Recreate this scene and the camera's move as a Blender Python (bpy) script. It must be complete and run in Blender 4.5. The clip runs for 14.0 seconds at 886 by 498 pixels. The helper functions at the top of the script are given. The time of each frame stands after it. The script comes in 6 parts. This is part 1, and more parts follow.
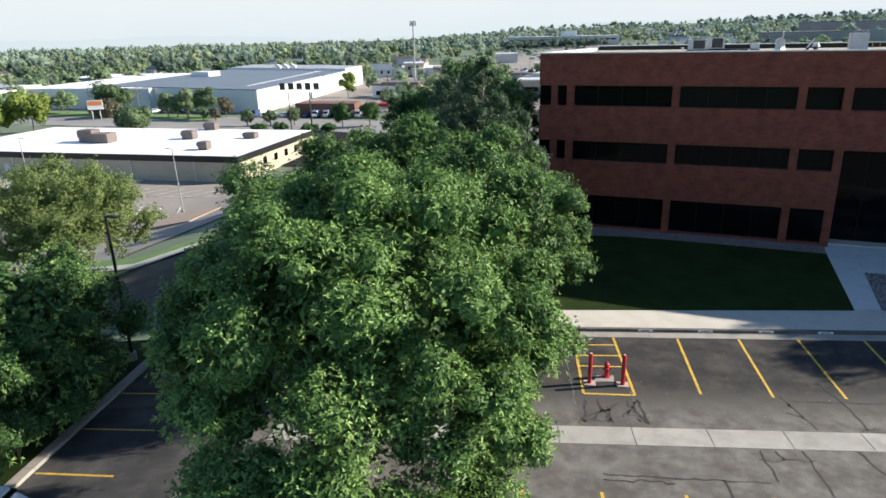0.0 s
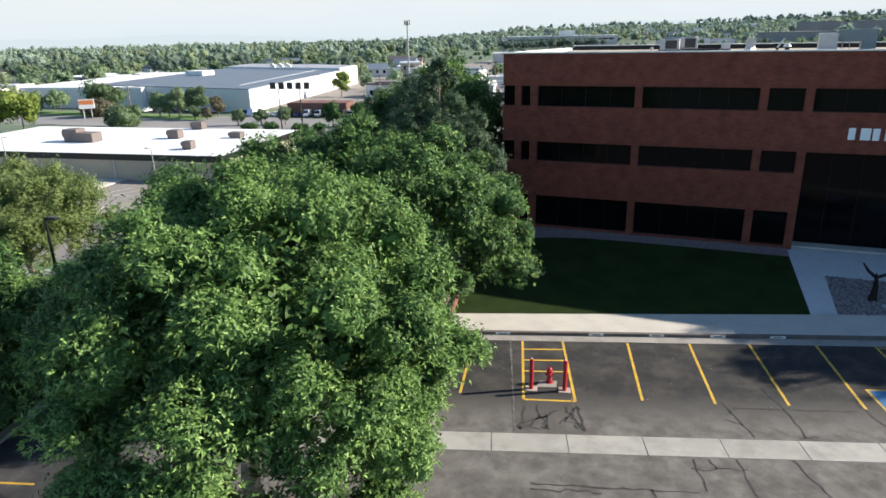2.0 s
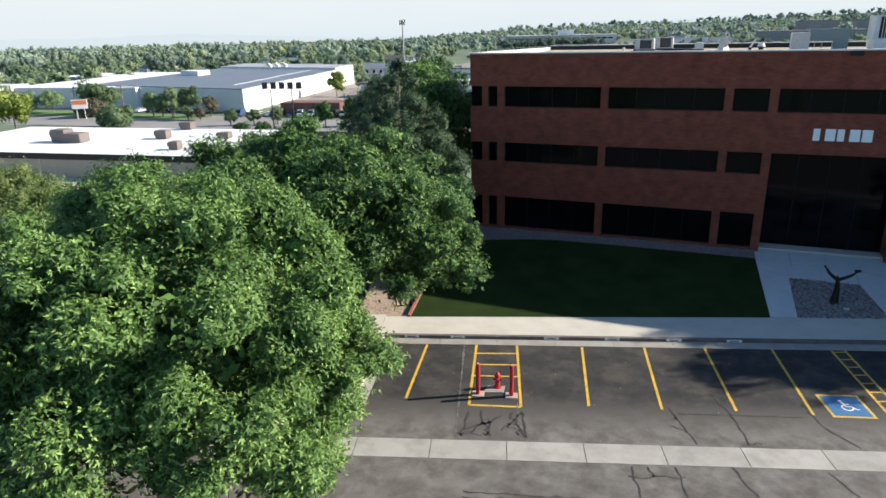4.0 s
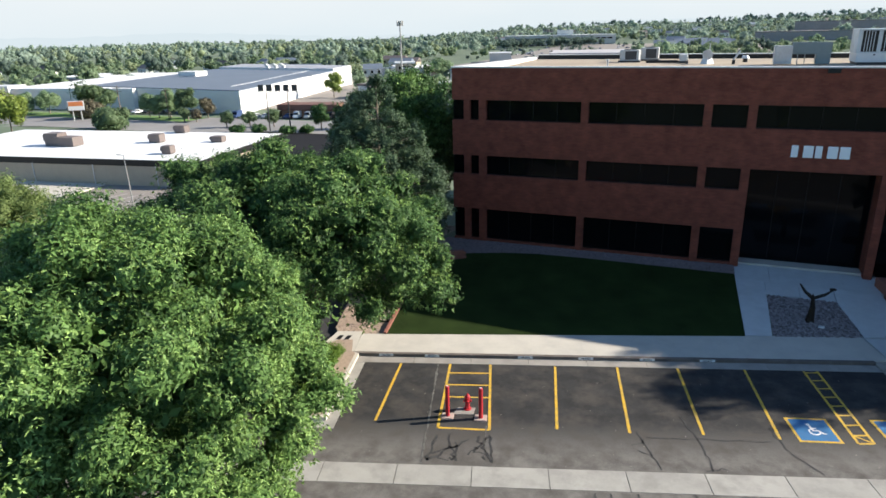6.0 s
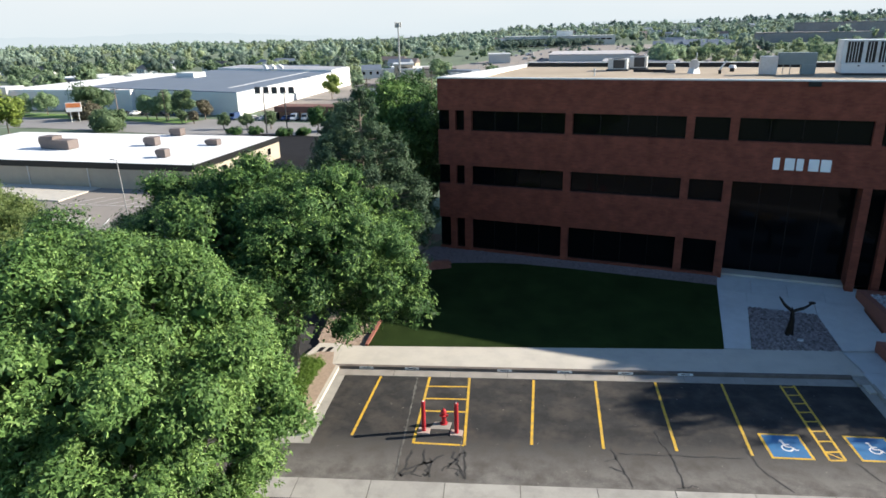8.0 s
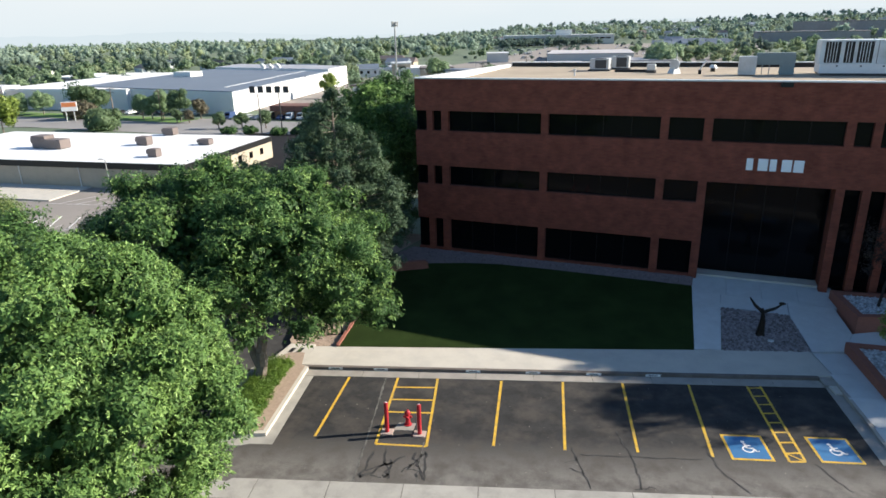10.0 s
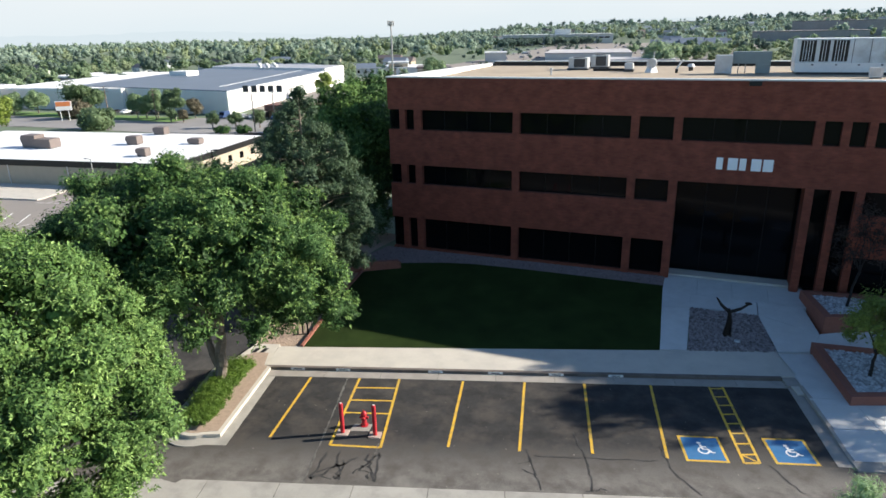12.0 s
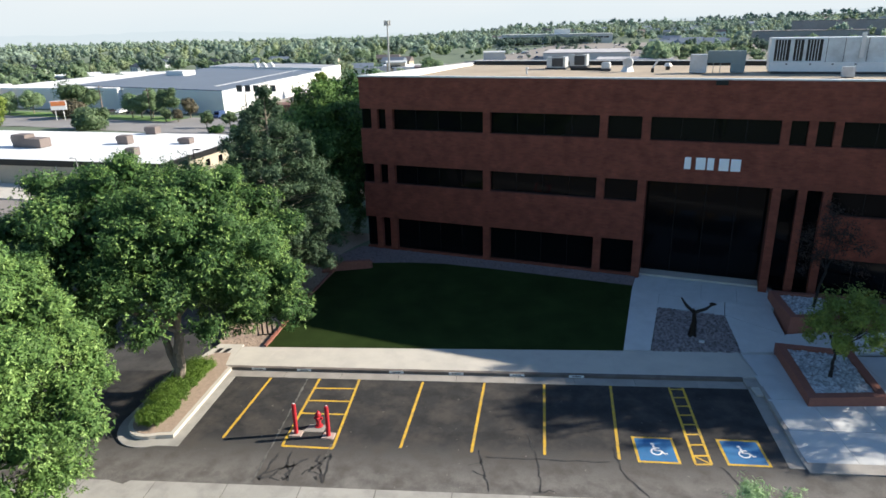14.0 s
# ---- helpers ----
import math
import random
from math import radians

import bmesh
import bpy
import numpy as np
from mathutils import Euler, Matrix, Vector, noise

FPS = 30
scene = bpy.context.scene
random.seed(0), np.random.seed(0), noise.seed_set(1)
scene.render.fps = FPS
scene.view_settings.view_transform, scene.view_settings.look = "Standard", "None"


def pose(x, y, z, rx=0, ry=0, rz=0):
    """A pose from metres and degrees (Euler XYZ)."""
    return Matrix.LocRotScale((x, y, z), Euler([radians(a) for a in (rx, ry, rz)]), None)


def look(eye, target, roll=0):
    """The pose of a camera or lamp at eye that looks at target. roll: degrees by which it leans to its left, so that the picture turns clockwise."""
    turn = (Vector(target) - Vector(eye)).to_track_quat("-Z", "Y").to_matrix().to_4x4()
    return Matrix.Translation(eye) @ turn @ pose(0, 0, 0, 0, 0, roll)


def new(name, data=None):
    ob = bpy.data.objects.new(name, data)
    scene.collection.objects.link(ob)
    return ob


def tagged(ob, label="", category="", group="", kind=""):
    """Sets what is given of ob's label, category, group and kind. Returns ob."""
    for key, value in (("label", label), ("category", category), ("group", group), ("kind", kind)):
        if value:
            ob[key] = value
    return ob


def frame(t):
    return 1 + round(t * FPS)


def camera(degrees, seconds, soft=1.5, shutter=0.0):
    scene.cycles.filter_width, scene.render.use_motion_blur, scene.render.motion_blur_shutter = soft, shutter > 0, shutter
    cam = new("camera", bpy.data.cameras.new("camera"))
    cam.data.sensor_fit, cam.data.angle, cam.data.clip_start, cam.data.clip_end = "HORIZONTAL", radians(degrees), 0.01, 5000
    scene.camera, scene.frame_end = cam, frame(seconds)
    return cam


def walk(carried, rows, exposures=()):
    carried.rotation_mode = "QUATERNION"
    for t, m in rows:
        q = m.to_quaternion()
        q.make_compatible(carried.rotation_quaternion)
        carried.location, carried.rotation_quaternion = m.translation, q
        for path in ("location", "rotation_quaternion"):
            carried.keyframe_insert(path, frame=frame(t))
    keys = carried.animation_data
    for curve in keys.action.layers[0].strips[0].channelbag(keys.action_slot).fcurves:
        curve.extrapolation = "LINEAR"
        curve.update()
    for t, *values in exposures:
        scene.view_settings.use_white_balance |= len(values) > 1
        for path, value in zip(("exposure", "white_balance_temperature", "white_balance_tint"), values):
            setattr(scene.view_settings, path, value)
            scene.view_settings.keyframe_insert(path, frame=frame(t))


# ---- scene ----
cam = camera(68.4, 14.0, soft=1.6)
PATH = [
    (0, (-7.835, -43.833, 14.012), (-8.539, -42.072, 13.375), -1.4),
    (0.5, (-7.298, -43.459, 13.999), (-8.0, -41.698, 13.362), -1.4),
    (1, (-6.763, -43.155, 13.99), (-7.466, -41.394, 13.353), -1.3),
    (1.5, (-6.255, -42.819, 13.985), (-6.958, -41.058, 13.346), -1.3),
    (2, (-5.735, -42.5, 13.955), (-6.437, -40.74, 13.317), -1.3),
    (2.5, (-5.217, -42.189, 13.926), (-5.919, -40.428, 13.287), -1.3),
    (3, (-4.727, -41.862, 13.897), (-5.429, -40.102, 13.257), -1.3),
    (3.5, (-4.226, -41.59, 13.899), (-4.93, -39.83, 13.259), -1.4),
    (6, (-2.767, -40.65, 14.818), (-3.47, -38.892, 14.176), -1.3),
    (6.5, (-2.524, -40.534, 15.046), (-3.228, -38.776, 14.403), -1.3),
    (7, (-2.334, -40.427, 15.253), (-3.037, -38.668, 14.609), -1.3),
    (7.5, (-2.107, -40.349, 15.424), (-2.81, -38.59, 14.781), -1.3),
    (8, (-1.897, -40.239, 15.446), (-2.6, -38.48, 14.804), -1.2),
    (10.5, (-0.1, -39.485, 15.5), (-0.803, -37.727, 14.855), -1.2),
    (11, (0.311, -39.28, 15.463), (-0.393, -37.522, 14.819), -1.2),
    (11.5, (0.682, -39.088, 15.44), (-0.021, -37.33, 14.794), -1.2),
    (12, (1.065, -38.857, 15.407), (0.362, -37.1, 14.761), -1.2),
    (12.5, (1.475, -38.685, 15.382), (0.77, -36.928, 14.737), -1.2),
    (13, (1.853, -38.484, 15.377), (1.151, -36.727, 14.73), -1.2),
    (13.5, (2.289, -38.275, 15.369), (1.586, -36.519, 14.721), -1.2),
    (14, (2.745, -38.057, 15.333), (2.04, -36.3, 14.686), -1.2),
]
walk(cam, [(t, look(eye, target, roll)) for t, eye, target, roll in PATH], exposures=((0, 1.05), (14, 1.05)))

# ---- world, sun ----
SUN_EL = radians(26.3)
SUN_DIR = Vector((0.888 * math.cos(SUN_EL), 0.46 * math.cos(SUN_EL), math.sin(SUN_EL))).normalized()
world = bpy.data.worlds.new("world")
scene.world = world
world.use_nodes = True
_nt = world.node_tree
_sky = _nt.nodes.new("ShaderNodeTexSky")
_sky.sky_type = "NISHITA"
_sky.sun_disc = False
_sky.sun_elevation = SUN_EL
_sky.sun_rotation = math.atan2(SUN_DIR.x, SUN_DIR.y)
_sky.air_density, _sky.dust_density, _sky.ozone_density = 1.0, 0.25, 3.0
_bg = _nt.nodes["Background"]
_bg.inputs["Strength"].default_value = 0.085
_tint = _nt.nodes.new("ShaderNodeMix")
_tint.data_type, _tint.blend_type = "RGBA", "MULTIPLY"
_tint.inputs["Factor"].default_value = 1.0
_tint.inputs["B"].default_value = (0.9, 1.0, 1.06, 1)
_nt.links.new(_sky.outputs[0], _tint.inputs["A"])
_nt.links.new(_tint.outputs["Result"], _bg.inputs[0])
_sl = bpy.data.lights.new("sun", "SUN")
_sl.energy, _sl.angle, _sl.color = 5.0, radians(0.55), (1.0, 0.92, 0.8)
sun = new("sun", _sl)
sun.matrix_world = look(SUN_DIR * 100, (0, 0, 0))


# pale hazy sky low over the far land, beyond everything that is built
M_HAZE = bpy.data.materials.new("pale_hazy_sky")
M_HAZE.use_nodes = True
_n, _l = M_HAZE.node_tree.nodes, M_HAZE.node_tree.links
_n.remove(_n["Principled BSDF"])
_e = _n.new("ShaderNodeEmission")
_g = _n.new("ShaderNodeNewGeometry")
_s = _n.new("ShaderNodeSeparateXYZ")
_l.new(_g.outputs["Position"], _s.inputs[0])
_v = _n.new("ShaderNodeVectorMath")
_v.operation = "MULTIPLY"
_v.inputs[1].default_value = (0.0012, 0.0012, 0.004)
_l.new(_g.outputs["Position"], _v.inputs[0])
_c = _n.new("ShaderNodeTexNoise")
_c.inputs["Scale"].default_value = 1.0
_c.inputs["Detail"].default_value = 5
_l.new(_v.outputs[0], _c.inputs["Vector"])
_m = _n.new("ShaderNodeMath")
_m.operation = "MULTIPLY_ADD"
_m.inputs[1].default_value = 260.0
_l.new(_c.outputs["Fac"], _m.inputs[0])
_l.new(_s.outputs[2], _m.inputs[2])
_r = _n.new("ShaderNodeMapRange")
_r.inputs["From Min"].default_value = 100.0
_r.inputs["From Max"].default_value = 560.0
_l.new(_m.outputs[0], _r.inputs["Value"])
_x = _n.new("ShaderNodeMix")
_x.data_type = "RGBA"
_x.inputs["A"].default_value = (0.37, 0.415, 0.44, 1)
_x.inputs["B"].default_value = (0.44, 0.455, 0.46, 1)
_l.new(_r.outputs[0], _x.inputs["Factor"])
_l.new(_x.outputs["Result"], _e.inputs["Color"])
_l.new(_e.outputs[0], _n["Material Output"].inputs[0])

# ---- materials ----
CAR_ANGLE = radians(16.8)
_V0 = 2.74 * math.sin(CAR_ANGLE) - 12.52 * math.cos(CAR_ANGLE)


def mat(name, base, rough=0.8, metal=0.0, var=0.25, scale=1.0, bump=0.2, fine=40.0, spec=0.5, island=0.0, objrand=0.0, stain=None, stain_amt=0.5, stain_scale=0.3, bump_dist=0.01, worn=None):
    m = bpy.data.materials.new(name)
    m.use_nodes = True
    nt = m.node_tree
    N, L = nt.nodes, nt.links
    b = N["Principled BSDF"]
    b.inputs["Roughness"].default_value = rough
    b.inputs["Metallic"].default_value = metal
    b.inputs["Specular IOR Level"].default_value = spec
    geo = N.new("ShaderNodeNewGeometry")
    n1 = N.new("ShaderNodeTexNoise")
    n1.inputs["Scale"].default_value = scale
    n1.inputs["Detail"].default_value = 6
    n1.inputs["Roughness"].default_value = 0.6
    n2 = N.new("ShaderNodeTexNoise")
    n2.inputs["Scale"].default_value = fine
    n2.inputs["Detail"].default_value = 3
    L.new(geo.outputs["Position"], n1.inputs["Vector"])
    L.new(geo.outputs["Position"], n2.inputs["Vector"])
    add = N.new("ShaderNodeMath")
    add.operation = "ADD"
    L.new(n1.outputs["Fac"], add.inputs[0])
    mul = N.new("ShaderNodeMath")
    mul.operation = "MULTIPLY"
    mul.inputs[1].default_value = 0.6
    L.new(n2.outputs["Fac"], mul.inputs[0])
    L.new(mul.outputs[0], add.inputs[1])
    last = add.outputs[0]
    for amt, src in ((island, geo.outputs["Random Per Island"]), (objrand, None)):
        if amt:
            if src is None:
                oi = N.new("ShaderNodeObjectInfo")
                src = oi.outputs["Random"]
            ma = N.new("ShaderNodeMath")
            ma.operation = "MULTIPLY_ADD"
            ma.inputs[1].default_value = amt
            L.new(src, ma.inputs[0])
            L.new(last, ma.inputs[2])
            last = ma.outputs[0]
    mr = N.new("ShaderNodeMapRange")
    mr.inputs["From Min"].default_value = 0.4
    mr.inputs["From Max"].default_value = 1.2 + island + objrand
    mr.inputs["To Min"].default_value = 1 - var
    mr.inputs["To Max"].default_value = 1 + var
    L.new(last, mr.inputs["Value"])
    sc = N.new("ShaderNodeVectorMath")
    sc.operation = "SCALE"
    sc.inputs[0].default_value = base
    L.new(mr.outputs[0], sc.inputs["Scale"])
    col = sc.outputs[0]
    if worn:
        # sealcoat worn off where the traffic runs: past a ragged line across the bays
        dp = N.new("ShaderNodeVectorMath")
        dp.operation = "DOT_PRODUCT"
        dp.inputs[1].default_value = (-math.sin(CAR_ANGLE), math.cos(CAR_ANGLE), 0)
        L.new(geo.outputs["Position"], dp.inputs[0])
        wv = N.new("ShaderNodeMath")
        wv.operation = "MULTIPLY_ADD"
        wv.inputs[1].default_value = 2.4
        L.new(n1.outputs["Fac"], wv.inputs[0])
        L.new(dp.outputs["Value"], wv.inputs[2])
        rw = N.new("ShaderNodeMapRange")
        rw.inputs["From Min"].default_value = worn[1] + 1.2
        rw.inputs["From Max"].default_value = worn[2] + 1.2
        L.new(wv.outputs[0], rw.inputs["Value"])
        sw = N.new("ShaderNodeVectorMath")
        sw.operation = "SCALE"
        sw.inputs[0].default_value = worn[0]
        L.new(mr.outputs[0], sw.inputs["Scale"])
        mw = N.new("ShaderNodeMix")
        mw.data_type = "RGBA"
        L.new(rw.outputs[0], mw.inputs["Factor"])
        L.new(col, mw.inputs["A"])
        L.new(sw.outputs[0], mw.inputs["B"])
        col = mw.outputs["Result"]
    if stain:
        n3 = N.new("ShaderNodeTexNoise")
        n3.inputs["Scale"].default_value = stain_scale
        n3.inputs["Detail"].default_value = 8
        n3.inputs["Roughness"].default_value = 0.65
        L.new(geo.outputs["Position"], n3.inputs["Vector"])
        r3 = N.new("ShaderNodeMapRange")
        r3.inputs["From Min"].default_value = 0.45
        r3.inputs["From Max"].default_value = 0.65
        r3.inputs["To Max"].default_value = stain_amt
        L.new(n3.outputs["Fac"], r3.inputs["Value"])
        mx = N.new("ShaderNodeMix")
        mx.data_type = "RGBA"
        L.new(r3.outputs[0], mx.inputs["Factor"])
        L.new(col, mx.inputs["A"])
        mx.inputs["B"].default_value = (*stain, 1)
        col = mx.outputs["Result"]
    L.new(col, b.inputs["Base Color"])
    if bump:
        bp = N.new("ShaderNodeBump")
        bp.inputs["Strength"].default_value = bump
        bp.inputs["Distance"].default_value = bump_dist
        L.new(n2.outputs["Fac"], bp.inputs["Height"])
        L.new(bp.outputs[0], b.inputs["Normal"])
    return m


def brick_mat(name, c1, c2, mortar):
    m = mat(name, c1, 0.9, var=0.2, scale=0.5, spec=0.15)
    nt = m.node_tree
    N, L = nt.nodes, nt.links
    b = N["Principled BSDF"]
    geo = N.new("ShaderNodeNewGeometry")
    sep = N.new("ShaderNodeSeparateXYZ")
    L.new(geo.outputs["Position"], sep.inputs[0])
    ad = N.new("ShaderNodeMath")
    L.new(sep.outputs[0], ad.inputs[0])
    L.new(sep.outputs[1], ad.inputs[1])
    cb = N.new("ShaderNodeCombineXYZ")
    L.new(ad.outputs[0], cb.inputs[0])
    L.new(sep.outputs[2], cb.inputs[1])
    br = N.new("ShaderNodeTexBrick")
    br.inputs["Scale"].default_value = 1.0
    br.inputs["Brick Width"].default_value = 0.3
    br.inputs["Row Height"].default_value = 0.1
    br.inputs["Mortar Size"].default_value = 0.008
    br.inputs["Bias"].default_value = -0.1
    br.inputs["Color1"].default_value = (*c1, 1)
    br.inputs["Color2"].default_value = (*c2, 1)
    br.inputs["Mortar"].default_value = (*mortar, 1)
    L.new(cb.outputs[0], br.inputs["Vector"])
    nz = N.new("ShaderNodeTexNoise")
    nz.inputs["Scale"].default_value = 0.9
    nz.inputs["Detail"].default_value = 7
    st = N.new("ShaderNodeVectorMath")
    st.operation = "MULTIPLY"
    st.inputs[1].default_value = (1.6, 1.6, 1.6)
    L.new(geo.outputs["Position"], st.inputs[0])
    L.new(st.outputs[0], nz.inputs["Vector"])
    mr = N.new("ShaderNodeMapRange")
    mr.inputs["From Min"].default_value = 0.3
    mr.inputs["From Max"].default_value = 0.7
    mr.inputs["To Min"].default_value = 0.78
    mr.inputs["To Max"].default_value = 1.2
    L.new(nz.outputs["Fac"], mr.inputs["Value"])
    sc = N.new("ShaderNodeVectorMath")
    sc.operation = "SCALE"
    L.new(br.outputs["Color"], sc.inputs[0])
    L.new(mr.outputs[0], sc.inputs["Scale"])
    L.new(sc.outputs[0], b.inputs["Base Color"])
    return m


def leaf_mat(name, base, tip, trans=0.35, rough=0.45, patch=0.6, gloss=0.28):
    """Leaves: colour varies leaf by leaf between base and tip, part of the light passes through."""
    m = bpy.data.materials.new(name)
    m.use_nodes = True
    nt = m.node_tree
    N, L = nt.nodes, nt.links
    b = N["Principled BSDF"]
    out = N["Material Output"]
    geo = N.new("ShaderNodeNewGeometry")
    nz = N.new("ShaderNodeTexNoise")
    nz.inputs["Scale"].default_value = patch
    L.new(geo.outputs["Position"], nz.inputs["Vector"])
    ma = N.new("ShaderNodeMath")
    ma.operation = "MULTIPLY_ADD"
    ma.inputs[1].default_value = 0.55
    L.new(geo.outputs["Random Per Island"], ma.inputs[0])
    L.new(nz.outputs["Fac"], ma.inputs[2])
    mr = N.new("ShaderNodeMapRange")
    mr.inputs["From Min"].default_value = 0.35
    mr.inputs["From Max"].default_value = 1.15
    L.new(ma.outputs[0], mr.inputs["Value"])
    mx = N.new("ShaderNodeMix")
    mx.data_type = "RGBA"
    mx.inputs["A"].default_value = (*base, 1)
    mx.inputs["B"].default_value = (*tip, 1)
    L.new(mr.outputs[0], mx.inputs["Factor"])
    L.new(mx.outputs["Result"], b.inputs["Base Color"])
    b.inputs["Roughness"].default_value = rough
    b.inputs["Specular IOR Level"].default_value = gloss
    tr = N.new("ShaderNodeBsdfTranslucent")
    L.new(mx.outputs["Result"], tr.inputs["Color"])
    ms = N.new("ShaderNodeMixShader")
    ms.inputs[0].default_value = trans
    L.new(b.outputs[0], ms.inputs[1])
    L.new(tr.outputs[0], ms.inputs[2])
    L.new(ms.outputs[0], out.inputs[0])
    return m


M_GROUND = mat("dry_grass_ground", (0.11, 0.15, 0.09), 0.95, var=0.4, scale=0.05, fine=3, stain=(0.15, 0.175, 0.115), stain_scale=0.02)
M_ASPHALT = mat("asphalt", (0.042, 0.041, 0.041), 0.9, var=0.45, scale=0.7, fine=45, stain=(0.09, 0.086, 0.08), stain_amt=0.85, stain_scale=0.45, spec=0.3, bump=0.35)
M_PARK = mat("car_park_asphalt", (0.03, 0.0295, 0.029), 0.9, var=0.65, scale=1.5, fine=30, stain=(0.072, 0.063, 0.054), stain_amt=0.75, stain_scale=0.9, spec=0.3, bump=0.35, worn=((0.142, 0.132, 0.119), _V0 - 4.4, _V0 - 6.6))
M_ASPHALT_OLD = mat("old_asphalt", (0.26, 0.23, 0.2), 0.9, var=0.2, scale=0.2, fine=30, stain=(0.17, 0.155, 0.14), stain_scale=0.1)
M_STREET = mat("street_asphalt", (0.24, 0.23, 0.22), 0.9, var=0.2, scale=0.2, fine=20, stain=(0.17, 0.16, 0.15), stain_scale=0.1)
M_CONC = mat("concrete", (0.5, 0.465, 0.4), 0.85, var=0.1, scale=1.2, fine=50, objrand=0.2, stain=(0.39, 0.365, 0.325), stain_amt=0.5, stain_scale=0.9)
# pavement concrete again, with the blue skylight of the shade in its colour
M_PLAZA = mat("bluish_shade_concrete", (0.52, 0.525, 0.51), 0.85, var=0.1, scale=1.2, fine=50, objrand=0.2, stain=(0.42, 0.42, 0.41), stain_amt=0.5, stain_scale=0.9)
M_PAN = mat("worn_pan_concrete", (0.34, 0.325, 0.29), 0.88, var=0.2, scale=1.2, fine=40, objrand=0.5, stain=(0.2, 0.19, 0.17), stain_amt=0.6, stain_scale=0.8)
M_KERB = mat("kerb_concrete", (0.31, 0.285, 0.25), 0.88, var=0.2, scale=1.5, fine=40, objrand=0.3, stain=(0.22, 0.2, 0.18), stain_amt=0.6, stain_scale=1.2)
# mottled kerb stone darkened all over to carry the shade on its face
M_KERBD = mat("shade_darkened_kerb", (0.12, 0.1, 0.085), 0.9, var=0.35, scale=1.5, fine=40, objrand=0.4, stain=(0.2, 0.17, 0.15), stain_amt=0.6, stain_scale=1.4)
M_YELLOW = mat("yellow_paint", (0.62, 0.38, 0.03), 0.7, var=0.25, scale=3, fine=50, stain=(0.25, 0.2, 0.1), stain_amt=0.65, stain_scale=3.5)
M_BLUE = mat("blue_paint", (0.03, 0.15, 0.32), 0.6, var=0.2, scale=3, fine=40, stain=(0.05, 0.12, 0.25), stain_scale=2)
M_WHITEP = mat("white_paint", (0.72, 0.72, 0.7), 0.6, var=0.1, scale=4)
M_TAR = mat("crack_seal_tar", (0.03, 0.029, 0.028), 0.7, var=0.4, scale=3, stain=(0.07, 0.065, 0.058), stain_amt=0.6, stain_scale=2.5)
M_RED = mat("red_paint", (0.42, 0.022, 0.03), 0.45, var=0.2, scale=5, fine=30)
M_BRICK = brick_mat("red_brick", (0.24, 0.072, 0.045), (0.186, 0.053, 0.035), (0.178, 0.068, 0.05))
M_PBRICK = mat("planter_brick", (0.26, 0.1, 0.07), 0.85, var=0.25, scale=4, fine=30, objrand=0.4)
M_GLASS = bpy.data.materials.new("dark_tinted_glass")
M_GLASS.use_nodes = True
_b = M_GLASS.node_tree.nodes["Principled BSDF"]
_b.inputs["Base Color"].default_value = (0.005, 0.005, 0.006, 1)
_b.inputs["Roughness"].default_value = 0.06
_b.inputs["IOR"].default_value = 1.45
_b.inputs["Specular IOR Level"].default_value = 0.12
_b.inputs["Transmission Weight"].default_value = 0.1
M_MULLION = mat("dark_bronze_metal", (0.009, 0.007, 0.007), 0.45, metal=0.6, var=0.2, scale=3)
M_COPING = mat("pale_metal_coping", (0.62, 0.62, 0.6), 0.5, metal=0.2, var=0.08, scale=2)
M_ROOF = mat("tan_roof_gravel", (0.37, 0.3, 0.215), 0.95, var=0.2, scale=0.3, fine=25, stain=(0.29, 0.235, 0.17), stain_scale=0.25)
M_DARKMETAL = mat("dark_grey_metal", (0.06, 0.06, 0.062), 0.5, metal=0.5, var=0.2, scale=3)
M_BLACK = mat("black_metal", (0.012, 0.012, 0.012), 0.45, metal=0.3, var=0.2, scale=4)
M_GALV = mat("galvanised_metal", (0.52, 0.53, 0.53), 0.45, metal=0.35, var=0.15, scale=2, stain=(0.35, 0.34, 0.32), stain_scale=1.5)
M_DUCT = mat("teal_grey_duct", (0.2, 0.25, 0.255), 0.5, metal=0.2, var=0.15, scale=2)
M_HVAC = mat("grey_unit_paint", (0.6, 0.65, 0.66), 0.5, metal=0.1, var=0.1, scale=1.5, stain=(0.3, 0.3, 0.29), stain_scale=0.8)
M_BROWNUNIT = mat("brown_unit_paint", (0.15, 0.12, 0.108), 0.6, var=0.15, scale=1.5)
M_WHITEROOF = mat("white_membrane_roof", (0.8, 0.79, 0.77), 0.7, var=0.06, scale=0.2, fine=5, stain=(0.66, 0.65, 0.63), stain_scale=0.12)
M_TANWALL = mat("tan_stucco", (0.42, 0.36, 0.27), 0.9, var=0.12, scale=0.6, fine=12)
M_WHITEWALL = mat("white_panel_wall", (0.72, 0.71, 0.68), 0.75, var=0.06, scale=0.2, fine=6)
M_GREYWALL = mat("grey_panel_wall", (0.56, 0.56, 0.56), 0.7, var=0.08, scale=0.2, fine=6)
M_SLATE = mat("slate_blue_roof", (0.13, 0.16, 0.2), 0.6, var=0.12, scale=0.1, fine=3)
# two copies of grass: the first has shade in its colour, the second sun
M_GRASS = mat("shaded_lawn", (0.021, 0.036, 0.009), 0.9, var=0.6, scale=0.6, fine=60, bump=0.6, bump_dist=0.03, spec=0.08)
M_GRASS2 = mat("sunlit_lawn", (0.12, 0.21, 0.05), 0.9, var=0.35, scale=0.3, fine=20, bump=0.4)
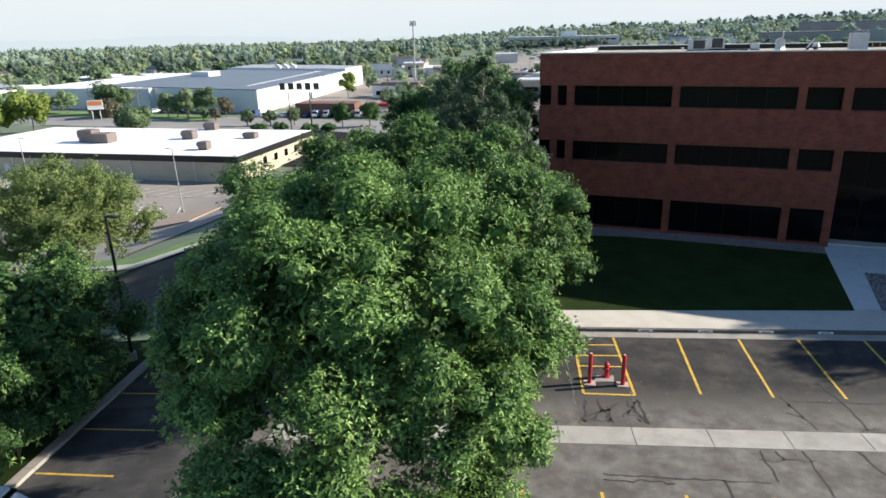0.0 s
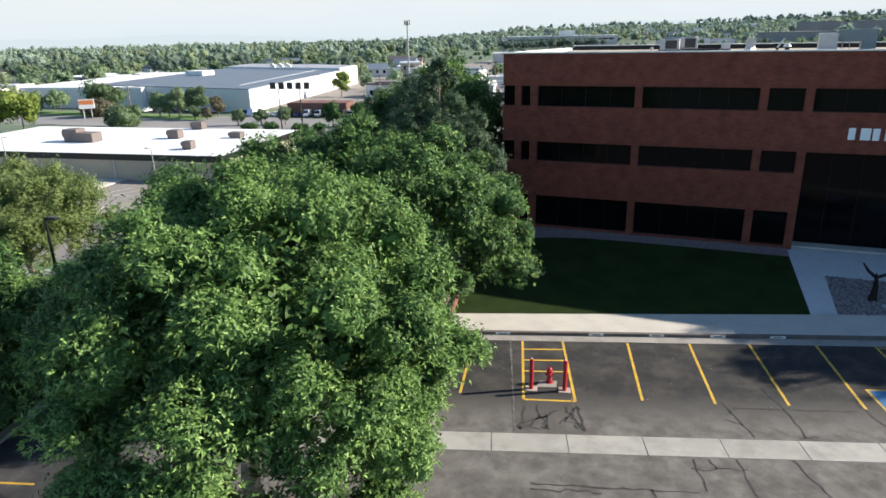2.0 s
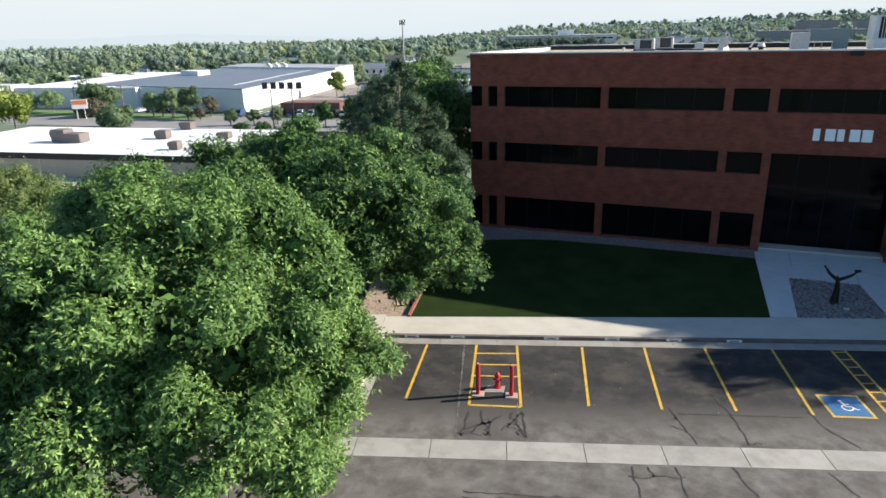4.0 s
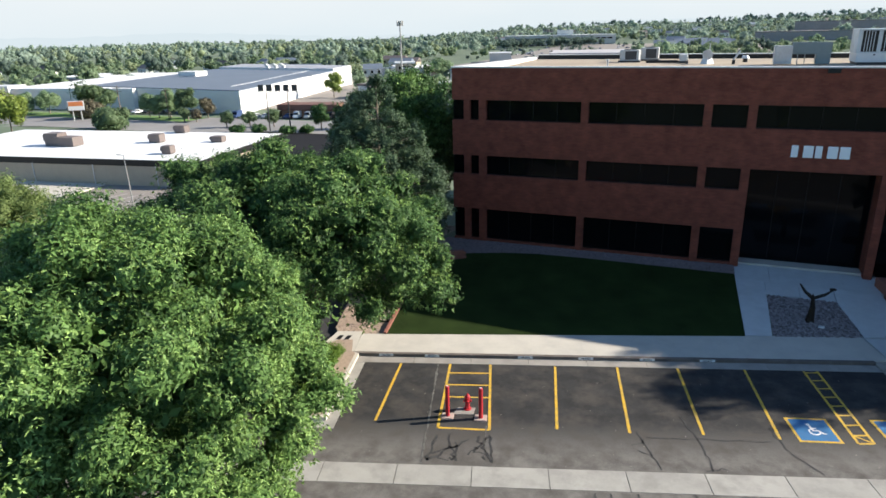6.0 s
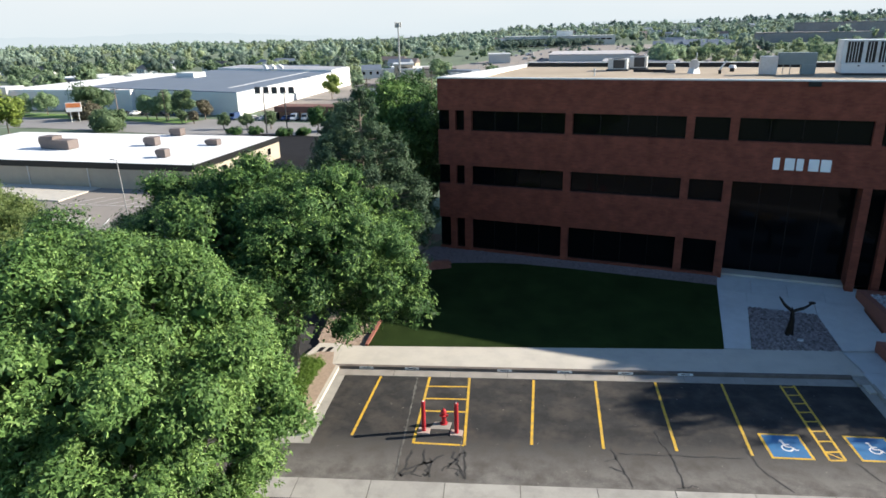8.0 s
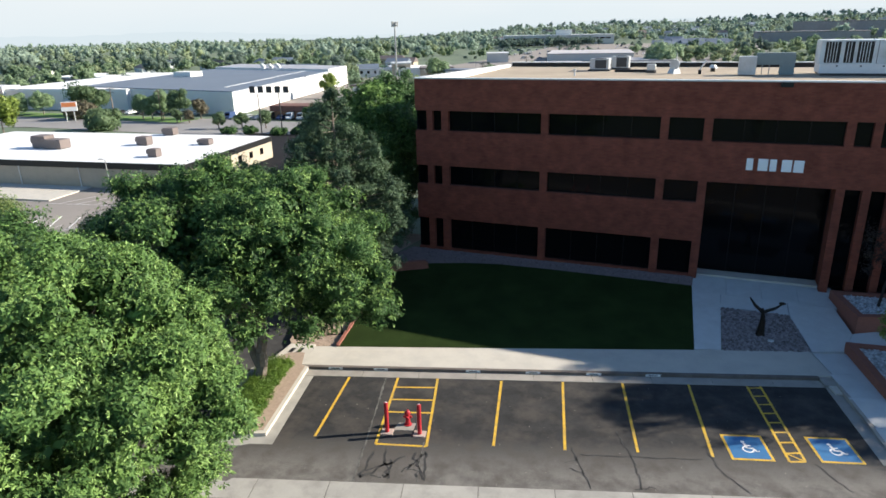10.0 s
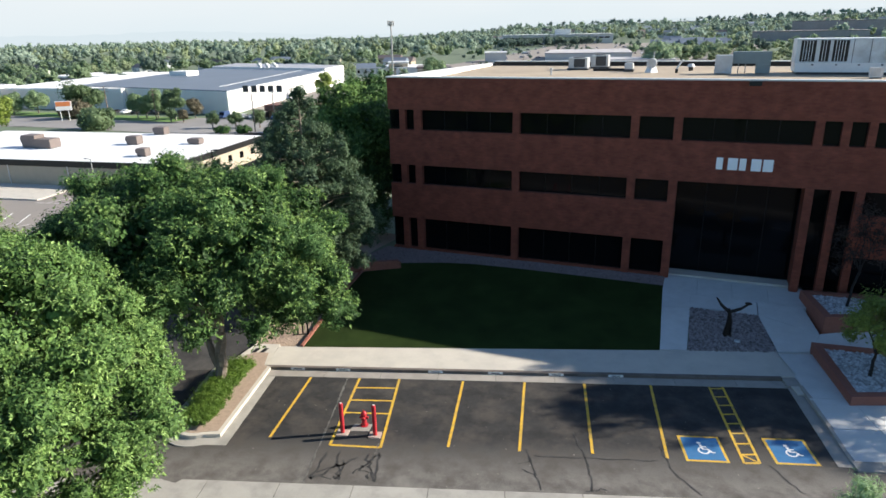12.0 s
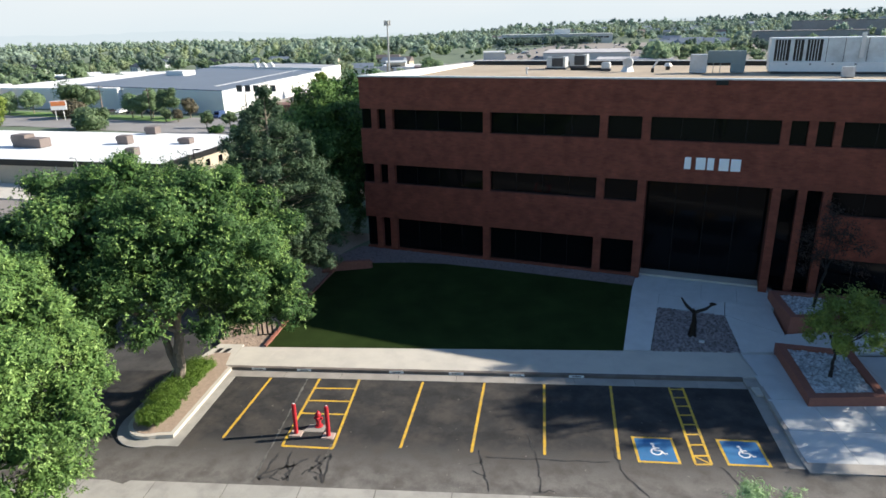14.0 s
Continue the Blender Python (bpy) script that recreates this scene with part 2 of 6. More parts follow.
M_GRAVEL = mat("grey_gravel", (0.215, 0.18, 0.17), 0.9, var=0.95, scale=6, fine=18, island=0.9, bump=0.6, bump_dist=0.03)
M_MULCH = mat("pinkish_brown_stone_mulch", (0.2, 0.15, 0.14), 0.92, var=0.7, scale=6, fine=18, island=0.8, bump=0.6, bump_dist=0.03)
M_SIGNW = mat("white_sign_enamel", (0.9, 0.9, 0.89), 0.45, var=0.03, scale=2)
M_GRAVELW = mat("white_gravel", (0.46, 0.47, 0.47), 0.9, var=0.8, scale=6, fine=18, island=1.0, bump=0.6, bump_dist=0.03)
M_GRAVELP = mat("pinkish_gravel", (0.33, 0.25, 0.19), 0.9, var=0.6, scale=6, fine=18, island=0.8, bump=0.6, bump_dist=0.03)
M_BARK = mat("bark", (0.2, 0.165, 0.13), 0.95, var=0.4, scale=6, fine=25, bump=0.8, bump_dist=0.03)
M_BARKD = mat("dark_bark", (0.02, 0.017, 0.016), 0.95, var=0.4, scale=6, fine=25, bump=0.8, bump_dist=0.02)
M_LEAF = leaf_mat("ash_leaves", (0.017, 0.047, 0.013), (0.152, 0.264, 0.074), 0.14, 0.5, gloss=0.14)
# darker copy of the ash leaves, with shade put into the colour
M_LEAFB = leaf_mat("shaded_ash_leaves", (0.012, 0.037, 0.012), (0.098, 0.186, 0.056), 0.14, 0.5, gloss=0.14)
# paler young leaves: sunlight on the crowns' outside is put into the colour
M_SPRIG = leaf_mat("sunlit_young_leaves", (0.13, 0.23, 0.056), (0.315, 0.455, 0.15), 0.16, 0.5, gloss=0.14)
M_LEAF2 = leaf_mat("dull_leaves", (0.08, 0.13, 0.065), (0.19, 0.26, 0.13), 0.4, 0.6)
# brighter than the dull leaves: sunshine on the lane tree is in the colour
M_LEAFG = leaf_mat("sunlit_locust_leaves", (0.07, 0.115, 0.03), (0.27, 0.34, 0.12), 0.4, 0.6)
M_FEATHER = leaf_mat("pale_feathery_leaves", (0.15, 0.27, 0.1), (0.42, 0.55, 0.3), 0.3, 0.6)
M_HEDGE = leaf_mat("hedge_leaves", (0.05, 0.11, 0.015), (0.19, 0.3, 0.05), 0.3, 0.5)
M_RUST = leaf_mat("rusty_leaves", (0.085, 0.075, 0.05), (0.2, 0.18, 0.115), 0.3, 0.6)
M_LEAFY = leaf_mat("yellow_green_leaves", (0.09, 0.14, 0.028), (0.3, 0.37, 0.08))
M_MID = leaf_mat("street_tree_leaves", (0.14, 0.21, 0.11), (0.29, 0.39, 0.2), 0.4, 0.6)
M_PLUM = leaf_mat("plum_leaves", (0.014, 0.01, 0.009), (0.05, 0.034, 0.026), 0.1, 0.6)
M_PINE = leaf_mat("pine_needles", (0.012, 0.034, 0.02), (0.125, 0.19, 0.095), 0.22, 0.6)
# far foliage is coloured pale to stand in for distance haze
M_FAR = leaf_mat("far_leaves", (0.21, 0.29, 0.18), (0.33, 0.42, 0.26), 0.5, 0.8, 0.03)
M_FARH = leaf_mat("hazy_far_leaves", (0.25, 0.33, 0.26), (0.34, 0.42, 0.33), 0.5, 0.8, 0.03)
M_BRONZE = mat("dark_bronze", (0.022, 0.018, 0.016), 0.4, metal=0.7, var=0.3, scale=4)
M_STEEL = mat("galvanised_pole", (0.34, 0.34, 0.33), 0.5, metal=0.5, var=0.12, scale=2)
M_WOOD = mat("pole_wood", (0.2, 0.15, 0.11), 0.9, var=0.2, scale=2)


# ---- mesh helpers ----
def mesh_np(name, verts, faces, material):
    """A mesh from numpy arrays of points and of equal-sided faces."""
    verts, faces = np.asarray(verts, float), np.asarray(faces, int)
    me = bpy.data.meshes.new(name)
    k = faces.shape[1]
    me.vertices.add(len(verts))
    me.vertices.foreach_set("co", verts.ravel())
    me.loops.add(faces.size)
    me.loops.foreach_set("vertex_index", faces.ravel())
    me.polygons.add(len(faces))
    me.polygons.foreach_set("loop_start", np.arange(0, faces.size, k))
    me.update(calc_edges=True)
    me.materials.append(material)
    return me


def part(name, bm, material, parent=None, label=""):
    me = bpy.data.meshes.new(name)
    bm.to_mesh(me)
    bm.free()
    me.materials.append(material)
    ob = new(name, me)
    if parent is not None:
        ob.parent = parent
    if label:
        ob["label"] = label
    return ob


def part_me(name, me, parent=None, m=None):
    ob = new(name, me)
    if parent is not None:
        ob.parent = parent
    if m is not None:
        ob.matrix_basis = m
    return ob


def thing(name, label, category, at=(0, 0, 0), rz=0.0, group="", kind=""):
    ob = new(name)
    ob.matrix_basis = pose(*at, 0, 0, rz)
    return tagged(ob, label, category, group, kind)


def box(bm, x0, y0, z0, x1, y1, z1, bevel=0.0):
    r = bmesh.ops.create_cube(bm, size=1.0, matrix=Matrix.Translation(((x0 + x1) / 2, (y0 + y1) / 2, (z0 + z1) / 2)) @ Matrix.Diagonal((abs(x1 - x0), abs(y1 - y0), abs(z1 - z0), 1)))
    if bevel:
        es = {e for v in r["verts"] for e in v.link_edges}
        bmesh.ops.bevel(bm, geom=list(es), offset=bevel, segments=2, affect="EDGES")
    return bm


def boxm(x0, y0, z0, x1, y1, z1, bevel=0.0):
    return box(bmesh.new(), x0, y0, z0, x1, y1, z1, bevel)


def cyl(bm, p0, p1, r0, r1=None, seg=12):
    """A tapered round bar from p0 to p1."""
    p0, p1 = Vector(p0), Vector(p1)
    d = p1 - p0
    q = d.to_track_quat("Z", "Y").to_matrix().to_4x4()
    bmesh.ops.create_cone(bm, cap_ends=True, segments=seg, radius1=r0, radius2=r0 if r1 is None else r1, depth=d.length, matrix=Matrix.Translation((p0 + p1) / 2) @ q)
    return bm


def cylm(p0, p1, r0, r1=None, seg=12):
    return cyl(bmesh.new(), p0, p1, r0, r1, seg)


def prism(pts, z0, z1):
    """An upright prism over a plan outline; z0, z1 numbers or functions of x, y."""
    bm = bmesh.new()
    f0 = z0 if callable(z0) else (lambda x, y: z0)
    f1 = z1 if callable(z1) else (lambda x, y: z1)
    lo = [bm.verts.new((x, y, f0(x, y))) for x, y in pts]
    hi = [bm.verts.new((x, y, f1(x, y))) for x, y in pts]
    bm.faces.new(hi)
    bm.faces.new(lo[::-1])
    n = len(pts)
    for i in range(n):
        bm.faces.new((lo[i], lo[(i + 1) % n], hi[(i + 1) % n], hi[i]))
    bmesh.ops.recalc_face_normals(bm, faces=bm.faces)
    return bm


# ---- plan: the car park's own axes, u along its kerb, v towards the building ----
ANG = radians(16.8)
UX, UY = math.cos(ANG), math.sin(ANG)
OX, OY = -2.74, -12.52


def uv(u, v):
    return OX + u * UX - v * UY, OY + u * UY + v * UX


def to_uv(x, y):
    dx, dy = x - OX, y - OY
    return dx * UX + dy * UY, -dx * UY + dy * UX


FX = (-4500, -2500, -600, -210, -145, -76, -68, -47, -36, -31, -24, -16, 4500)
FZ = (-16, -16, -13, -11.5, -9.0, -8.6, -8.0, -3.0, -1.25, -0.9, -0.3, 0, 0)
GX = (-4500, 18, 40, 70, 110, 150, 700, 4500)
GZ = (0, 0, -4, -8.5, -11.5, -12, -14, -14)


def terrain(x, y):
    """Height of the land: flat car park, falling away to the west and behind the building, hills far to the north-east."""
    z = np.minimum(np.interp(x, FX, FZ), np.interp(y, GX, GZ))
    r = np.hypot(x, y + 40)
    az = np.degrees(np.arctan2(x, y + 40))
    rise = np.interp(az, (-80, -24, -19, -15, -12, 0, 12, 30, 60), (-22, -22, -6, 12, 17, 27, 46, 60, 40))
    z = z + rise * np.clip((r - 500) / 2500, 0, 1.2)
    return z


def front(x, y):
    """Height of the ground between the pavement and the building's foot."""
    v = max(to_uv(x, y)[1] - 3.0, 0.0)
    b = max(-y, 0.0)
    return 0.15 + 0.75 * v / max(v + b, 1e-4)


def strip_sheet(name, xs, ys, height, material, label="", category="", rot=False):
    """A sheet over a grid of plan coordinates (car park axes where rot)."""
    X, Y = np.meshgrid(xs, ys)
    if rot:
        X, Y = OX + X * UX - Y * UY, OY + X * UY + Y * UX
    Z = height(X, Y)
    n, k = len(xs), len(ys)
    i = np.arange(n * k).reshape(k, n)
    F = np.stack([i[:-1, :-1], i[:-1, 1:], i[1:, 1:], i[1:, :-1]], -1).reshape(-1, 4)
    ob = new(name, mesh_np(name, np.stack([X, Y, Z], -1).reshape(-1, 3), F, material))
    return tagged(ob, label, category, kind="structure")


def spread(lo, hi, step, far, grow=1.25):
    a = list(np.arange(lo, hi + 0.01, step))
    s = step
    while a[-1] < far:
        s *= grow
        a.append(a[-1] + s)
    s = step
    while a[0] > -far:
        s *= grow
        a.insert(0, a[0] - s)
    return np.array(a)


# ---- ground ----
strip_sheet("ground", spread(-140, 60, 2.5, 4400), spread(-60, 110, 2.5, 4400), lambda x, y: terrain(x, y) - 0.12, M_GROUND, "dry grassy ground falling away to far suburbs", "ground")
strip_sheet("bay_asphalt", np.arange(-30.5, 42, 1.5), np.linspace(-5.75, 0.71, 6), lambda x, y: terrain(x, y), M_PARK, "dark sealed asphalt of the parking bays", "asphalt", rot=True)
strip_sheet("lane_asphalt", np.arange(-30.5, 42, 1.5), np.linspace(-42, -5.75, 30), lambda x, y: terrain(x, y), M_PARK, "worn grey-brown asphalt lane with sealed cracks", "asphalt", rot=True)
strip_sheet("verge", np.arange(-40, -30.8, 1.5), np.arange(-26, 1.6, 1.5), lambda x, y: terrain(x, y) + 0.08, M_GRASS, "grass verge under the trees, coloured dark as in shade", "grass", rot=True)
strip_sheet("west_bay_asphalt", np.arange(-30.5, -24, 1.5), np.linspace(-42, -5.75, 30)[18:], lambda x, y: terrain(x, y) + 0.004, M_ASPHALT, "dark sealed asphalt of the western parking bays", "asphalt", rot=True)
strip_sheet("drive", np.arange(-30.5, -15.4, 1.5), np.arange(0.6, 45, 1.5), lambda x, y: terrain(x, y) - 0.004, M_ASPHALT, "dark asphalt side drive in shade", "asphalt", rot=True)
strip_sheet("road", np.arange(-48, -33, 1.5), np.arange(-18.5, 40, 1.5), lambda x, y: terrain(x, y) - 0.03, M_ASPHALT, "shaded asphalt lane beyond the kerb", "road")
strip_sheet("west_lot", np.arange(-140, -55, 2.5), np.arange(-20, 41, 2.5), lambda x, y: terrain(x, y) + 0.0, M_ASPHALT_OLD, "worn pale asphalt car park of the low building", "asphalt")
strip_sheet("street_verge", np.arange(-300, -148, 8), np.arange(124, 135.1, 5.5), lambda x, y: terrain(x, y) + 0.05, M_GRASS2, "bright green grass verge along the street", "grass")
strip_sheet("street", np.arange(-420, 130, 10), np.arange(100, 136.1, 4), lambda x, y: terrain(x, y) - 0.02, M_STREET, "wide grey street past the warehouse", "road")


# ---- kerbs, pavement, concrete pan ----
def uv_poly(pts):
    return [uv(u, v) for u, v in pts]


pan = thing("concrete_pan", "pale concrete drainage pan crossing the asphalt", "pavement", kind="structure")
_u = -22.4
while _u < 36:
    part("slab", prism(uv_poly([(_u + 0.015, -8.5), (_u + 2.665, -8.5), (_u + 2.665, -7.42), (_u + 0.015, -7.42)]), lambda x, y: float(terrain(x, y)) - 0.1, lambda x, y: float(terrain(x, y)) + 0.012), M_PAN, pan)
    _u += 2.68

kerb_north = thing("kerb_north", "weathered concrete kerb and gutter along the pavement, stones coloured shade-dark", "kerb", kind="structure")
_u = -14.7
while _u < 8.8:
    e = min(_u + 2.68, 8.85)
    part("gutter_slab", prism(uv_poly([(_u + 0.008, 0.02), (e - 0.008, 0.02), (e - 0.008, 0.62), (_u + 0.008, 0.62)]), -0.1, 0.012), M_KERB, kerb_north)
    part("kerb_stone", prism(uv_poly([(_u + 0.006, 0.62), (e - 0.006, 0.62), (e - 0.006, 0.8), (_u + 0.006, 0.8)]), -0.1, 0.16), M_KERBD, kerb_north)
    _u += 2.68

pavement = thing("pavement_north", "pale concrete pavement of square slabs in front of the lawn", "pavement", kind="structure")


def pave_v(u):
    """The pavement's edge along the lawn, slightly out of line with the kerb."""
    return 3.045 + 0.022 * u


_u = -15.0
while _u < 9.4:
    e = min(_u + 1.83, 9.45)
    part("slab", prism(uv_poly([(_u + 0.004, 0.81), (e - 0.004, 0.81), (e - 0.004, pave_v(e)), (_u + 0.004, pave_v(_u))]), -0.1, 0.155), M_CONC, pavement)
    _u += 1.83

part("bed", prism(uv_poly([(-14.99, 0.82), (9.44, 0.82), (9.44, pave_v(9.44) - 0.01), (-14.99, pave_v(-14.99) - 0.01)]), -0.09, 0.151), M_CONC, pavement)
steps = thing("steps_west", "pale concrete steps going down to the drive", "steps", kind="structure")
for u0, u1, z in ((-15.36, -15.005, 0.15), (-15.8, -15.36, 0.025), (-16.75, -15.8, -0.075)):
    part("tread", prism(uv_poly([(u0 + 0.003, 0.81), (u1 - 0.003, 0.81), (u1 - 0.003, 2.15), (u0 + 0.003, 2.15)]), -0.4, z), M_CONC, steps)
part("gutter_slab", prism(uv_poly([(-15.3, 0.02), (-14.7, 0.02), (-14.7, 0.62), (-15.3, 0.62)]), -0.1, 0.01), M_KERB, kerb_north)
part("kerb_stone", prism(uv_poly([(-15.0, 0.62), (-14.7, 0.62), (-14.7, 0.8), (-15.0, 0.8)]), -0.1, 0.155), M_KERBD, kerb_north)
kerb_east = thing("kerb_east", "concrete kerb and gutter closing the bays at the ramp", "kerb", kind="structure")
for v0, v1 in ((-5.45, -2.7), (-2.7, 0.05)):
    part("gutter_slab", prism(uv_poly([(8.42 + (v0 + 5.45) * 0.08, v0 + 0.01), (8.95 + (v0 + 5.45) * 0.07, v0 + 0.01), (8.95 + (v1 + 5.45) * 0.07, v1), (8.42 + (v1 + 5.45) * 0.08, v1)]), -0.1, 0.012), M_KERB, kerb_east)
    part("kerb_stone", prism(uv_poly([(8.95 + (v0 + 5.45) * 0.07, v0 + 0.01), (9.1 + (v0 + 5.45) * 0.07, v0 + 0.01), (9.1 + (v1 + 5.45) * 0.07, v1), (8.95 + (v1 + 5.45) * 0.07, v1)]), -0.1, lambda x, y: 0.152 - 0.13 * min(max((-to_uv(x, y)[1] - 2.5) / 2.8, 0), 1)), M_KERB, kerb_east)

part("ramp_slab", prism(uv_poly([(8.86, 0.06), (9.5, 0.06), (9.5, 0.8), (8.86, 0.8)]), -0.1, 0.1), M_KERB, kerb_east)
part("ramp_bed", prism(uv_poly([(9.0, -0.6), (11.2, -0.6), (11.2, 3.6), (9.0, 3.6)]), -0.1, 0.09), M_CONC, kerb_east)
plaza = thing("entrance_plaza", "concrete entrance walk of large slabs, tinted bluish grey as in shade", "pavement", kind="structure")


def plaza_h(x, y):
    u, v = to_uv(x, y)
    return front(x, y) - 0.002 if v > 3 else 0.15 - 0.13 * min(max((-v - 2.5) / 2.8, 0), 1)


# walk strip between lawn and stone bed, and round it
part("slab", prism([(0.22, -8.3), (1.45, -7.93), (1.42, -3.5), (-0.02, -3.9)], 0.0, lambda x, y: front(x, y)), M_PLAZA, plaza)
part("slab", prism([(-0.02, -3.88), (1.42, -3.48), (1.4, -1.9), (-0.14, -1.9)], 0.0, lambda x, y: front(x, y)), M_PLAZA, plaza)
for i in range(4):
    a, b = -0.14 + i * 1.86, -0.14 + (i + 1) * 1.86 - 0.015
    part("slab", prism([(a, -1.88), (b, -1.88), (b, 1.45), (a, 1.45)], 0.0, lambda x, y: front(x, y)), M_PLAZA, plaza)
for i in range(2):
    a, b = 1.42 + i * 1.7, 1.42 + (i + 1) * 1.7 - 0.015
    part("slab", prism([(a, -3.44), (b, -3.34), (b, -1.9), (a, -1.9)], 0.0, lambda x, y: front(x, y)), M_PLAZA, plaza)
part("slab", prism([(4.84, -3.3), (7.6, -4.4), (7.1, -1.9), (4.84, -1.9)], 0.0, lambda x, y: front(x, y)), M_PLAZA, plaza)
part("slab", prism([(5.56, -6.72), (7.05, -6.2), (7.6, -4.42), (4.82, -3.32)], 0.0, lambda x, y: front(x, y)), M_PLAZA, plaza)
part("slab", prism([(7.07, -6.15), (15, -3.6), (15, -1.0), (7.62, -4.4)], 0.0, lambda x, y: front(x, y)), M_PLAZA, plaza)
# pavement east of the bays
for i, (u0, u1) in enumerate(((9.14, 11.0), (11.0, 12.9), (12.9, 14.8), (14.8, 16.7), (16.7, 18.6), (18.6, 20.5), (20.5, 23))):
    for v0, v1 in ((-5.1, -3.2), (-3.2, -1.0), (-1.0, 1.0), (1.0, 3.0)):
        a = u0 if i else 9.14 + (v0 + 5.45) * 0.07
        part("slab", prism(uv_poly([(a + 0.008, v0 + 0.008), (u1 - 0.008, v0 + 0.008), (u1 - 0.008, v1 - 0.008), (a + 0.008, v1 - 0.008)]), -0.1, lambda x, y: plaza_h(x, y)), M_PLAZA, plaza)
kerb_road = thing("kerb_road", "low concrete kerb of the access lane", "kerb", kind="structure")
for u0 in (9.0, 12.0, 15.0, 18.0):
    part("kerb_stone", prism(uv_poly([(u0, -5.7), (u0 + 2.98, -5.7), (u0 + 2.98, -5.12), (u0, -5.12)]), -0.1, 0.05), M_KERB, kerb_road)

# stencilled plates on the kerb face in front of each bay
for u in (-13.4, -11.2, -6.8, -4.0, -1.2, 1.5):
    pl = thing("kerb_plate", "small pale painted bay marking on the kerb face", "bay marking", (*uv(u, 0.615), 0), 16.8, "bay markings on the kerb")
    part("plate", boxm(-0.34, -0.006, 0.03, 0.34, 0.003, 0.145), M_WHITEP, pl)
    part("lettering", boxm(-0.2, -0.012, 0.065, 0.2, -0.006, 0.105), M_DARKMETAL, pl, "illegible dark lettering bar")


# ---- painted markings ----
def stripe_bm(u0, v0, u1, v1, w=0.1, z=0.008, bm=None):
    bm = bm or bmesh.new()
    d = Vector((u1 - u0, v1 - v0)).normalized() * (w / 2)
    p = [(u0 - d.y, v0 + d.x), (u0 + d.y, v0 - d.x), (u1 + d.y, v1 - d.x), (u1 - d.y, v1 + d.x)]
    lo = []
    for a, b in p:
        x, y = uv(a, b)
        lo.append(bm.verts.new((x, y, float(terrain(x, y)) + z)))
    bm.faces.new(lo)
    bmesh.ops.recalc_face_normals(bm, faces=bm.faces)
    return bm


def stripe(u0, v0, u1, v1, w=0.11, group="bay lines"):
    ob = part("bay_line", stripe_bm(u0, v0, u1, v1, w), M_YELLOW)
    tagged(ob, "worn yellow painted bay line on asphalt", "bay line", group, "thing")


for x0, y0, x1, y1 in ((-14.78, -16.18, -13.79, -20.8), (-7.96, -14.16, -6.85, -18.98), (-5.3, -13.3, -4.19, -18.31), (-2.74, -12.52, -1.56, -17.5), (0.06, -11.66, 1.1, -16.85)):
    stripe(*to_uv(x0, y0), *to_uv(x1, y1))
hyd = tagged(new("hydrant_box_marking"), "yellow ladder-shaped no-parking box round the hydrant", "road marking")
A, B, C, D = (to_uv(-12.6, -15.45), to_uv(-10.84, -14.85), to_uv(-9.3, -19.9), to_uv(-11.25, -20.42))
for a, b in ((A, D), (B, C), (D, C)):
    part("line", stripe_bm(*a, *b, 0.11), M_YELLOW, hyd)
for f in (0.17, 0.37, 0.56):
    a = (A[0] + (D[0] - A[0]) * f, A[1] + (D[1] - A[1]) * f)
    b = (B[0] + (C[0] - B[0]) * f, B[1] + (C[1] - B[1]) * f)
    part("rung", stripe_bm(*a, *b, 0.1, 0.009), M_YELLOW, hyd)
lad = tagged(new("ladder_marking"), "yellow ladder-shaped hatched aisle between the disabled bays", "road marking")
A, B, C, D = (to_uv(2.5, -10.95), to_uv(3.05, -10.75), to_uv(4.28, -16.0), to_uv(3.74, -16.2))
for a, b in ((A, D), (B, C), (D, C)):
    part("line", stripe_bm(*a, *b, 0.1), M_YELLOW, lad)
for i in range(8):
    f = 0.03 + i * 0.125
    part("rung", stripe_bm(A[0] + (D[0] - A[0]) * f, A[1] + (D[1] - A[1]) * f, B[0] + (C[0] - B[0]) * f, B[1] + (C[1] - B[1]) * f, 0.09, 0.009), M_YELLOW, lad)
part("brace", stripe_bm(A[0] + (D[0] - A[0]) * 0.9, A[1] + (D[1] - A[1]) * 0.9, C[0], C[1], 0.07, 0.0095), M_YELLOW, lad)


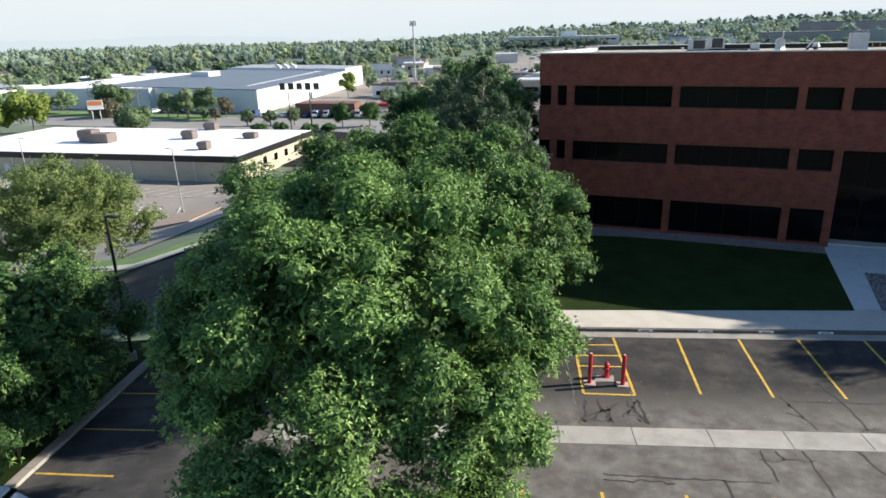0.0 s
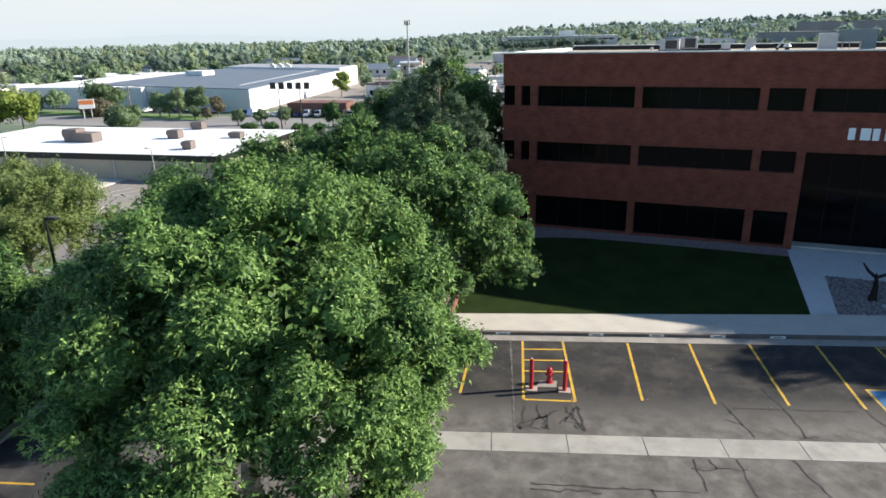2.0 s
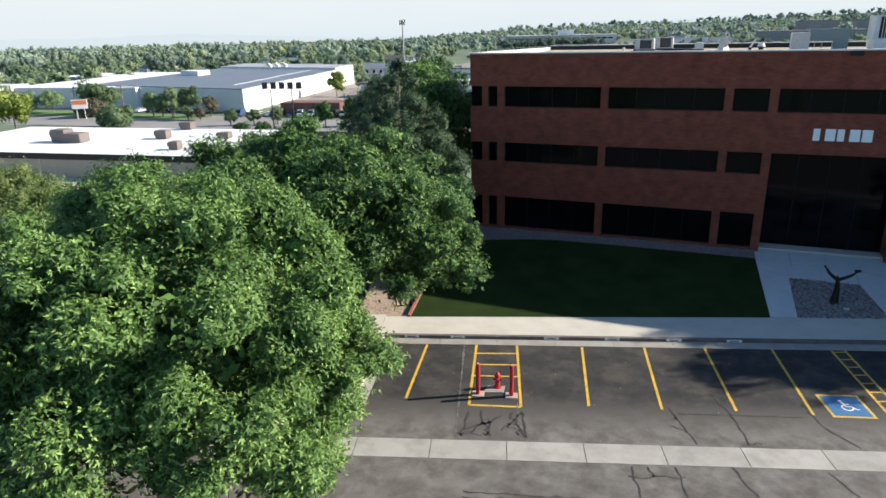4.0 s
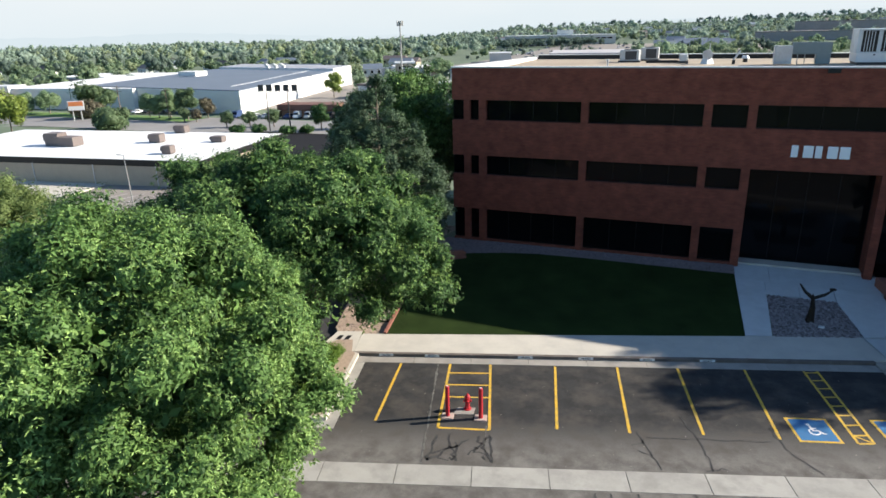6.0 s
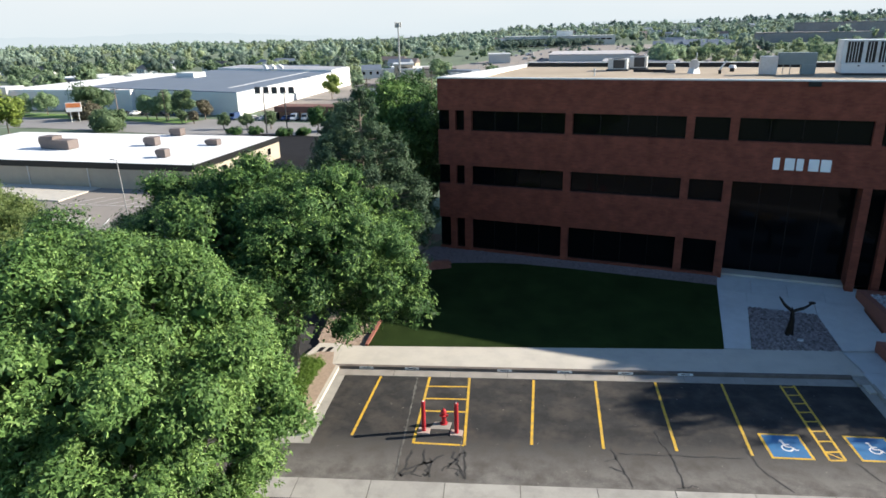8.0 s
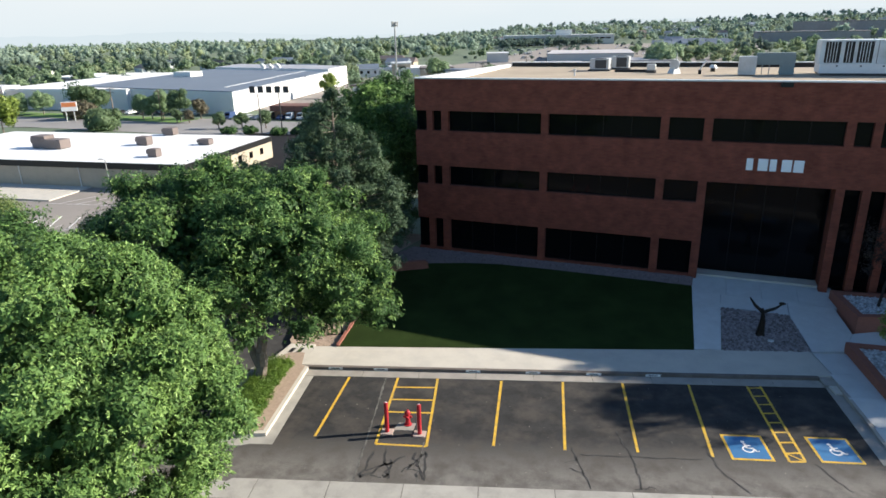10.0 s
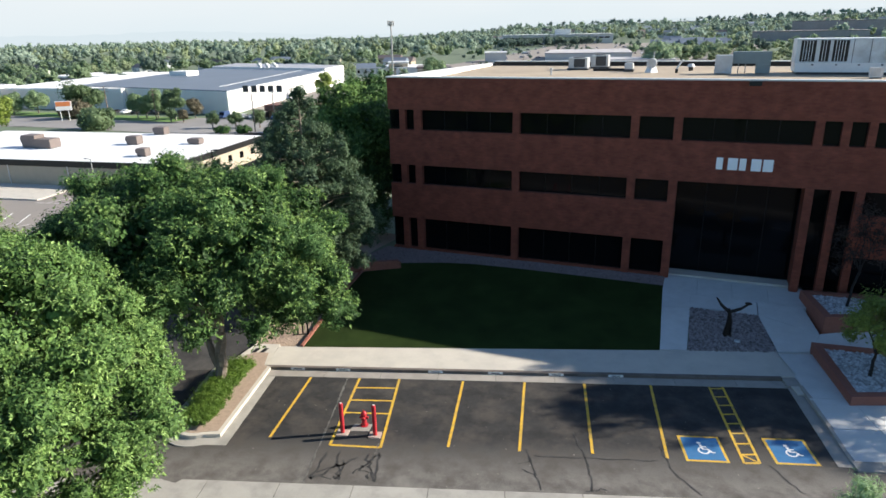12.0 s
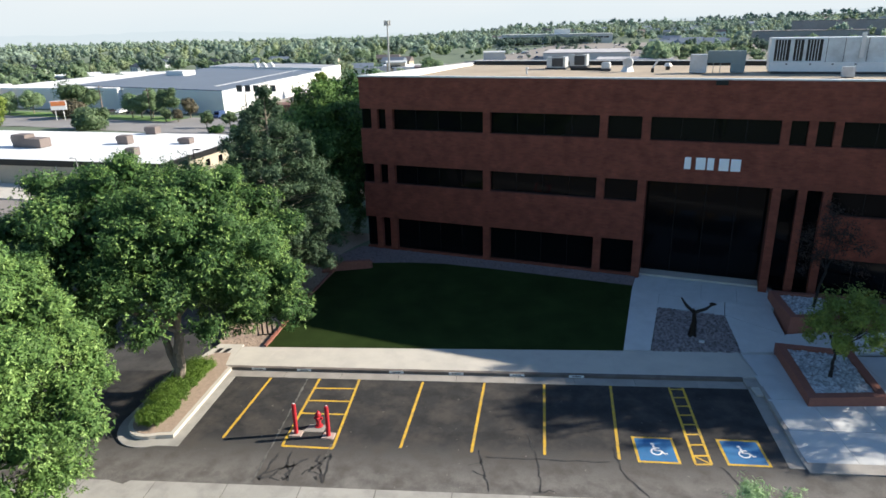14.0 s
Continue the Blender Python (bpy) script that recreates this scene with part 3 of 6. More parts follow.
def disabled_sign(cx, cy, rz):
    t = thing("disabled_bay_symbol", "blue square with white wheelchair symbol and yellow border on asphalt", "road marking", (cx, cy, 0.006), rz, "disabled bay symbols")
    part("border", boxm(-0.78, -0.8, -0.004, 0.78, 0.8, 0.002), M_YELLOW, t, "yellow painted border")
    part("field", boxm(-0.68, -0.7, 0.0, 0.68, 0.7, 0.006), M_BLUE, t, "blue painted field")
    bm = bmesh.new()
    z = 0.0095
    cylm_pts = [(0.02 + 0.3 * math.cos(a), -0.16 + 0.3 * math.sin(a)) for a in np.linspace(radians(115), radians(395), 22)]
    inner = [(0.02 + 0.21 * math.cos(a), -0.16 + 0.21 * math.sin(a)) for a in np.linspace(radians(115), radians(395), 22)]
    o = [bm.verts.new((x, y, z)) for x, y in cylm_pts]
    n = [bm.verts.new((x, y, z)) for x, y in inner]
    for i in range(21):
        bm.faces.new((o[i], o[i + 1], n[i + 1], n[i]))

    def bar(x0, y0, x1, y1, w):
        d = Vector((x1 - x0, y1 - y0)).normalized() * w / 2
        bm.faces.new([bm.verts.new((x, y, z + 0.001)) for x, y in ((x0 - d.y, y0 + d.x), (x0 + d.y, y0 - d.x), (x1 + d.y, y1 - d.x), (x1 - d.y, y1 + d.x))])
    bar(-0.06, 0.36, 0.0, -0.1, 0.13)
    bar(-0.03, 0.16, 0.22, 0.14, 0.09)
    bar(-0.02, -0.06, 0.28, -0.08, 0.1)
    bar(0.25, -0.05, 0.42, -0.36, 0.1)
    bar(0.38, -0.34, 0.54, -0.3, 0.08)
    bm.faces.new([bm.verts.new((-0.08 + 0.1 * math.cos(a), 0.47 + 0.1 * math.sin(a), z)) for a in np.linspace(0, 2 * math.pi, 14)[:-1]])
    bmesh.ops.recalc_face_normals(bm, faces=bm.faces)
    for f in bm.faces:
        if f.normal.z < 0:
            f.normal_flip()
    bmesh.ops.scale(bm, vec=(0.74, 0.74, 1), verts=bm.verts)
    part("wheelchair_symbol", bm, M_WHITEP, t, "white painted wheelchair symbol")


disabled_sign(2.3, -15.79, 15.5)
disabled_sign(5.37, -14.87, 15.5)
# bays along the western edge
for v in (-13.0, -10.15, -7.3, -4.5, -1.75, 1.0):
    stripe(-30.4, v, -27.2, v - 0.36, 0.1, "western bay lines")
# near bays below
for u in (-13.1, -10.6, -8.0, -5.3, -2.6, 0.1, 2.8):
    stripe(u, -11.05, u + 0.1, -16.5, 0.11, "southern bay lines")


def squiggle(u, v, du, dv, n, wob, seed, w=0.05):
    rnd = random.Random(seed)
    bm = bmesh.new()
    L, R = [], []
    pts = []
    for i in range(n + 1):
        f = i / n
        pts.append((u + du * f + rnd.uniform(-wob, wob), v + dv * f + rnd.uniform(-wob, wob)))
    d = Vector((du, dv)).normalized()
    for a, b in pts:
        ww = w * rnd.uniform(0.5, 1.4)
        for s, out in ((1, L), (-1, R)):
            x, y = uv(a - d.y * ww * s, b + d.x * ww * s)
            out.append(bm.verts.new((x, y, float(terrain(x, y)) + 0.0085)))
    for i in range(n):
        f = bm.faces.new((R[i], R[i + 1], L[i + 1], L[i]))
    return bm


M_PATCH = mat("patched_asphalt", (0.038, 0.0365, 0.035), 0.92, var=0.5, scale=1.1, fine=35, stain=(0.08, 0.072, 0.063), stain_amt=0.8, stain_scale=0.7, spec=0.25, bump=0.4, worn=((0.115, 0.105, 0.094), _V0 - 4.4, _V0 - 6.6))
M_SEAM = mat("worn_pale_seam", (0.13, 0.125, 0.11), 0.92, var=0.5, scale=3, fine=30, stain=(0.05, 0.048, 0.045), stain_amt=0.9, stain_scale=2.2)


def ragged_strip(u0, u1, v0, v1, n, wob, z, material, name, label, seed):
    """A strip of paving laid flat along v, its long edges slightly ragged."""
    rnd = random.Random(seed)
    bm = bmesh.new()
    rows = []
    for i in range(n + 1):
        v = v0 + (v1 - v0) * i / n
        rows.append([bm.verts.new((*uv(u + rnd.uniform(-wob, wob), v), z)) for u in (u0, u1)])
    for a, b in zip(rows, rows[1:]):
        bm.faces.new((a[0], a[1], b[1], b[0]))
    bmesh.ops.recalc_face_normals(bm, faces=bm.faces)
    for f in bm.faces:
        if f.normal.z < 0:
            f.normal_flip()
    return tagged(part(name, bm, material), label, "asphalt", kind="structure")


ragged_strip(-10.83, -8.55, -7.36, -0.02, 30, 0.03, 0.004, M_PATCH, "trench_patch", "darker patched trench across the bay asphalt", 1)
ragged_strip(-10.88, -10.81, -7.36, -0.02, 60, 0.03, 0.0085, M_SEAM, "patch_seam", "worn pale seam of the trench patch", 2)
ragged_strip(-8.57, -8.53, -7.36, -4.9, 26, 0.025, 0.0085, M_SEAM, "patch_seam", "worn pale seam of the trench patch", 3)

# fine wandering cracks across the bays, lane and below the pan
CRACKS = [(-2.79, -4.97, 0.12, -0.75, 5, 0.04), (-2.67, -5.7, 0.33, -1.65, 8, 0.05), (-2.52, -5.38, 4.57, -0.05, 16, 0.035), (-0.87, -3.8, 0.31, -2.15, 9, 0.05), (-0.56, -5.94, -0.02, -1.37, 7, 0.05), (2.28, -4.45, 0.12, -1.5, 7, 0.05), (2.4, -5.95, 0.7, -1.35, 7, 0.05),
          (6.02, -5.44, 0.6, -1.6, 8, 0.06), (-3.1, -5.98, 0.5, 0.5, 5, 0.08), (-3.0, -6.2, 0.6, -0.3, 5, 0.08), (-0.85, -7.26, 0.7, 0.14, 6, 0.06)]
LOWER_CRACKS = [(-10.4, -10.16, 5.3, -0.18, 20, 0.05), (-4.82, -8.6, -0.1, -0.5, 4, 0.04), (-4.92, -9.11, 0.1, -1.1, 6, 0.06), (-3.38, -8.6, -0.08, -2.6, 11, 0.06), (-1.58, -8.5, 0.6, -2.9, 11, 0.05), (-5.01, -9.11, 1.9, -0.02, 9, 0.12), (-4.4, -8.6, 0.2, -0.5, 4, 0.06), (-10.4, -10.4, 2.2, -0.1, 9, 0.1),
                (1.4, -8.6, 0.9, -3.2, 11, 0.06), (4.4, -8.5, 1.1, -3.0, 10, 0.06), (-6.6, -10.2, 0.3, -2.6, 9, 0.08)]
# the scribbled patch of tar by the hydrant
SCRIBBLES = [(-10.41, -5.58, -0.27, -1.6, 7, 0.08), (-10.68, -7.1, 1.56, 1.26, 8, 0.12), (-9.62, -6.04, -0.12, -1.15, 6, 0.1), (-9.92, -5.53, 0.3, -1.7, 7, 0.1), (-8.83, -5.65, 0.5, -1.57, 7, 0.1), (-9.1, -6.81, 0.7, 1.2, 7, 0.12), (-9.04, -6.16, 0.6, -0.95, 6, 0.14), (-8.39, -5.44, 0.1, -1.8, 7, 0.06), (-10.5, -6.7, 1.0, 0.5, 6, 0.1), (-10.2, -7.0, 0.6, -0.1, 5, 0.12)]
for k, (cracks, wide) in enumerate(((CRACKS, 0.028), (LOWER_CRACKS, 0.03), (SCRIBBLES, 0.05))):
    for i, c in enumerate(cracks):
        tagged(part("crack_seal", squiggle(*c, seed=i + 40 * k, w=wide), M_TAR), "black wandering tar crack seal on asphalt", "crack seal", "crack seals", "structure")

# ---- island with hedge ----
def island_outline(g):
    pts = [(-14.72 - g, 0.6), (-14.95 - g, -4.85 + g * 1.2)]
    cx, cv, r = -16.1, -3.75, 1.12 - g
    for k in range(0, 9):
        a = radians(-65 - k * 14)
        pts.append((cx + r * math.cos(a), cv + r * math.sin(a) * 1.15))
    pts += [(-17.15 + g, -2.5), (-17.15 + g, 0.6), (-16.6 + g, 1.6), (-16.2 + g, 2.0), (-15.3, 2.0), (-15.1, 0.8)]
    return [uv(a, b) for a, b in pts]


island = thing("kerb_island", "rounded concrete kerb round a planted island", "kerb", kind="structure")
part("gutter", prism(island_outline(-0.42), -0.1, 0.004), M_PAN, island)
part("kerb_ring", prism(island_outline(0.0), -0.1, 0.16), M_CONC, island)
part("gravel_bed", prism(island_outline(0.17), 0.0, 0.168), M_GRAVELP, island, "pinkish gravel bed")


# ---- beds, lawn ----
def fan_sheet(name, outline, height, material, label, category, n=1.0):
    """A plan polygon filled with a grid of faces at the given height."""
    bm = bmesh.new()
    bm.faces.new([bm.verts.new((x, y, 0)) for x, y in outline])
    xs = [p[0] for p in outline]
    ys = [p[1] for p in outline]
    for ax, lo, hi in ((0, min(xs), max(xs)), (1, min(ys), max(ys))):
        c = math.floor(lo) + n
        while c < hi:
            co = (c, 0, 0) if ax == 0 else (0, c, 0)
            no = (1, 0, 0) if ax == 0 else (0, 1, 0)
            bmesh.ops.bisect_plane(bm, geom=bm.verts[:] + bm.edges[:] + bm.faces[:], plane_co=co, plane_no=no)
            c += n
    for v in bm.verts:
        v.co.z = height(v.co.x, v.co.y)
    bmesh.ops.recalc_face_normals(bm, faces=bm.faces)
    for f in bm.faces:
        if f.normal.z < 0:
            f.normal_flip()
    return tagged(part(name, bm, material), label, category, kind="structure")


def lawn_far(x):
    """South edge of the stone strip under the facade."""
    return -1.25 - 0.35 * max(0.0, (-x - 10) / 4) ** 2 * 1.4


LAWN = [(0.2, -8.4), (-16.68, -13.9), (-17.6, -9.0), (-18.2, -4.6)] + [(x, lawn_far(x)) for x in (-17.2, -16, -14, -12, -9, -6, -3, -0.16)]
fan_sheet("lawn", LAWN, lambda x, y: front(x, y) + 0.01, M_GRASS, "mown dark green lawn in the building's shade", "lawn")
STRIP = [(x, lawn_far(x) - 0.02) for x in (-0.16, -3, -6, -9, -12, -14, -16, -17.2)] + [(-18.2, -4.55), (-19.4, -2.0), (-18.6, 0.1), (-0.16, 0.1)]
fan_sheet("stone_strip", STRIP, lambda x, y: front(x, y) - 0.015, M_MULCH, "pinkish-brown stone mulch strip along the facade", "gravel bed")
BED = [(-16.78, -13.92), (-17.7, -9.0), (-18.3, -4.6), (-19.5, -2.0), (-18.7, 3), (-24, 3), (-22.5, -4), (-20.9, -9.5), (-19.6, -13.9), (-18.7, -14.9), (-17.9, -14.4)]
fan_sheet("gravel_bed_west", BED, lambda x, y: max(front(x, y) - 0.1, float(terrain(x, y)) + 0.1), M_GRAVELP, "pinkish gravel bed under the pines", "gravel bed")
edging = thing("lawn_edging", "low terracotta edging between lawn and gravel", "edging", kind="structure")
for (x0, y0), (x1, y1) in (((-16.72, -13.9), (-17.65, -9.0)), ((-17.65, -9.0), (-18.25, -4.6)), ((-18.25, -4.6), (-19.4, -2.1))):
    part("edging_block", prism([(x0 - 0.1, y0), (x0 + 0.06, y0), (x1 + 0.06, y1), (x1 - 0.1, y1)], 0.0, lambda x, y: front(x, y) + 0.1), M_PBRICK, edging)
kerb_drive = thing("kerb_drive", "pale concrete kerb with faded yellow paint beside the drive", "kerb", kind="structure")
for (x0, y0), (x1, y1) in (((-18.75, -16.2), (-19.1, -14.4)), ((-19.1, -14.4), (-20.9, -9.5)), ((-20.9, -9.5), (-22.6, -4)), ((-22.6, -4), (-24.2, 3))):
    part("kerb_stone", prism([(x0 - 0.2, y0), (x0, y0), (x1, y1), (x1 - 0.2, y1)], -1.0, lambda x, y: float(terrain(x, y)) + 0.16), M_KERB, kerb_drive)
steps = thing("steps", "two dark-edged concrete steps at the pavement's end", "steps", kind="structure")
part("landing", prism(uv_poly([(-16.9, 0.9), (-15.02, 0.9), (-15.02, 2.98), (-16.3, 2.98)]), -0.2, 0.14), M_CONC, steps)
for i in range(2):
    a = -15.75 - i * 0.42
    part("tread", prism(uv_poly([(a - 0.3, 0.86), (a - 0.08, 0.86), (a + 0.3, 2.5), (a + 0.08, 2.5)]), 0.1, 0.155), M_BLACK, steps, "black tread strip")

# bed of grey stones with a sculpture
ROCK = [(1.5, -7.95), (5.5, -6.75), (4.78, -3.36), (1.47, -3.52)]
fan_sheet("stone_bed", ROCK, lambda x, y: front(x, y) - 0.02, M_GRAVEL, "square bed of grey river stones in the plaza", "gravel bed")


def pebbles(name, inside, bounds, height, count, size, material, label, seed):
    """Loose stones strewn over a bed: one joined mesh of small faceted lumps."""
    rng = np.random.default_rng(seed)
    P = rng.uniform((bounds[0], bounds[1]), (bounds[2], bounds[3]), (count, 2))
    P = np.array([p for p in P if inside(*p)])
    n = len(P)
    base = np.array([(1, 0, 0), (0.3, 0.95, 0), (-0.8, 0.6, 0), (-0.85, -0.5, 0), (0.25, -1, 0), (0.05, 0.05, 0.8)])
    F0 = np.array([(0, 1, 5), (1, 2, 5), (2, 3, 5), (3, 4, 5), (4, 0, 5)])
    a = rng.uniform(0, 6.28, n)
    s = rng.uniform(0.6, 1.3, (n, 1)) * size
    R = np.stack([np.stack([np.cos(a), -np.sin(a)], -1), np.stack([np.sin(a), np.cos(a)], -1)], 1)
    V = np.zeros((n, 6, 3))
    V[:, :, :2] = np.einsum("nij,kj->nki", R, base[:, :2]) * s[:, None]
    V[:, :, 2] = base[None, :, 2] * s * rng.uniform(0.6, 1.2, (n, 1))
    Z = np.array([height(*p) for p in P])
    V[:, :, 0] += P[:, None, 0]
    V[:, :, 1] += P[:, None, 1]
    V[:, :, 2] += Z[:, None] - 0.015
    F = (F0[None] + (np.arange(n) * 6)[:, None, None]).reshape(-1, 3)
    return tagged(new(name, mesh_np(name, V.reshape(-1, 3), F, material)), label, "stones", kind="stuff")


def inside_poly(poly):
    def f(x, y):
        c = False
        j = len(poly) - 1
        for i in range(len(poly)):
            (xi, yi), (xj, yj) = poly[i], poly[j]
            if (yi > y) != (yj > y) and x < (xj - xi) * (y - yi) / (yj - yi) + xi:
                c = not c
            j = i
        return c
    return f


pebbles("bed_stones", inside_poly(ROCK), (1.4, -8, 5.6, -3.3), front, 2600, 0.09, M_GRAVEL, "loose grey river stones", 3)
pebbles("strip_stones", inside_poly(STRIP), (-19.5, -4.6, 0, 0.1), front, 5000, 0.06, M_MULCH, "loose pinkish-brown stone mulch", 4)
pebbles("west_bed_stones", inside_poly(BED), (-24, -15, -16.8, -2), lambda x, y: max(front(x, y) - 0.1, float(terrain(x, y)) + 0.1), 5000, 0.08, M_GRAVELP, "loose pinkish stones", 5)

# ---- office building ----
DEPTH, XL, XR = 22.0, -18.15, 27.0
office = tagged(new("office_building"), "three-storey red brick office block with dark ribbon windows", "building")
T = 0.4
BANDS = ((10.38, 12.37), (6.78, 9.08), (3.14, 5.5))
PIERS = [(-17.35, -16.95), (-16.32, -15.85), (-9.74, -9.3), (-2.75, -2.3), (-0.42, 0.04), (6.55, 6.98), (7.8, 8.2), (8.97, 9.35), (15.6, 16.05), (22.2, 22.65), (26.55, 27.0)]
for z0, z1 in BANDS[:2]:
    part("spandrel", boxm(XL, 0, z0, XR, T, z1, 0.012), M_BRICK, office)
part("spandrel", boxm(XL, 0, BANDS[2][0], 0.04, T, BANDS[2][1], 0.012), M_BRICK, office)
part("spandrel", boxm(9.35, 0, BANDS[2][0], XR, T, BANDS[2][1], 0.012), M_BRICK, office)
part("plinth", boxm(XL, 0.05, 0.2, 0.04, T, 1.02), M_BRICK, office)
part("plinth", boxm(9.35, 0.05, 0.2, XR, T, 1.02), M_BRICK, office)
for a, b in PIERS:
    part("pier", boxm(a, 0.004, 9.07, b, T - 0.004, 10.39), M_BRICK, office)
    if 0.03 < a < 9.0 or a == -0.42:
        part("pier", boxm(a, 0.004, 0.2, b, T + 0.1, 6.79), M_BRICK, office)
    else:
        part("pier", boxm(a, 0.004, 5.49, b, T - 0.004, 6.79), M_BRICK, office)
        part("pier", boxm(a, 0.004, 0.3, b, T - 0.004, 3.15), M_BRICK, office)


def glazing(x0, x1, z0, z1, y=0.3, div=0):
    w = tagged(new("window"), "dark tinted ribbon window in a bronze frame")
    w.parent = office
    w.location = (0, y, 0)
    n = div or max(1, round((x1 - x0) / 1.6))
    for i in range(n):
        a, b = x0 + (x1 - x0) * i / n, x0 + (x1 - x0) * (i + 1) / n
        p = part("pane", boxm(a + 0.02, 0.012, z0 + 0.03, b - 0.02, 0.026, z1 - 0.03), M_GLASS, w)
    for i in range(n + 1):
        c = x0 + (x1 - x0) * i / n
        part("mullion", boxm(c - 0.022, 0.0, z0 + 0.05, c + 0.022, 0.05, z1 - 0.05), M_MULLION, w)
    part("head", boxm(x0, -0.004, z1 - 0.05, x1, 0.054, z1), M_MULLION, w)
    part("sill", boxm(x0, -0.02, z0, x1, 0.054, z0 + 0.05), M_MULLION, w)


edges = [XL + 0.0] + [c for p in PIERS for c in p]
BAYS = [(edges[2 * i], edges[2 * i + 1]) for i in range(len(PIERS))]
for a, b in BAYS:
    glazing(a, b, 9.08, 10.38)
    if a < 0 or a > 9:
        glazing(a, b, 5.5, 6.78)
        glazing(a, b, 1.02, 3.14)
    else:
        glazing(a, b, 0.95, 6.78, 1.45 if b - a > 3 else 0.5)
# entrance recess
part("recess_side", boxm(-0.3, T + 0.1, 0.2, 0.0, 1.9, 6.79), M_BRICK, office)
part("recess_side", boxm(6.57, T + 0.1, 0.2, 6.9, 1.9, 6.79), M_BRICK, office)
part("recess_soffit", boxm(0.0, T, 6.79, 6.57, 1.9, 7.0), M_BRICK, office)
part("recess_step", boxm(0.0, 0.5, 0.2, 6.57, 1.5, 0.96), M_CONC, office, "low concrete entrance step")
# west end wall, with corner windows
for z0, z1 in BANDS[1:]:
    part("end_spandrel", boxm(XL, T, z0, XL + T, DEPTH, z1), M_BRICK, office)
part("end_spandrel", prism([(XL, T), (XL + T, T), (XL + T, DEPTH), (XL, DEPTH)], BANDS[0][0], lambda x, y: 12.37 - 0.0175 * y), M_BRICK, office)
part("end_plinth", boxm(XL, T, -2.0, XL + T, DEPTH, 1.02), M_BRICK, office)
for z0, z1 in ((1.02, 3.14), (5.5, 6.78), (9.08, 10.38)):
    for y in (0.8, 4.6, 8.4, 12.2, 16.0, 19.8):
        part("end_pier", boxm(XL + 0.004, y, z0 - 0.01, XL + T - 0.004, y + 0.45, z1 + 0.01), M_BRICK, office)
    bm = boxm(XL + 0.25, 0.26, z0, XL + 0.28, DEPTH - 0.1, z1)
    part("end_glazing", bm, M_GLASS, office, "dark tinted end windows")
part("rear_wall", boxm(XL, DEPTH, -6, XR, DEPTH + T, 12.0), M_BRICK, office)
part("east_wall", boxm(XR, 0, -1, XR + T, DEPTH + T, 12.37), M_BRICK, office)
M_INT = mat("dark_interior", (0.03, 0.028, 0.026), 0.9, var=0.3, scale=0.6)
part("interior_wall", boxm(XL + 1.2, 6.0, 0.3, XR - 0.5, 6.2, 12.0), M_INT, office, "dark interior wall")
for z in (0.9, 4.6, 8.2):
    part("floor_slab", boxm(XL + 0.5, 2.0 if z < 5 else 0.5, z - 0.3, XR - 0.1, 6.0, z), M_INT, office)
roof = part("roof", boxm(XL + 0.3, 0.3, 11.5, XR, DEPTH, 11.85), M_ROOF, office, "tan gravel flat roof")
part("coping", boxm(XL - 0.05, -0.05, 12.37, XR, 0.42, 12.45, 0.01), M_COPING, office, "pale metal coping")
# the west parapet and its coping fall towards the rear
part("coping", prism([(XL - 0.05, 0.42), (XL + 0.42, 0.42), (XL + 0.42, DEPTH + 0.4), (XL - 0.05, DEPTH + 0.4)], lambda x, y: 12.38 - 0.0175 * y, lambda x, y: 12.455 - 0.0175 * y), M_COPING, office, "pale metal coping")
part("parapet_lining", prism([(XL + 0.401, 0.42), (XL + 0.43, 0.42), (XL + 0.43, DEPTH - 0.3), (XL + 0.401, DEPTH - 0.3)], 11.86, lambda x, y: 12.375 - 0.0175 * y), M_WHITEROOF, office, "pale membrane turned up the parapet")
part("rear_parapet", boxm(XL + 0.5, DEPTH - 0.25, 11.6, XR, DEPTH, 12.2), M_BLACK, office, "black roof-side face of the rear parapet")
part("coping", boxm(XL + 0.4, DEPTH - 0.3, 12.2, XR, DEPTH + T + 0.05, 12.25), M_COPING, office, "pale metal coping")
part("scupper", boxm(3.15, -0.16, 12.12, 3.75, 0.02, 12.36, 0.02), M_BLACK, office, "dark metal rain scupper")

# number sign, drawn as plain bars
sign = tagged(new("number_sign"), "white raised numerals as plain bars on the brick band", "sign")
for i in range(5):
    x = 1.98 + i * 0.59
    w = 0.34 if i in (0, 2) else 0.5
    part("bar", boxm(x, -0.07, 7.58, x + w, 0.002, 8.24, 0.015), M_SIGNW, sign)


# low brick retaining wall at the office's west corner
_rw = thing("retaining_wall", "low dark red brick retaining wall by the lawn", "wall", kind="structure")
_d = Vector((2.7, 1.5)).normalized()
for i in range(12):
    for k in range(5):
        a = 0.257 * i + (0.128 if k % 2 else 0.0)
        p = Vector((-18.9, -4.86)) + _d * a
        q = p + _d * 0.25
        nrm = Vector((-_d.y, _d.x)) * 0.3
        part("brick", prism([tuple(p), tuple(q), tuple(q + nrm), tuple(p + nrm)], 0.62 + 0.125 * k, 0.735 + 0.125 * k), M_PBRICK, _rw)


# pale grit and dry leaves scattered over the bays and the lane
def on_bays(x, y):
    u, v = to_uv(x, y)
    return -14.2 < u < 8.2 and -7.3 < v < -0.1


pebbles("asphalt_grit", on_bays, (-18, -24, 8, -9), lambda x, y: float(terrain(x, y)) + 0.012, 240, 0.024, M_ASPHALT_OLD, "pale grit and dry leaves scattered on the asphalt", 77)


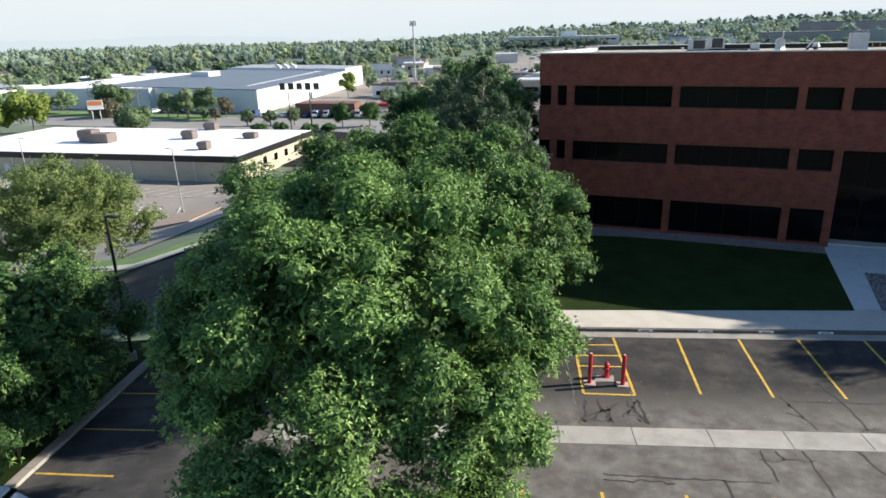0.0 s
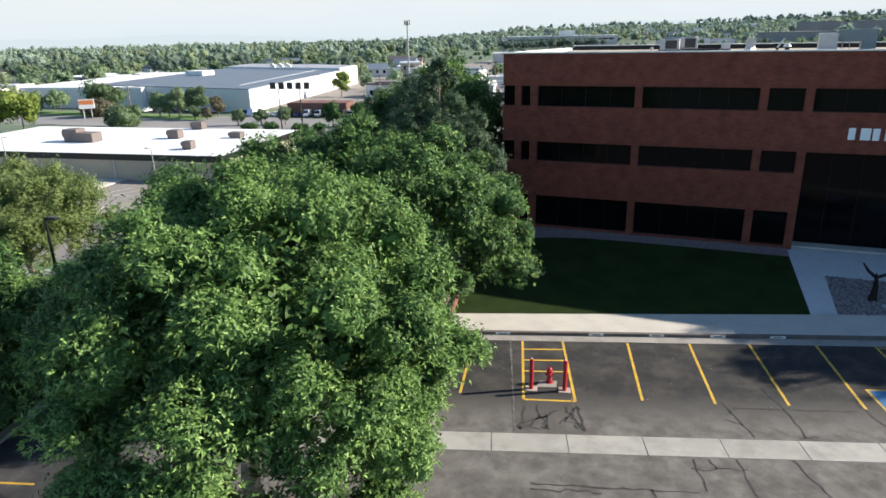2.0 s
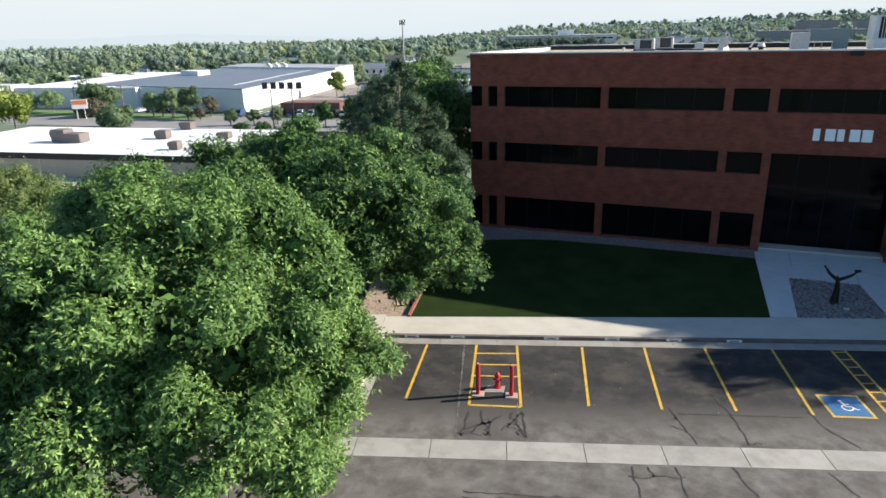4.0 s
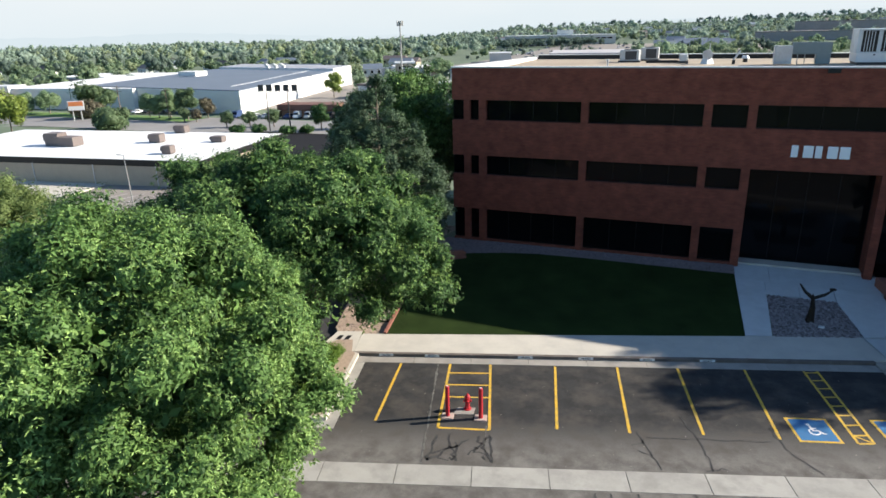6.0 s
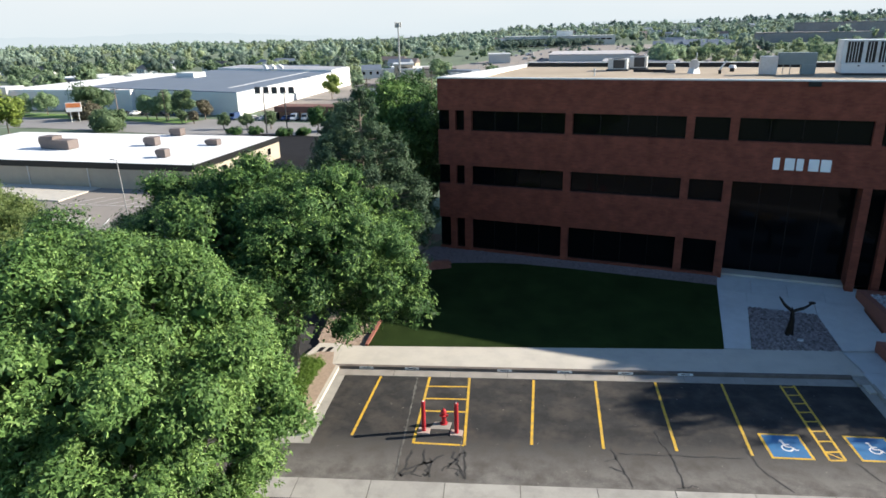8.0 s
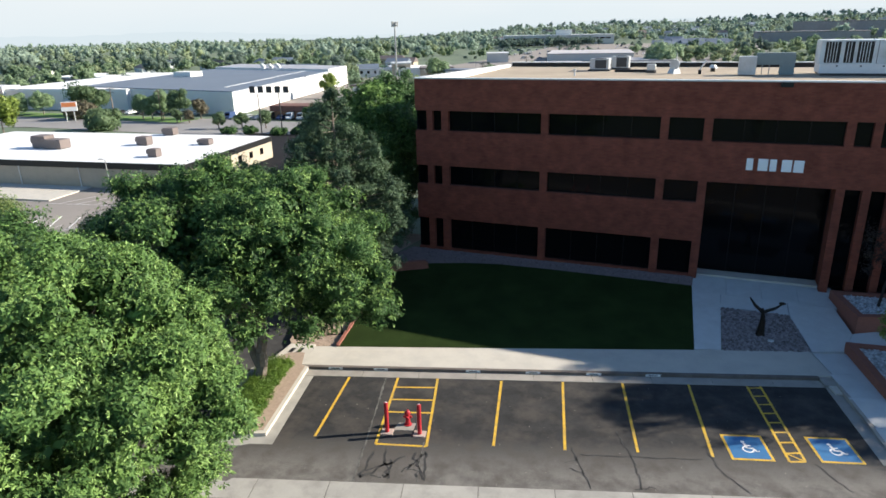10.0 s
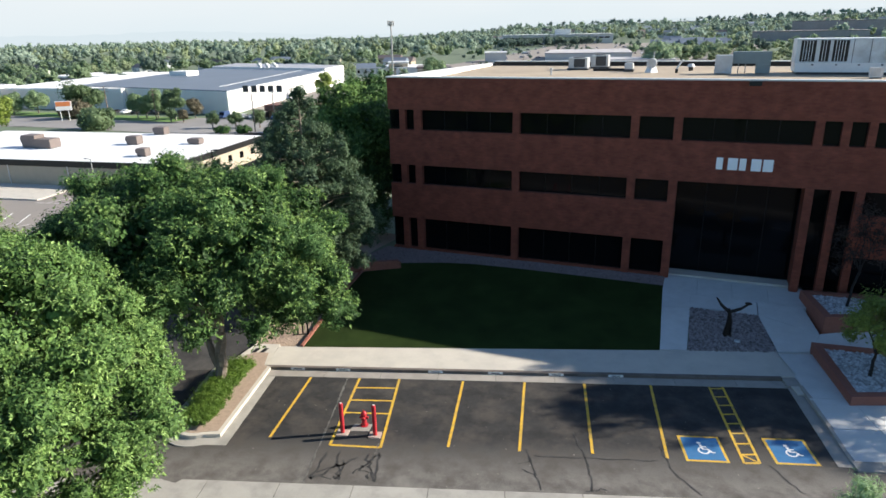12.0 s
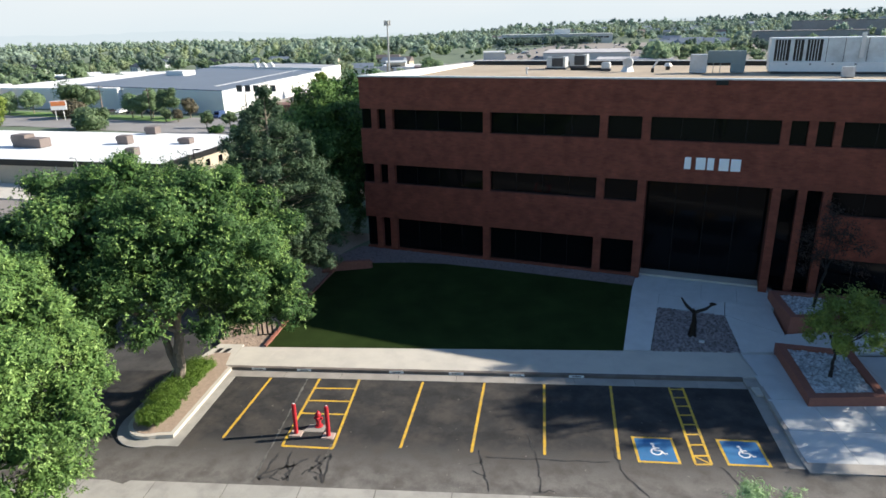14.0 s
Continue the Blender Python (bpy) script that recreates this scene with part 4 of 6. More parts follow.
# ---- trees ----
def leaves_np(P, Nrm, length, width, rng, fold=0.15):
    """Small pointed leaves: a folded four-point blade at each place."""
    n = len(P)
    Nrm = Nrm / (np.linalg.norm(Nrm, axis=1, keepdims=True) + 1e-9)
    t = rng.normal(size=(n, 3))
    t[:, 2] -= 0.5
    t -= Nrm * (t * Nrm).sum(1, keepdims=True)
    t /= np.linalg.norm(t, axis=1, keepdims=True) + 1e-9
    b = np.cross(Nrm, t)
    L = length * rng.uniform(0.65, 1.3, (n, 1))
    W = width * rng.uniform(0.7, 1.25, (n, 1))
    V = np.empty((n, 4, 3))
    V[:, 0] = P - t * L * 0.5
    V[:, 1] = P + b * W * 0.5 + Nrm * fold * W - t * L * 0.05
    V[:, 2] = P + t * L * 0.5 - Nrm * fold * L * 0.5
    V[:, 3] = P - b * W * 0.5 + Nrm * fold * W - t * L * 0.05
    F = np.arange(n * 4).reshape(n, 4)
    return V.reshape(-1, 3), F


def blades_np(P, Nrm, length, width, rng):
    """Slim three-point leaves, for crowns of very many."""
    n = len(P)
    Nrm = Nrm / (np.linalg.norm(Nrm, axis=1, keepdims=True) + 1e-9)
    t = rng.normal(size=(n, 3))
    t[:, 2] -= 0.5
    t -= Nrm * (t * Nrm).sum(1, keepdims=True)
    t /= np.linalg.norm(t, axis=1, keepdims=True) + 1e-9
    b = np.cross(Nrm, t)
    L = length * rng.uniform(0.65, 1.3, (n, 1))
    W = width * rng.uniform(0.8, 1.4, (n, 1))
    V = np.empty((n, 3, 3))
    V[:, 0] = P + b * W * 0.5 - t * L * 0.4
    V[:, 1] = P - b * W * 0.5 - t * L * 0.4
    V[:, 2] = P + t * L * 0.6
    return V.reshape(-1, 3), np.arange(n * 3).reshape(n, 3)


def crown_lobes(centre, radii, count, lobe, rng, low=-0.75, gap=1.02, inner=0.78):
    """Centres and sizes of the clumps that make up a crown: over its surface, a few inside."""
    out = []
    k = 0
    while len(out) < count and k < 9000:
        k += 1
        d = rng.normal(size=3)
        d /= np.linalg.norm(d)
        if d[2] < low:
            continue
        f = rng.uniform(inner, 1.07) if rng.random() < 0.88 else rng.uniform(0.5, 0.75)
        r = lobe * rng.uniform(0.55, 1.35)
        c = np.array(centre) + d * (np.array(radii) * f - r * 0.95)
        if all(np.linalg.norm(c - o[0]) > gap * max(r, o[1]) for o in out):
            out.append((c, r))
    return out


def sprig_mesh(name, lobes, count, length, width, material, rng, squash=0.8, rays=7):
    """Star-shaped sprigs of pointed leaves standing off the clumps' outer, upper side, paler to read as sunlit."""
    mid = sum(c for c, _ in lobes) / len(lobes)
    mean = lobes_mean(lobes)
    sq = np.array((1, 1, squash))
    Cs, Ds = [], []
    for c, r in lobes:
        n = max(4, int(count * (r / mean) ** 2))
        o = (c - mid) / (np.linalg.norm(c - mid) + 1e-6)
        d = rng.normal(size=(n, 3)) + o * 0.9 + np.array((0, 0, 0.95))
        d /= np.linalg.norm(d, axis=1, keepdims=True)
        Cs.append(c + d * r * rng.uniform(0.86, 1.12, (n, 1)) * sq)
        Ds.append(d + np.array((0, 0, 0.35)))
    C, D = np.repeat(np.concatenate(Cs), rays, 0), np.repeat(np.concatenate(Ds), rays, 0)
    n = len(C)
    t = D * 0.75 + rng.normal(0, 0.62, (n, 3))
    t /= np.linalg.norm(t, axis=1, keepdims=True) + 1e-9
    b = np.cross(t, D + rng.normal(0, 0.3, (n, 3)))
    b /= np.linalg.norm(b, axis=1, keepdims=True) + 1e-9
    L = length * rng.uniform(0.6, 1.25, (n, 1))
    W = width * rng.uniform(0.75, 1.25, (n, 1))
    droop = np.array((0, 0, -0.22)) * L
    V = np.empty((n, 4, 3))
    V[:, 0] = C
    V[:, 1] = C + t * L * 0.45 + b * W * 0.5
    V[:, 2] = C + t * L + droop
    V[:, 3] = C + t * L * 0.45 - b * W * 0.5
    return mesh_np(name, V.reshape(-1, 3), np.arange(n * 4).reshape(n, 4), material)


def crown_mesh(name, lobes, per, length, width, material, rng, squash=0.8, sprig=0.22, heart=None, lift=0.45):
    """Every clump is a cluster of leafy puffs on its upper and outer side; big sparse leaves fill the inside."""
    Ps, Ns, Pc, Nc = [], [], [], []
    mid = sum(c for c, _ in lobes) / len(lobes)
    mean = lobes_mean(lobes)
    sq = np.array((1, 1, squash))
    for c, r in lobes:
        n = int(per * (r / mean) ** 2)
        k = max(5, int(13 * r / mean))
        m = max(8, n // k)
        o = (c - mid) / (np.linalg.norm(c - mid) + 1e-6)
        d = rng.normal(size=(k, 3)) + o * 0.75 + np.array((0, 0, lift))
        d /= np.linalg.norm(d, axis=1, keepdims=True)
        p = r * rng.uniform(0.24, 0.5, k)
        pc = c + d * (r * rng.uniform(0.5, 0.98, k) - 0.4 * p)[:, None] * sq
        e = rng.normal(size=(k, m, 3)) + d[:, None] * 0.65 + np.array((0, 0, 0.3))
        e /= np.linalg.norm(e, axis=2, keepdims=True)
        rad = p[:, None, None] * rng.uniform(0.72, 1.05, (k, m, 1))
        up = d[:, None] + np.array((0, 0, 0.6))
        far = np.minimum(rng.exponential(1.0, (k, m, 1)), 2.2) * sprig * (rng.random((k, m, 1)) < 0.4)
        P = pc[:, None] + e * rad * sq + up * far + rng.normal(0, sprig * 0.22, (k, m, 3))
        Ps.append(P.reshape(-1, 3))
        Ns.append((e + np.array((0, 0, 0.3)) + rng.normal(0, 0.3, (k, m, 3))).reshape(-1, 3))
        q = max(16, n // 7)
        d = rng.normal(size=(q, 3))
        d /= np.linalg.norm(d, axis=1, keepdims=True)
        Pc.append(c + d * r * rng.uniform(0.1, 0.55, (q, 1)) * sq)
        Nc.append(d + rng.normal(0, 0.3, (q, 3)))
    if heart:
        q = 9000
        d = rng.normal(size=(q, 3))
        d /= np.linalg.norm(d, axis=1, keepdims=True)
        Pc.append(np.array(heart[0]) + d * np.array(heart[1]) * rng.uniform(0.2, 0.7, (q, 1)))
        Nc.append(d + rng.normal(0, 0.4, (q, 3)))
    P, N = np.concatenate(Ps), np.concatenate(Ns)
    V, F = blades_np(P, N, length, width, rng)
    inside = min(0.36, 0.28 * mean)
    W, G = leaves_np(np.concatenate(Pc), np.concatenate(Nc), inside, inside * 0.62, rng)
    return mesh_np(name, np.concatenate([V, W]), np.concatenate([F, G[:, :3] + len(V), G[:, (0, 2, 3)] + len(V)]), material)


def lobes_mean(lobes):
    return sum(r for _, r in lobes) / len(lobes)


def limb(bm, p0, p1, r0, r1, rng, n=5, wob=0.12):
    p0, p1 = Vector(p0), Vector(p1)
    L = (p1 - p0).length
    pts = [p0]
    for i in range(1, n):
        f = i / n
        q = p0.lerp(p1, f) + Vector(rng.normal(0, wob * L * 0.25, 3)) + Vector((0, 0, L * 0.1 * math.sin(f * math.pi)))
        pts.append(q)
    pts.append(p1)
    for i in range(n):
        a, b = r0 + (r1 - r0) * i / n, r0 + (r1 - r0) * (i + 1) / n
        cyl(bm, pts[i], pts[i + 1], a, b, 7)
    return pts


def tree(label, base, trunk_r, fork, centre, radii, lobes_n, lobe, per, leaf, material, seed, group="", low=-0.75, category="tree", name="tree", squash=0.8, extra=(), twin=None, sprigs=None, lean=(0, 0), gap=1.02, lift=0.45, bark=None, inner=0.78):
    rng = np.random.default_rng(seed)
    t = thing(name, label, category, base, 0, group)
    c = np.array(centre) - np.array(base)
    lobes = crown_lobes(c, radii, lobes_n, lobe, rng, low, gap, inner)
    for e in extra:
        lobes.append((np.array(e[:3]) - np.array(base), e[3]))
    bm = bmesh.new()
    top = Vector((rng.normal(0, 0.15) + lean[0], rng.normal(0, 0.15) + lean[1], fork))
    cyl(bm, (0, 0, -0.15), (0, 0, 0.25), trunk_r * 1.5, trunk_r * 1.08, 10)
    limb(bm, (0, 0, 0.2), top, trunk_r * 1.08, trunk_r * 0.8, rng, 4, 0.05)
    if twin:
        limb(bm, (0, 0, fork * 0.36), twin, trunk_r * 0.72, trunk_r * 0.5, rng, 4, 0.05)
    part("trunk", bm, bark or M_BARK, t)
    order = sorted(lobes, key=lambda o: -o[1])
    mains = order[: max(4, min(9, len(order) // 4))]
    for cc, r in mains:
        bm = bmesh.new()
        mid = top.lerp(Vector(cc), 0.55) + Vector((0, 0, 0.1))
        limb(bm, top, mid, trunk_r * 0.5, trunk_r * 0.28, rng, 4)
        limb(bm, mid, cc, trunk_r * 0.28, 0.02, rng, 4)
        near = [o for o in order if o[0] is not cc and np.linalg.norm(o[0] - np.array(mid)) < max(radii) * 0.8][:4]
        for q, _ in near:
            limb(bm, mid, q, trunk_r * 0.16, 0.012, rng, 3)
        part("limb", bm, bark or M_BARK, t)
    part_me("crown", crown_mesh("crown", lobes, per, leaf[0], leaf[1], material, rng, squash, leaf[2] if len(leaf) > 2 else 0.22, (c + np.array((0, 0, 0.12 * radii[2])), radii) if max(radii) > 4 else None, lift), t)
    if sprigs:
        part_me("young_foliage", sprig_mesh("young_foliage", lobes, sprigs[0], sprigs[1], sprigs[2], M_SPRIG, rng, squash), t)["label"] = "young leaf sprigs coloured lighter, as sunlit tips"
    return t


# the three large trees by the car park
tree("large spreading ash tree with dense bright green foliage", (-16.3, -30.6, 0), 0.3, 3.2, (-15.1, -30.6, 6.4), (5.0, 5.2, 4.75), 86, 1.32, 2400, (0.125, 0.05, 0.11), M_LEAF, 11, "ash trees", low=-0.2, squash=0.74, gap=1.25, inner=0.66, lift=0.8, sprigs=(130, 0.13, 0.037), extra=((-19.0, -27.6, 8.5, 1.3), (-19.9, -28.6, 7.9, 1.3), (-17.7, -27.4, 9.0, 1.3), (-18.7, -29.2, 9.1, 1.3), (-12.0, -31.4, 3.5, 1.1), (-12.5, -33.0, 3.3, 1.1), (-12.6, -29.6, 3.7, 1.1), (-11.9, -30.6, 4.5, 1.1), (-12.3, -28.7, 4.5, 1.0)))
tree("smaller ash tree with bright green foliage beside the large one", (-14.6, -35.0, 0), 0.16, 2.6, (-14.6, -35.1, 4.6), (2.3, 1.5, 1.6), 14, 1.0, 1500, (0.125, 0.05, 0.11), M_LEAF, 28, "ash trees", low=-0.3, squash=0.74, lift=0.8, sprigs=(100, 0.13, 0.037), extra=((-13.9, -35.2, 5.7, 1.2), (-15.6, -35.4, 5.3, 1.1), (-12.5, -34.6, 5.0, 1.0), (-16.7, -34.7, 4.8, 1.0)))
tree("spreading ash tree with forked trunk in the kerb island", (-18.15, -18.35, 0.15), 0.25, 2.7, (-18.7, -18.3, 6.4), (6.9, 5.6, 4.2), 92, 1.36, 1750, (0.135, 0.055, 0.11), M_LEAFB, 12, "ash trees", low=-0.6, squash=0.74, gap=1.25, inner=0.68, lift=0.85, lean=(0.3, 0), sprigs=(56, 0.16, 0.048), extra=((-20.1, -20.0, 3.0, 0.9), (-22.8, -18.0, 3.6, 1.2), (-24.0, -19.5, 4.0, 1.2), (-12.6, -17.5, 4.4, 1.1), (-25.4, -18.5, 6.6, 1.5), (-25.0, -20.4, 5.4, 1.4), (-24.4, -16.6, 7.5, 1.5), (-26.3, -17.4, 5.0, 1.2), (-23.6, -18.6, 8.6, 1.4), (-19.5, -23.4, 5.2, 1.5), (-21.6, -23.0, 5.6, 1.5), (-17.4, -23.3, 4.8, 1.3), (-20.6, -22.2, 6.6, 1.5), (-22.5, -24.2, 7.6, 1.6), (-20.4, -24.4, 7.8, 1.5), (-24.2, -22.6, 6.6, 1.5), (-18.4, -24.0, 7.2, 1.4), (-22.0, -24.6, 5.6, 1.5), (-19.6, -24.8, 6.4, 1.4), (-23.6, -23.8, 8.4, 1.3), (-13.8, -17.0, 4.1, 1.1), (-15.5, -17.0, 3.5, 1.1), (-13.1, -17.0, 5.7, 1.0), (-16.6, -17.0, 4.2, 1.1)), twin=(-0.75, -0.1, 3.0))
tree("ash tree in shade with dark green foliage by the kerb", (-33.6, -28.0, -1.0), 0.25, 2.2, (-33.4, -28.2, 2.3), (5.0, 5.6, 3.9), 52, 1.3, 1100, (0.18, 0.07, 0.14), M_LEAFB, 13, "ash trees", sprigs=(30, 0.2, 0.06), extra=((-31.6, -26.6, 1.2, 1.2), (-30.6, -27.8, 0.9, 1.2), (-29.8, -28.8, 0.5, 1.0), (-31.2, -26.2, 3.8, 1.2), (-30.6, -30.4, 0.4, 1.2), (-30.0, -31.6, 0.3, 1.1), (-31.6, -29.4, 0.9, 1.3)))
tree("broad sunlit green tree beyond the lane", (-50.5, -11.6, -3.5), 0.22, 1.8, (-50.3, -11.4, 1.7), (6.6, 6.0, 4.2), 90, 1.25, 480, (0.24, 0.08, 0.2), M_LEAFG, 14, "lane trees")
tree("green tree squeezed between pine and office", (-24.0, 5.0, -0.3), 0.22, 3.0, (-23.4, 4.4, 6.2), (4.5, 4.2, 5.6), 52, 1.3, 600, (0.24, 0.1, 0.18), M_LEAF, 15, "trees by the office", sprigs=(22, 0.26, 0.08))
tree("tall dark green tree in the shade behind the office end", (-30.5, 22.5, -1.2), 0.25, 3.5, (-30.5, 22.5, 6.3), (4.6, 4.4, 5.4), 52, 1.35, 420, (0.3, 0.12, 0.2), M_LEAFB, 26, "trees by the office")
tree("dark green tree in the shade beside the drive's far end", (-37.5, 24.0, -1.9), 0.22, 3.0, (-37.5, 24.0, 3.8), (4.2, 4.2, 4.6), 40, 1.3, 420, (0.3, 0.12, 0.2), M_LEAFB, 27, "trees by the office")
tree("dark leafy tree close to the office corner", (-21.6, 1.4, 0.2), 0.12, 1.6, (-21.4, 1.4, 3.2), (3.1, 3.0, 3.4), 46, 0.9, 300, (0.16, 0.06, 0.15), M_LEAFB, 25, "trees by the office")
tree("leafy tree beside the drive in shade", (-27.0, -7.5, -0.6), 0.2, 2.5, (-27.0, -8.0, 4.6), (3.6, 3.6, 3.4), 34, 1.2, 700, (0.22, 0.09, 0.18), M_LEAF2, 16, "trees by the office")
tree("small ornamental tree with yellowish leaves in a gravel planter", (9.0, -8.6, 0.5), 0.07, 1.2, (9.7, -8.6, 2.95), (2.35, 2.0, 1.5), 26, 0.6, 480, (0.15, 0.06, 0.16), M_LEAFY, 17, "planter trees", gap=1.2, lift=0.7, bark=M_BARKD)
tree("slender dark purplish-leaved tree in the planter by the facade", (9.0, -2.2, 0.9), 0.07, 2.2, (9.4, -2.2, 4.7), (1.9, 1.5, 2.6), 16, 0.7, 170, (0.11, 0.05, 0.2), M_PLUM, 18, "planter trees", bark=M_BARKD)
tree("thin leafy tree at the edge of the plaza", (18.0, -6.5, 0.2), 0.12, 2.4, (18.0, -6.3, 5.0), (3.4, 3.2, 2.6), 34, 0.65, 220, (0.16, 0.07, 0.2), M_LEAF, 19, "plaza trees")
tree("tall leafy tree at the corner of the plaza", (18.4, -3.6, 0.3), 0.24, 4.2, (18.4, -3.5, 8.3), (3.8, 3.1, 3.2), 40, 1.15, 420, (0.2, 0.08, 0.2), M_LEAF, 22, "plaza trees")
tree("tall open-crowned tree behind the plaza", (20.6, -3.3, 0.4), 0.24, 6.5, (19.8, -3.4, 11.2), (3.8, 3.0, 2.2), 12, 0.7, 300, (0.2, 0.08, 0.16), M_LEAF, 23, "plaza trees", extra=((15.9, -1.3, 11.3, 0.7), (17.0, -1.6, 11.0, 0.8), (17.9, -1.2, 11.6, 0.6), (19.0, -1.5, 11.2, 0.6)))
tree("young tree with pale green feathery top", (4.3, -28.6, 0), 0.07, 3.0, (4.3, -28.6, 6.4), (0.6, 0.55, 1.75), 22, 0.3, 620, (0.11, 0.016, 0.05), M_FEATHER, 21, "plaza trees", extra=((4.05, -28.6, 8.3, 0.27), (4.56, -28.6, 8.25, 0.24), (4.1, -28.55, 7.95, 0.3), (4.5, -28.65, 7.9, 0.28), (3.85, -28.55, 8.0, 0.2)), lift=0.9)
tree("tall light-leaved tree beyond the plaza walk", (23.6, -5.0, 0.3), 0.2, 5.0, (24.6, -4.4, 8.9), (3.0, 2.6, 2.0), 9, 0.62, 260, (0.2, 0.08, 0.2), M_LEAF, 24, "plaza trees")


def pine(base, height, spread_r, seed, group=""):
    """A pine: straight trunk, whorls of drooping boughs, needle tufts along them."""
    rng = np.random.default_rng(seed)
    t = thing("pine_tree", "tall blue-green pine with dense needled boughs", "tree", base, 0, group)
    part("trunk", cylm((0, 0, -0.2), (0, 0, height * 0.97), 0.24, 0.03, 10), M_BARK, t)
    lobes = []
    z = 1.7
    n = 0
    while z < height - 0.35:
        f = (z - 1.7) / (height - 1.7)
        rr = spread_r * (0.74 + 0.9 * f) if f < 0.24 else spread_r * (1 - f) ** 0.8 * 1.16 + 0.2
        k = max(3, int(2.1 * rr + 2))
        a0 = rng.uniform(0, 6.28)
        for i in range(k):
            a = a0 + i * 6.283 / k + rng.normal(0, 0.16)
            R = rr * rng.uniform(0.78, 1.1)
            q = rng.uniform(0.5, 0.85) * (0.7 + 0.4 * (1 - f))
            tip = np.array((math.cos(a) * max(R - q, 0.1), math.sin(a) * max(R - q, 0.1), z + 0.12 * R + rng.normal(0, 0.18)))
            part("bough", cylm((0, 0, z - 0.1), tip, 0.045 * (1 - f) + 0.014, 0.01, 5), M_BARK, t)
            lobes.append((tip, q))
            if R > 1.9:
                lobes.append((tip * np.array((0.55, 0.55, 1)) + rng.normal(0, 0.2, 3), q * 0.9))
        z += 0.62 * (1.15 - 0.35 * f)
    lobes.append((np.array((0, 0, height - 0.35)), 0.42))
    part_me("needles", crown_mesh("needles", lobes, 380, 0.19, 0.055, M_PINE, rng, 0.72, 0.09, None, 0.95), t)


pine((-19.4, -8.3, 0.4), 12.0, 4.75, 31, "pines")
pine((-23.2, -3.6, 0.2), 11.0, 4.2, 32, "pines")


def shrub(label, base, radii, n, leaf, material, seed, name="shrub", group="", clumps=16, lobe=0.4):
    rng = np.random.default_rng(seed)
    t = thing(name, label, "shrub", base, 0, group)
    bm = bmesh.new()
    for i in range(7):
        a = rng.uniform(0, 6.28)
        cyl(bm, (0, 0, -0.05), (math.cos(a) * radii[0] * 0.6, math.sin(a) * radii[1] * 0.6, radii[2] * 0.9), 0.02, 0.006, 5)
    part("stems", bm, M_BARK, t)
    lob = crown_lobes((0, 0, radii[2] * 0.55), (radii[0], radii[1], radii[2] * 0.6), clumps, radii[2] * lobe, rng, -0.2, 1.02 if clumps < 20 else 0.6)
    part_me("foliage", crown_mesh("foliage", lob, n, leaf[0], leaf[1], material, rng, 0.8, 0.08), t)
    return t


for k, (u, v, r) in enumerate(((-16.15, -4.0, 0.7), (-16.2, -3.3, 0.8), (-16.25, -2.6, 0.8), (-16.25, -1.9, 0.78), (-16.2, -1.2, 0.76), (-16.15, -0.5, 0.74), (-16.05, 0.1, 0.7))):
    shrub("clipped low green hedge shrub in the island", (*uv(u, v), 0.16), (r, r * 0.9, 0.46), 330, (0.055, 0.03), M_HEDGE, 40 + k, "hedge_shrub", "hedge shrubs", 46, 0.42)
for k, (x, y, r, h) in enumerate(((-30.4, -30.6, 1.5, 2.6), (-29.9, -32.4, 1.5, 2.4), (-30.6, -34.4, 1.6, 2.4), (-33.6, -23.6, 0.8, 1.0))):
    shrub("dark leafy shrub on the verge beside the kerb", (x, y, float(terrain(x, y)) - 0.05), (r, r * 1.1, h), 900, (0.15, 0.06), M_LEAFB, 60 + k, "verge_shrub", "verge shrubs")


# ---- street things near the car park ----
M_PINKBLOCK = mat("reddish_stained_concrete", (0.42, 0.33, 0.28), 0.88, var=0.2, scale=3, fine=40, stain=(0.3, 0.15, 0.12), stain_amt=0.5, stain_scale=3)


def bollard(x, y):
    t = thing("bollard", "red painted steel bollard on a square concrete base", "bollard", (x, y, 0), 14, "hydrant bollards")
    part("base_block", boxm(-0.25, -0.22, -0.1, 0.25, 0.22, 0.05, 0.02), M_PINKBLOCK, t, "reddish-stained concrete block")
    bm = cylm((0, 0, 0.04), (0, 0, 1.36), 0.085, 0.085, 16)
    bmesh.ops.create_uvsphere(bm, u_segments=16, v_segments=8, radius=0.085, matrix=Matrix.Translation((0, 0, 1.36)) @ Matrix.Diagonal((1, 1, 0.5, 1)))
    part("post", bm, M_RED, t)
    part("cap_mark", cylm((0, 0, 1.385), (0, 0, 1.408), 0.05, 0.03, 12), M_WHITEP, t, "small white disc on the top")


bollard(-11.16, -19.56)
bollard(-9.86, -19.26)
hydrant = thing("fire_hydrant", "red cast-iron fire hydrant", "hydrant", (-10.58, -18.8, 0), 16)
hydrant.scale = (0.88, 0.88, 0.88)
_bm = cylm((0, 0, -0.05), (0, 0, 0.06), 0.19, 0.19, 14)
cyl(_bm, (0, 0, 0.05), (0, 0, 0.62), 0.115, 0.105, 14)
part("barrel", _bm, M_RED, hydrant)
_bm = cylm((0, 0, 0.61), (0, 0, 0.66), 0.15, 0.15, 14)
bmesh.ops.create_uvsphere(_bm, u_segments=14, v_segments=8, radius=0.12, matrix=Matrix.Translation((0, 0, 0.67)))
cyl(_bm, (0, 0, 0.76), (0, 0, 0.84), 0.035, 0.03, 6)
part("bonnet", _bm, M_RED, hydrant)
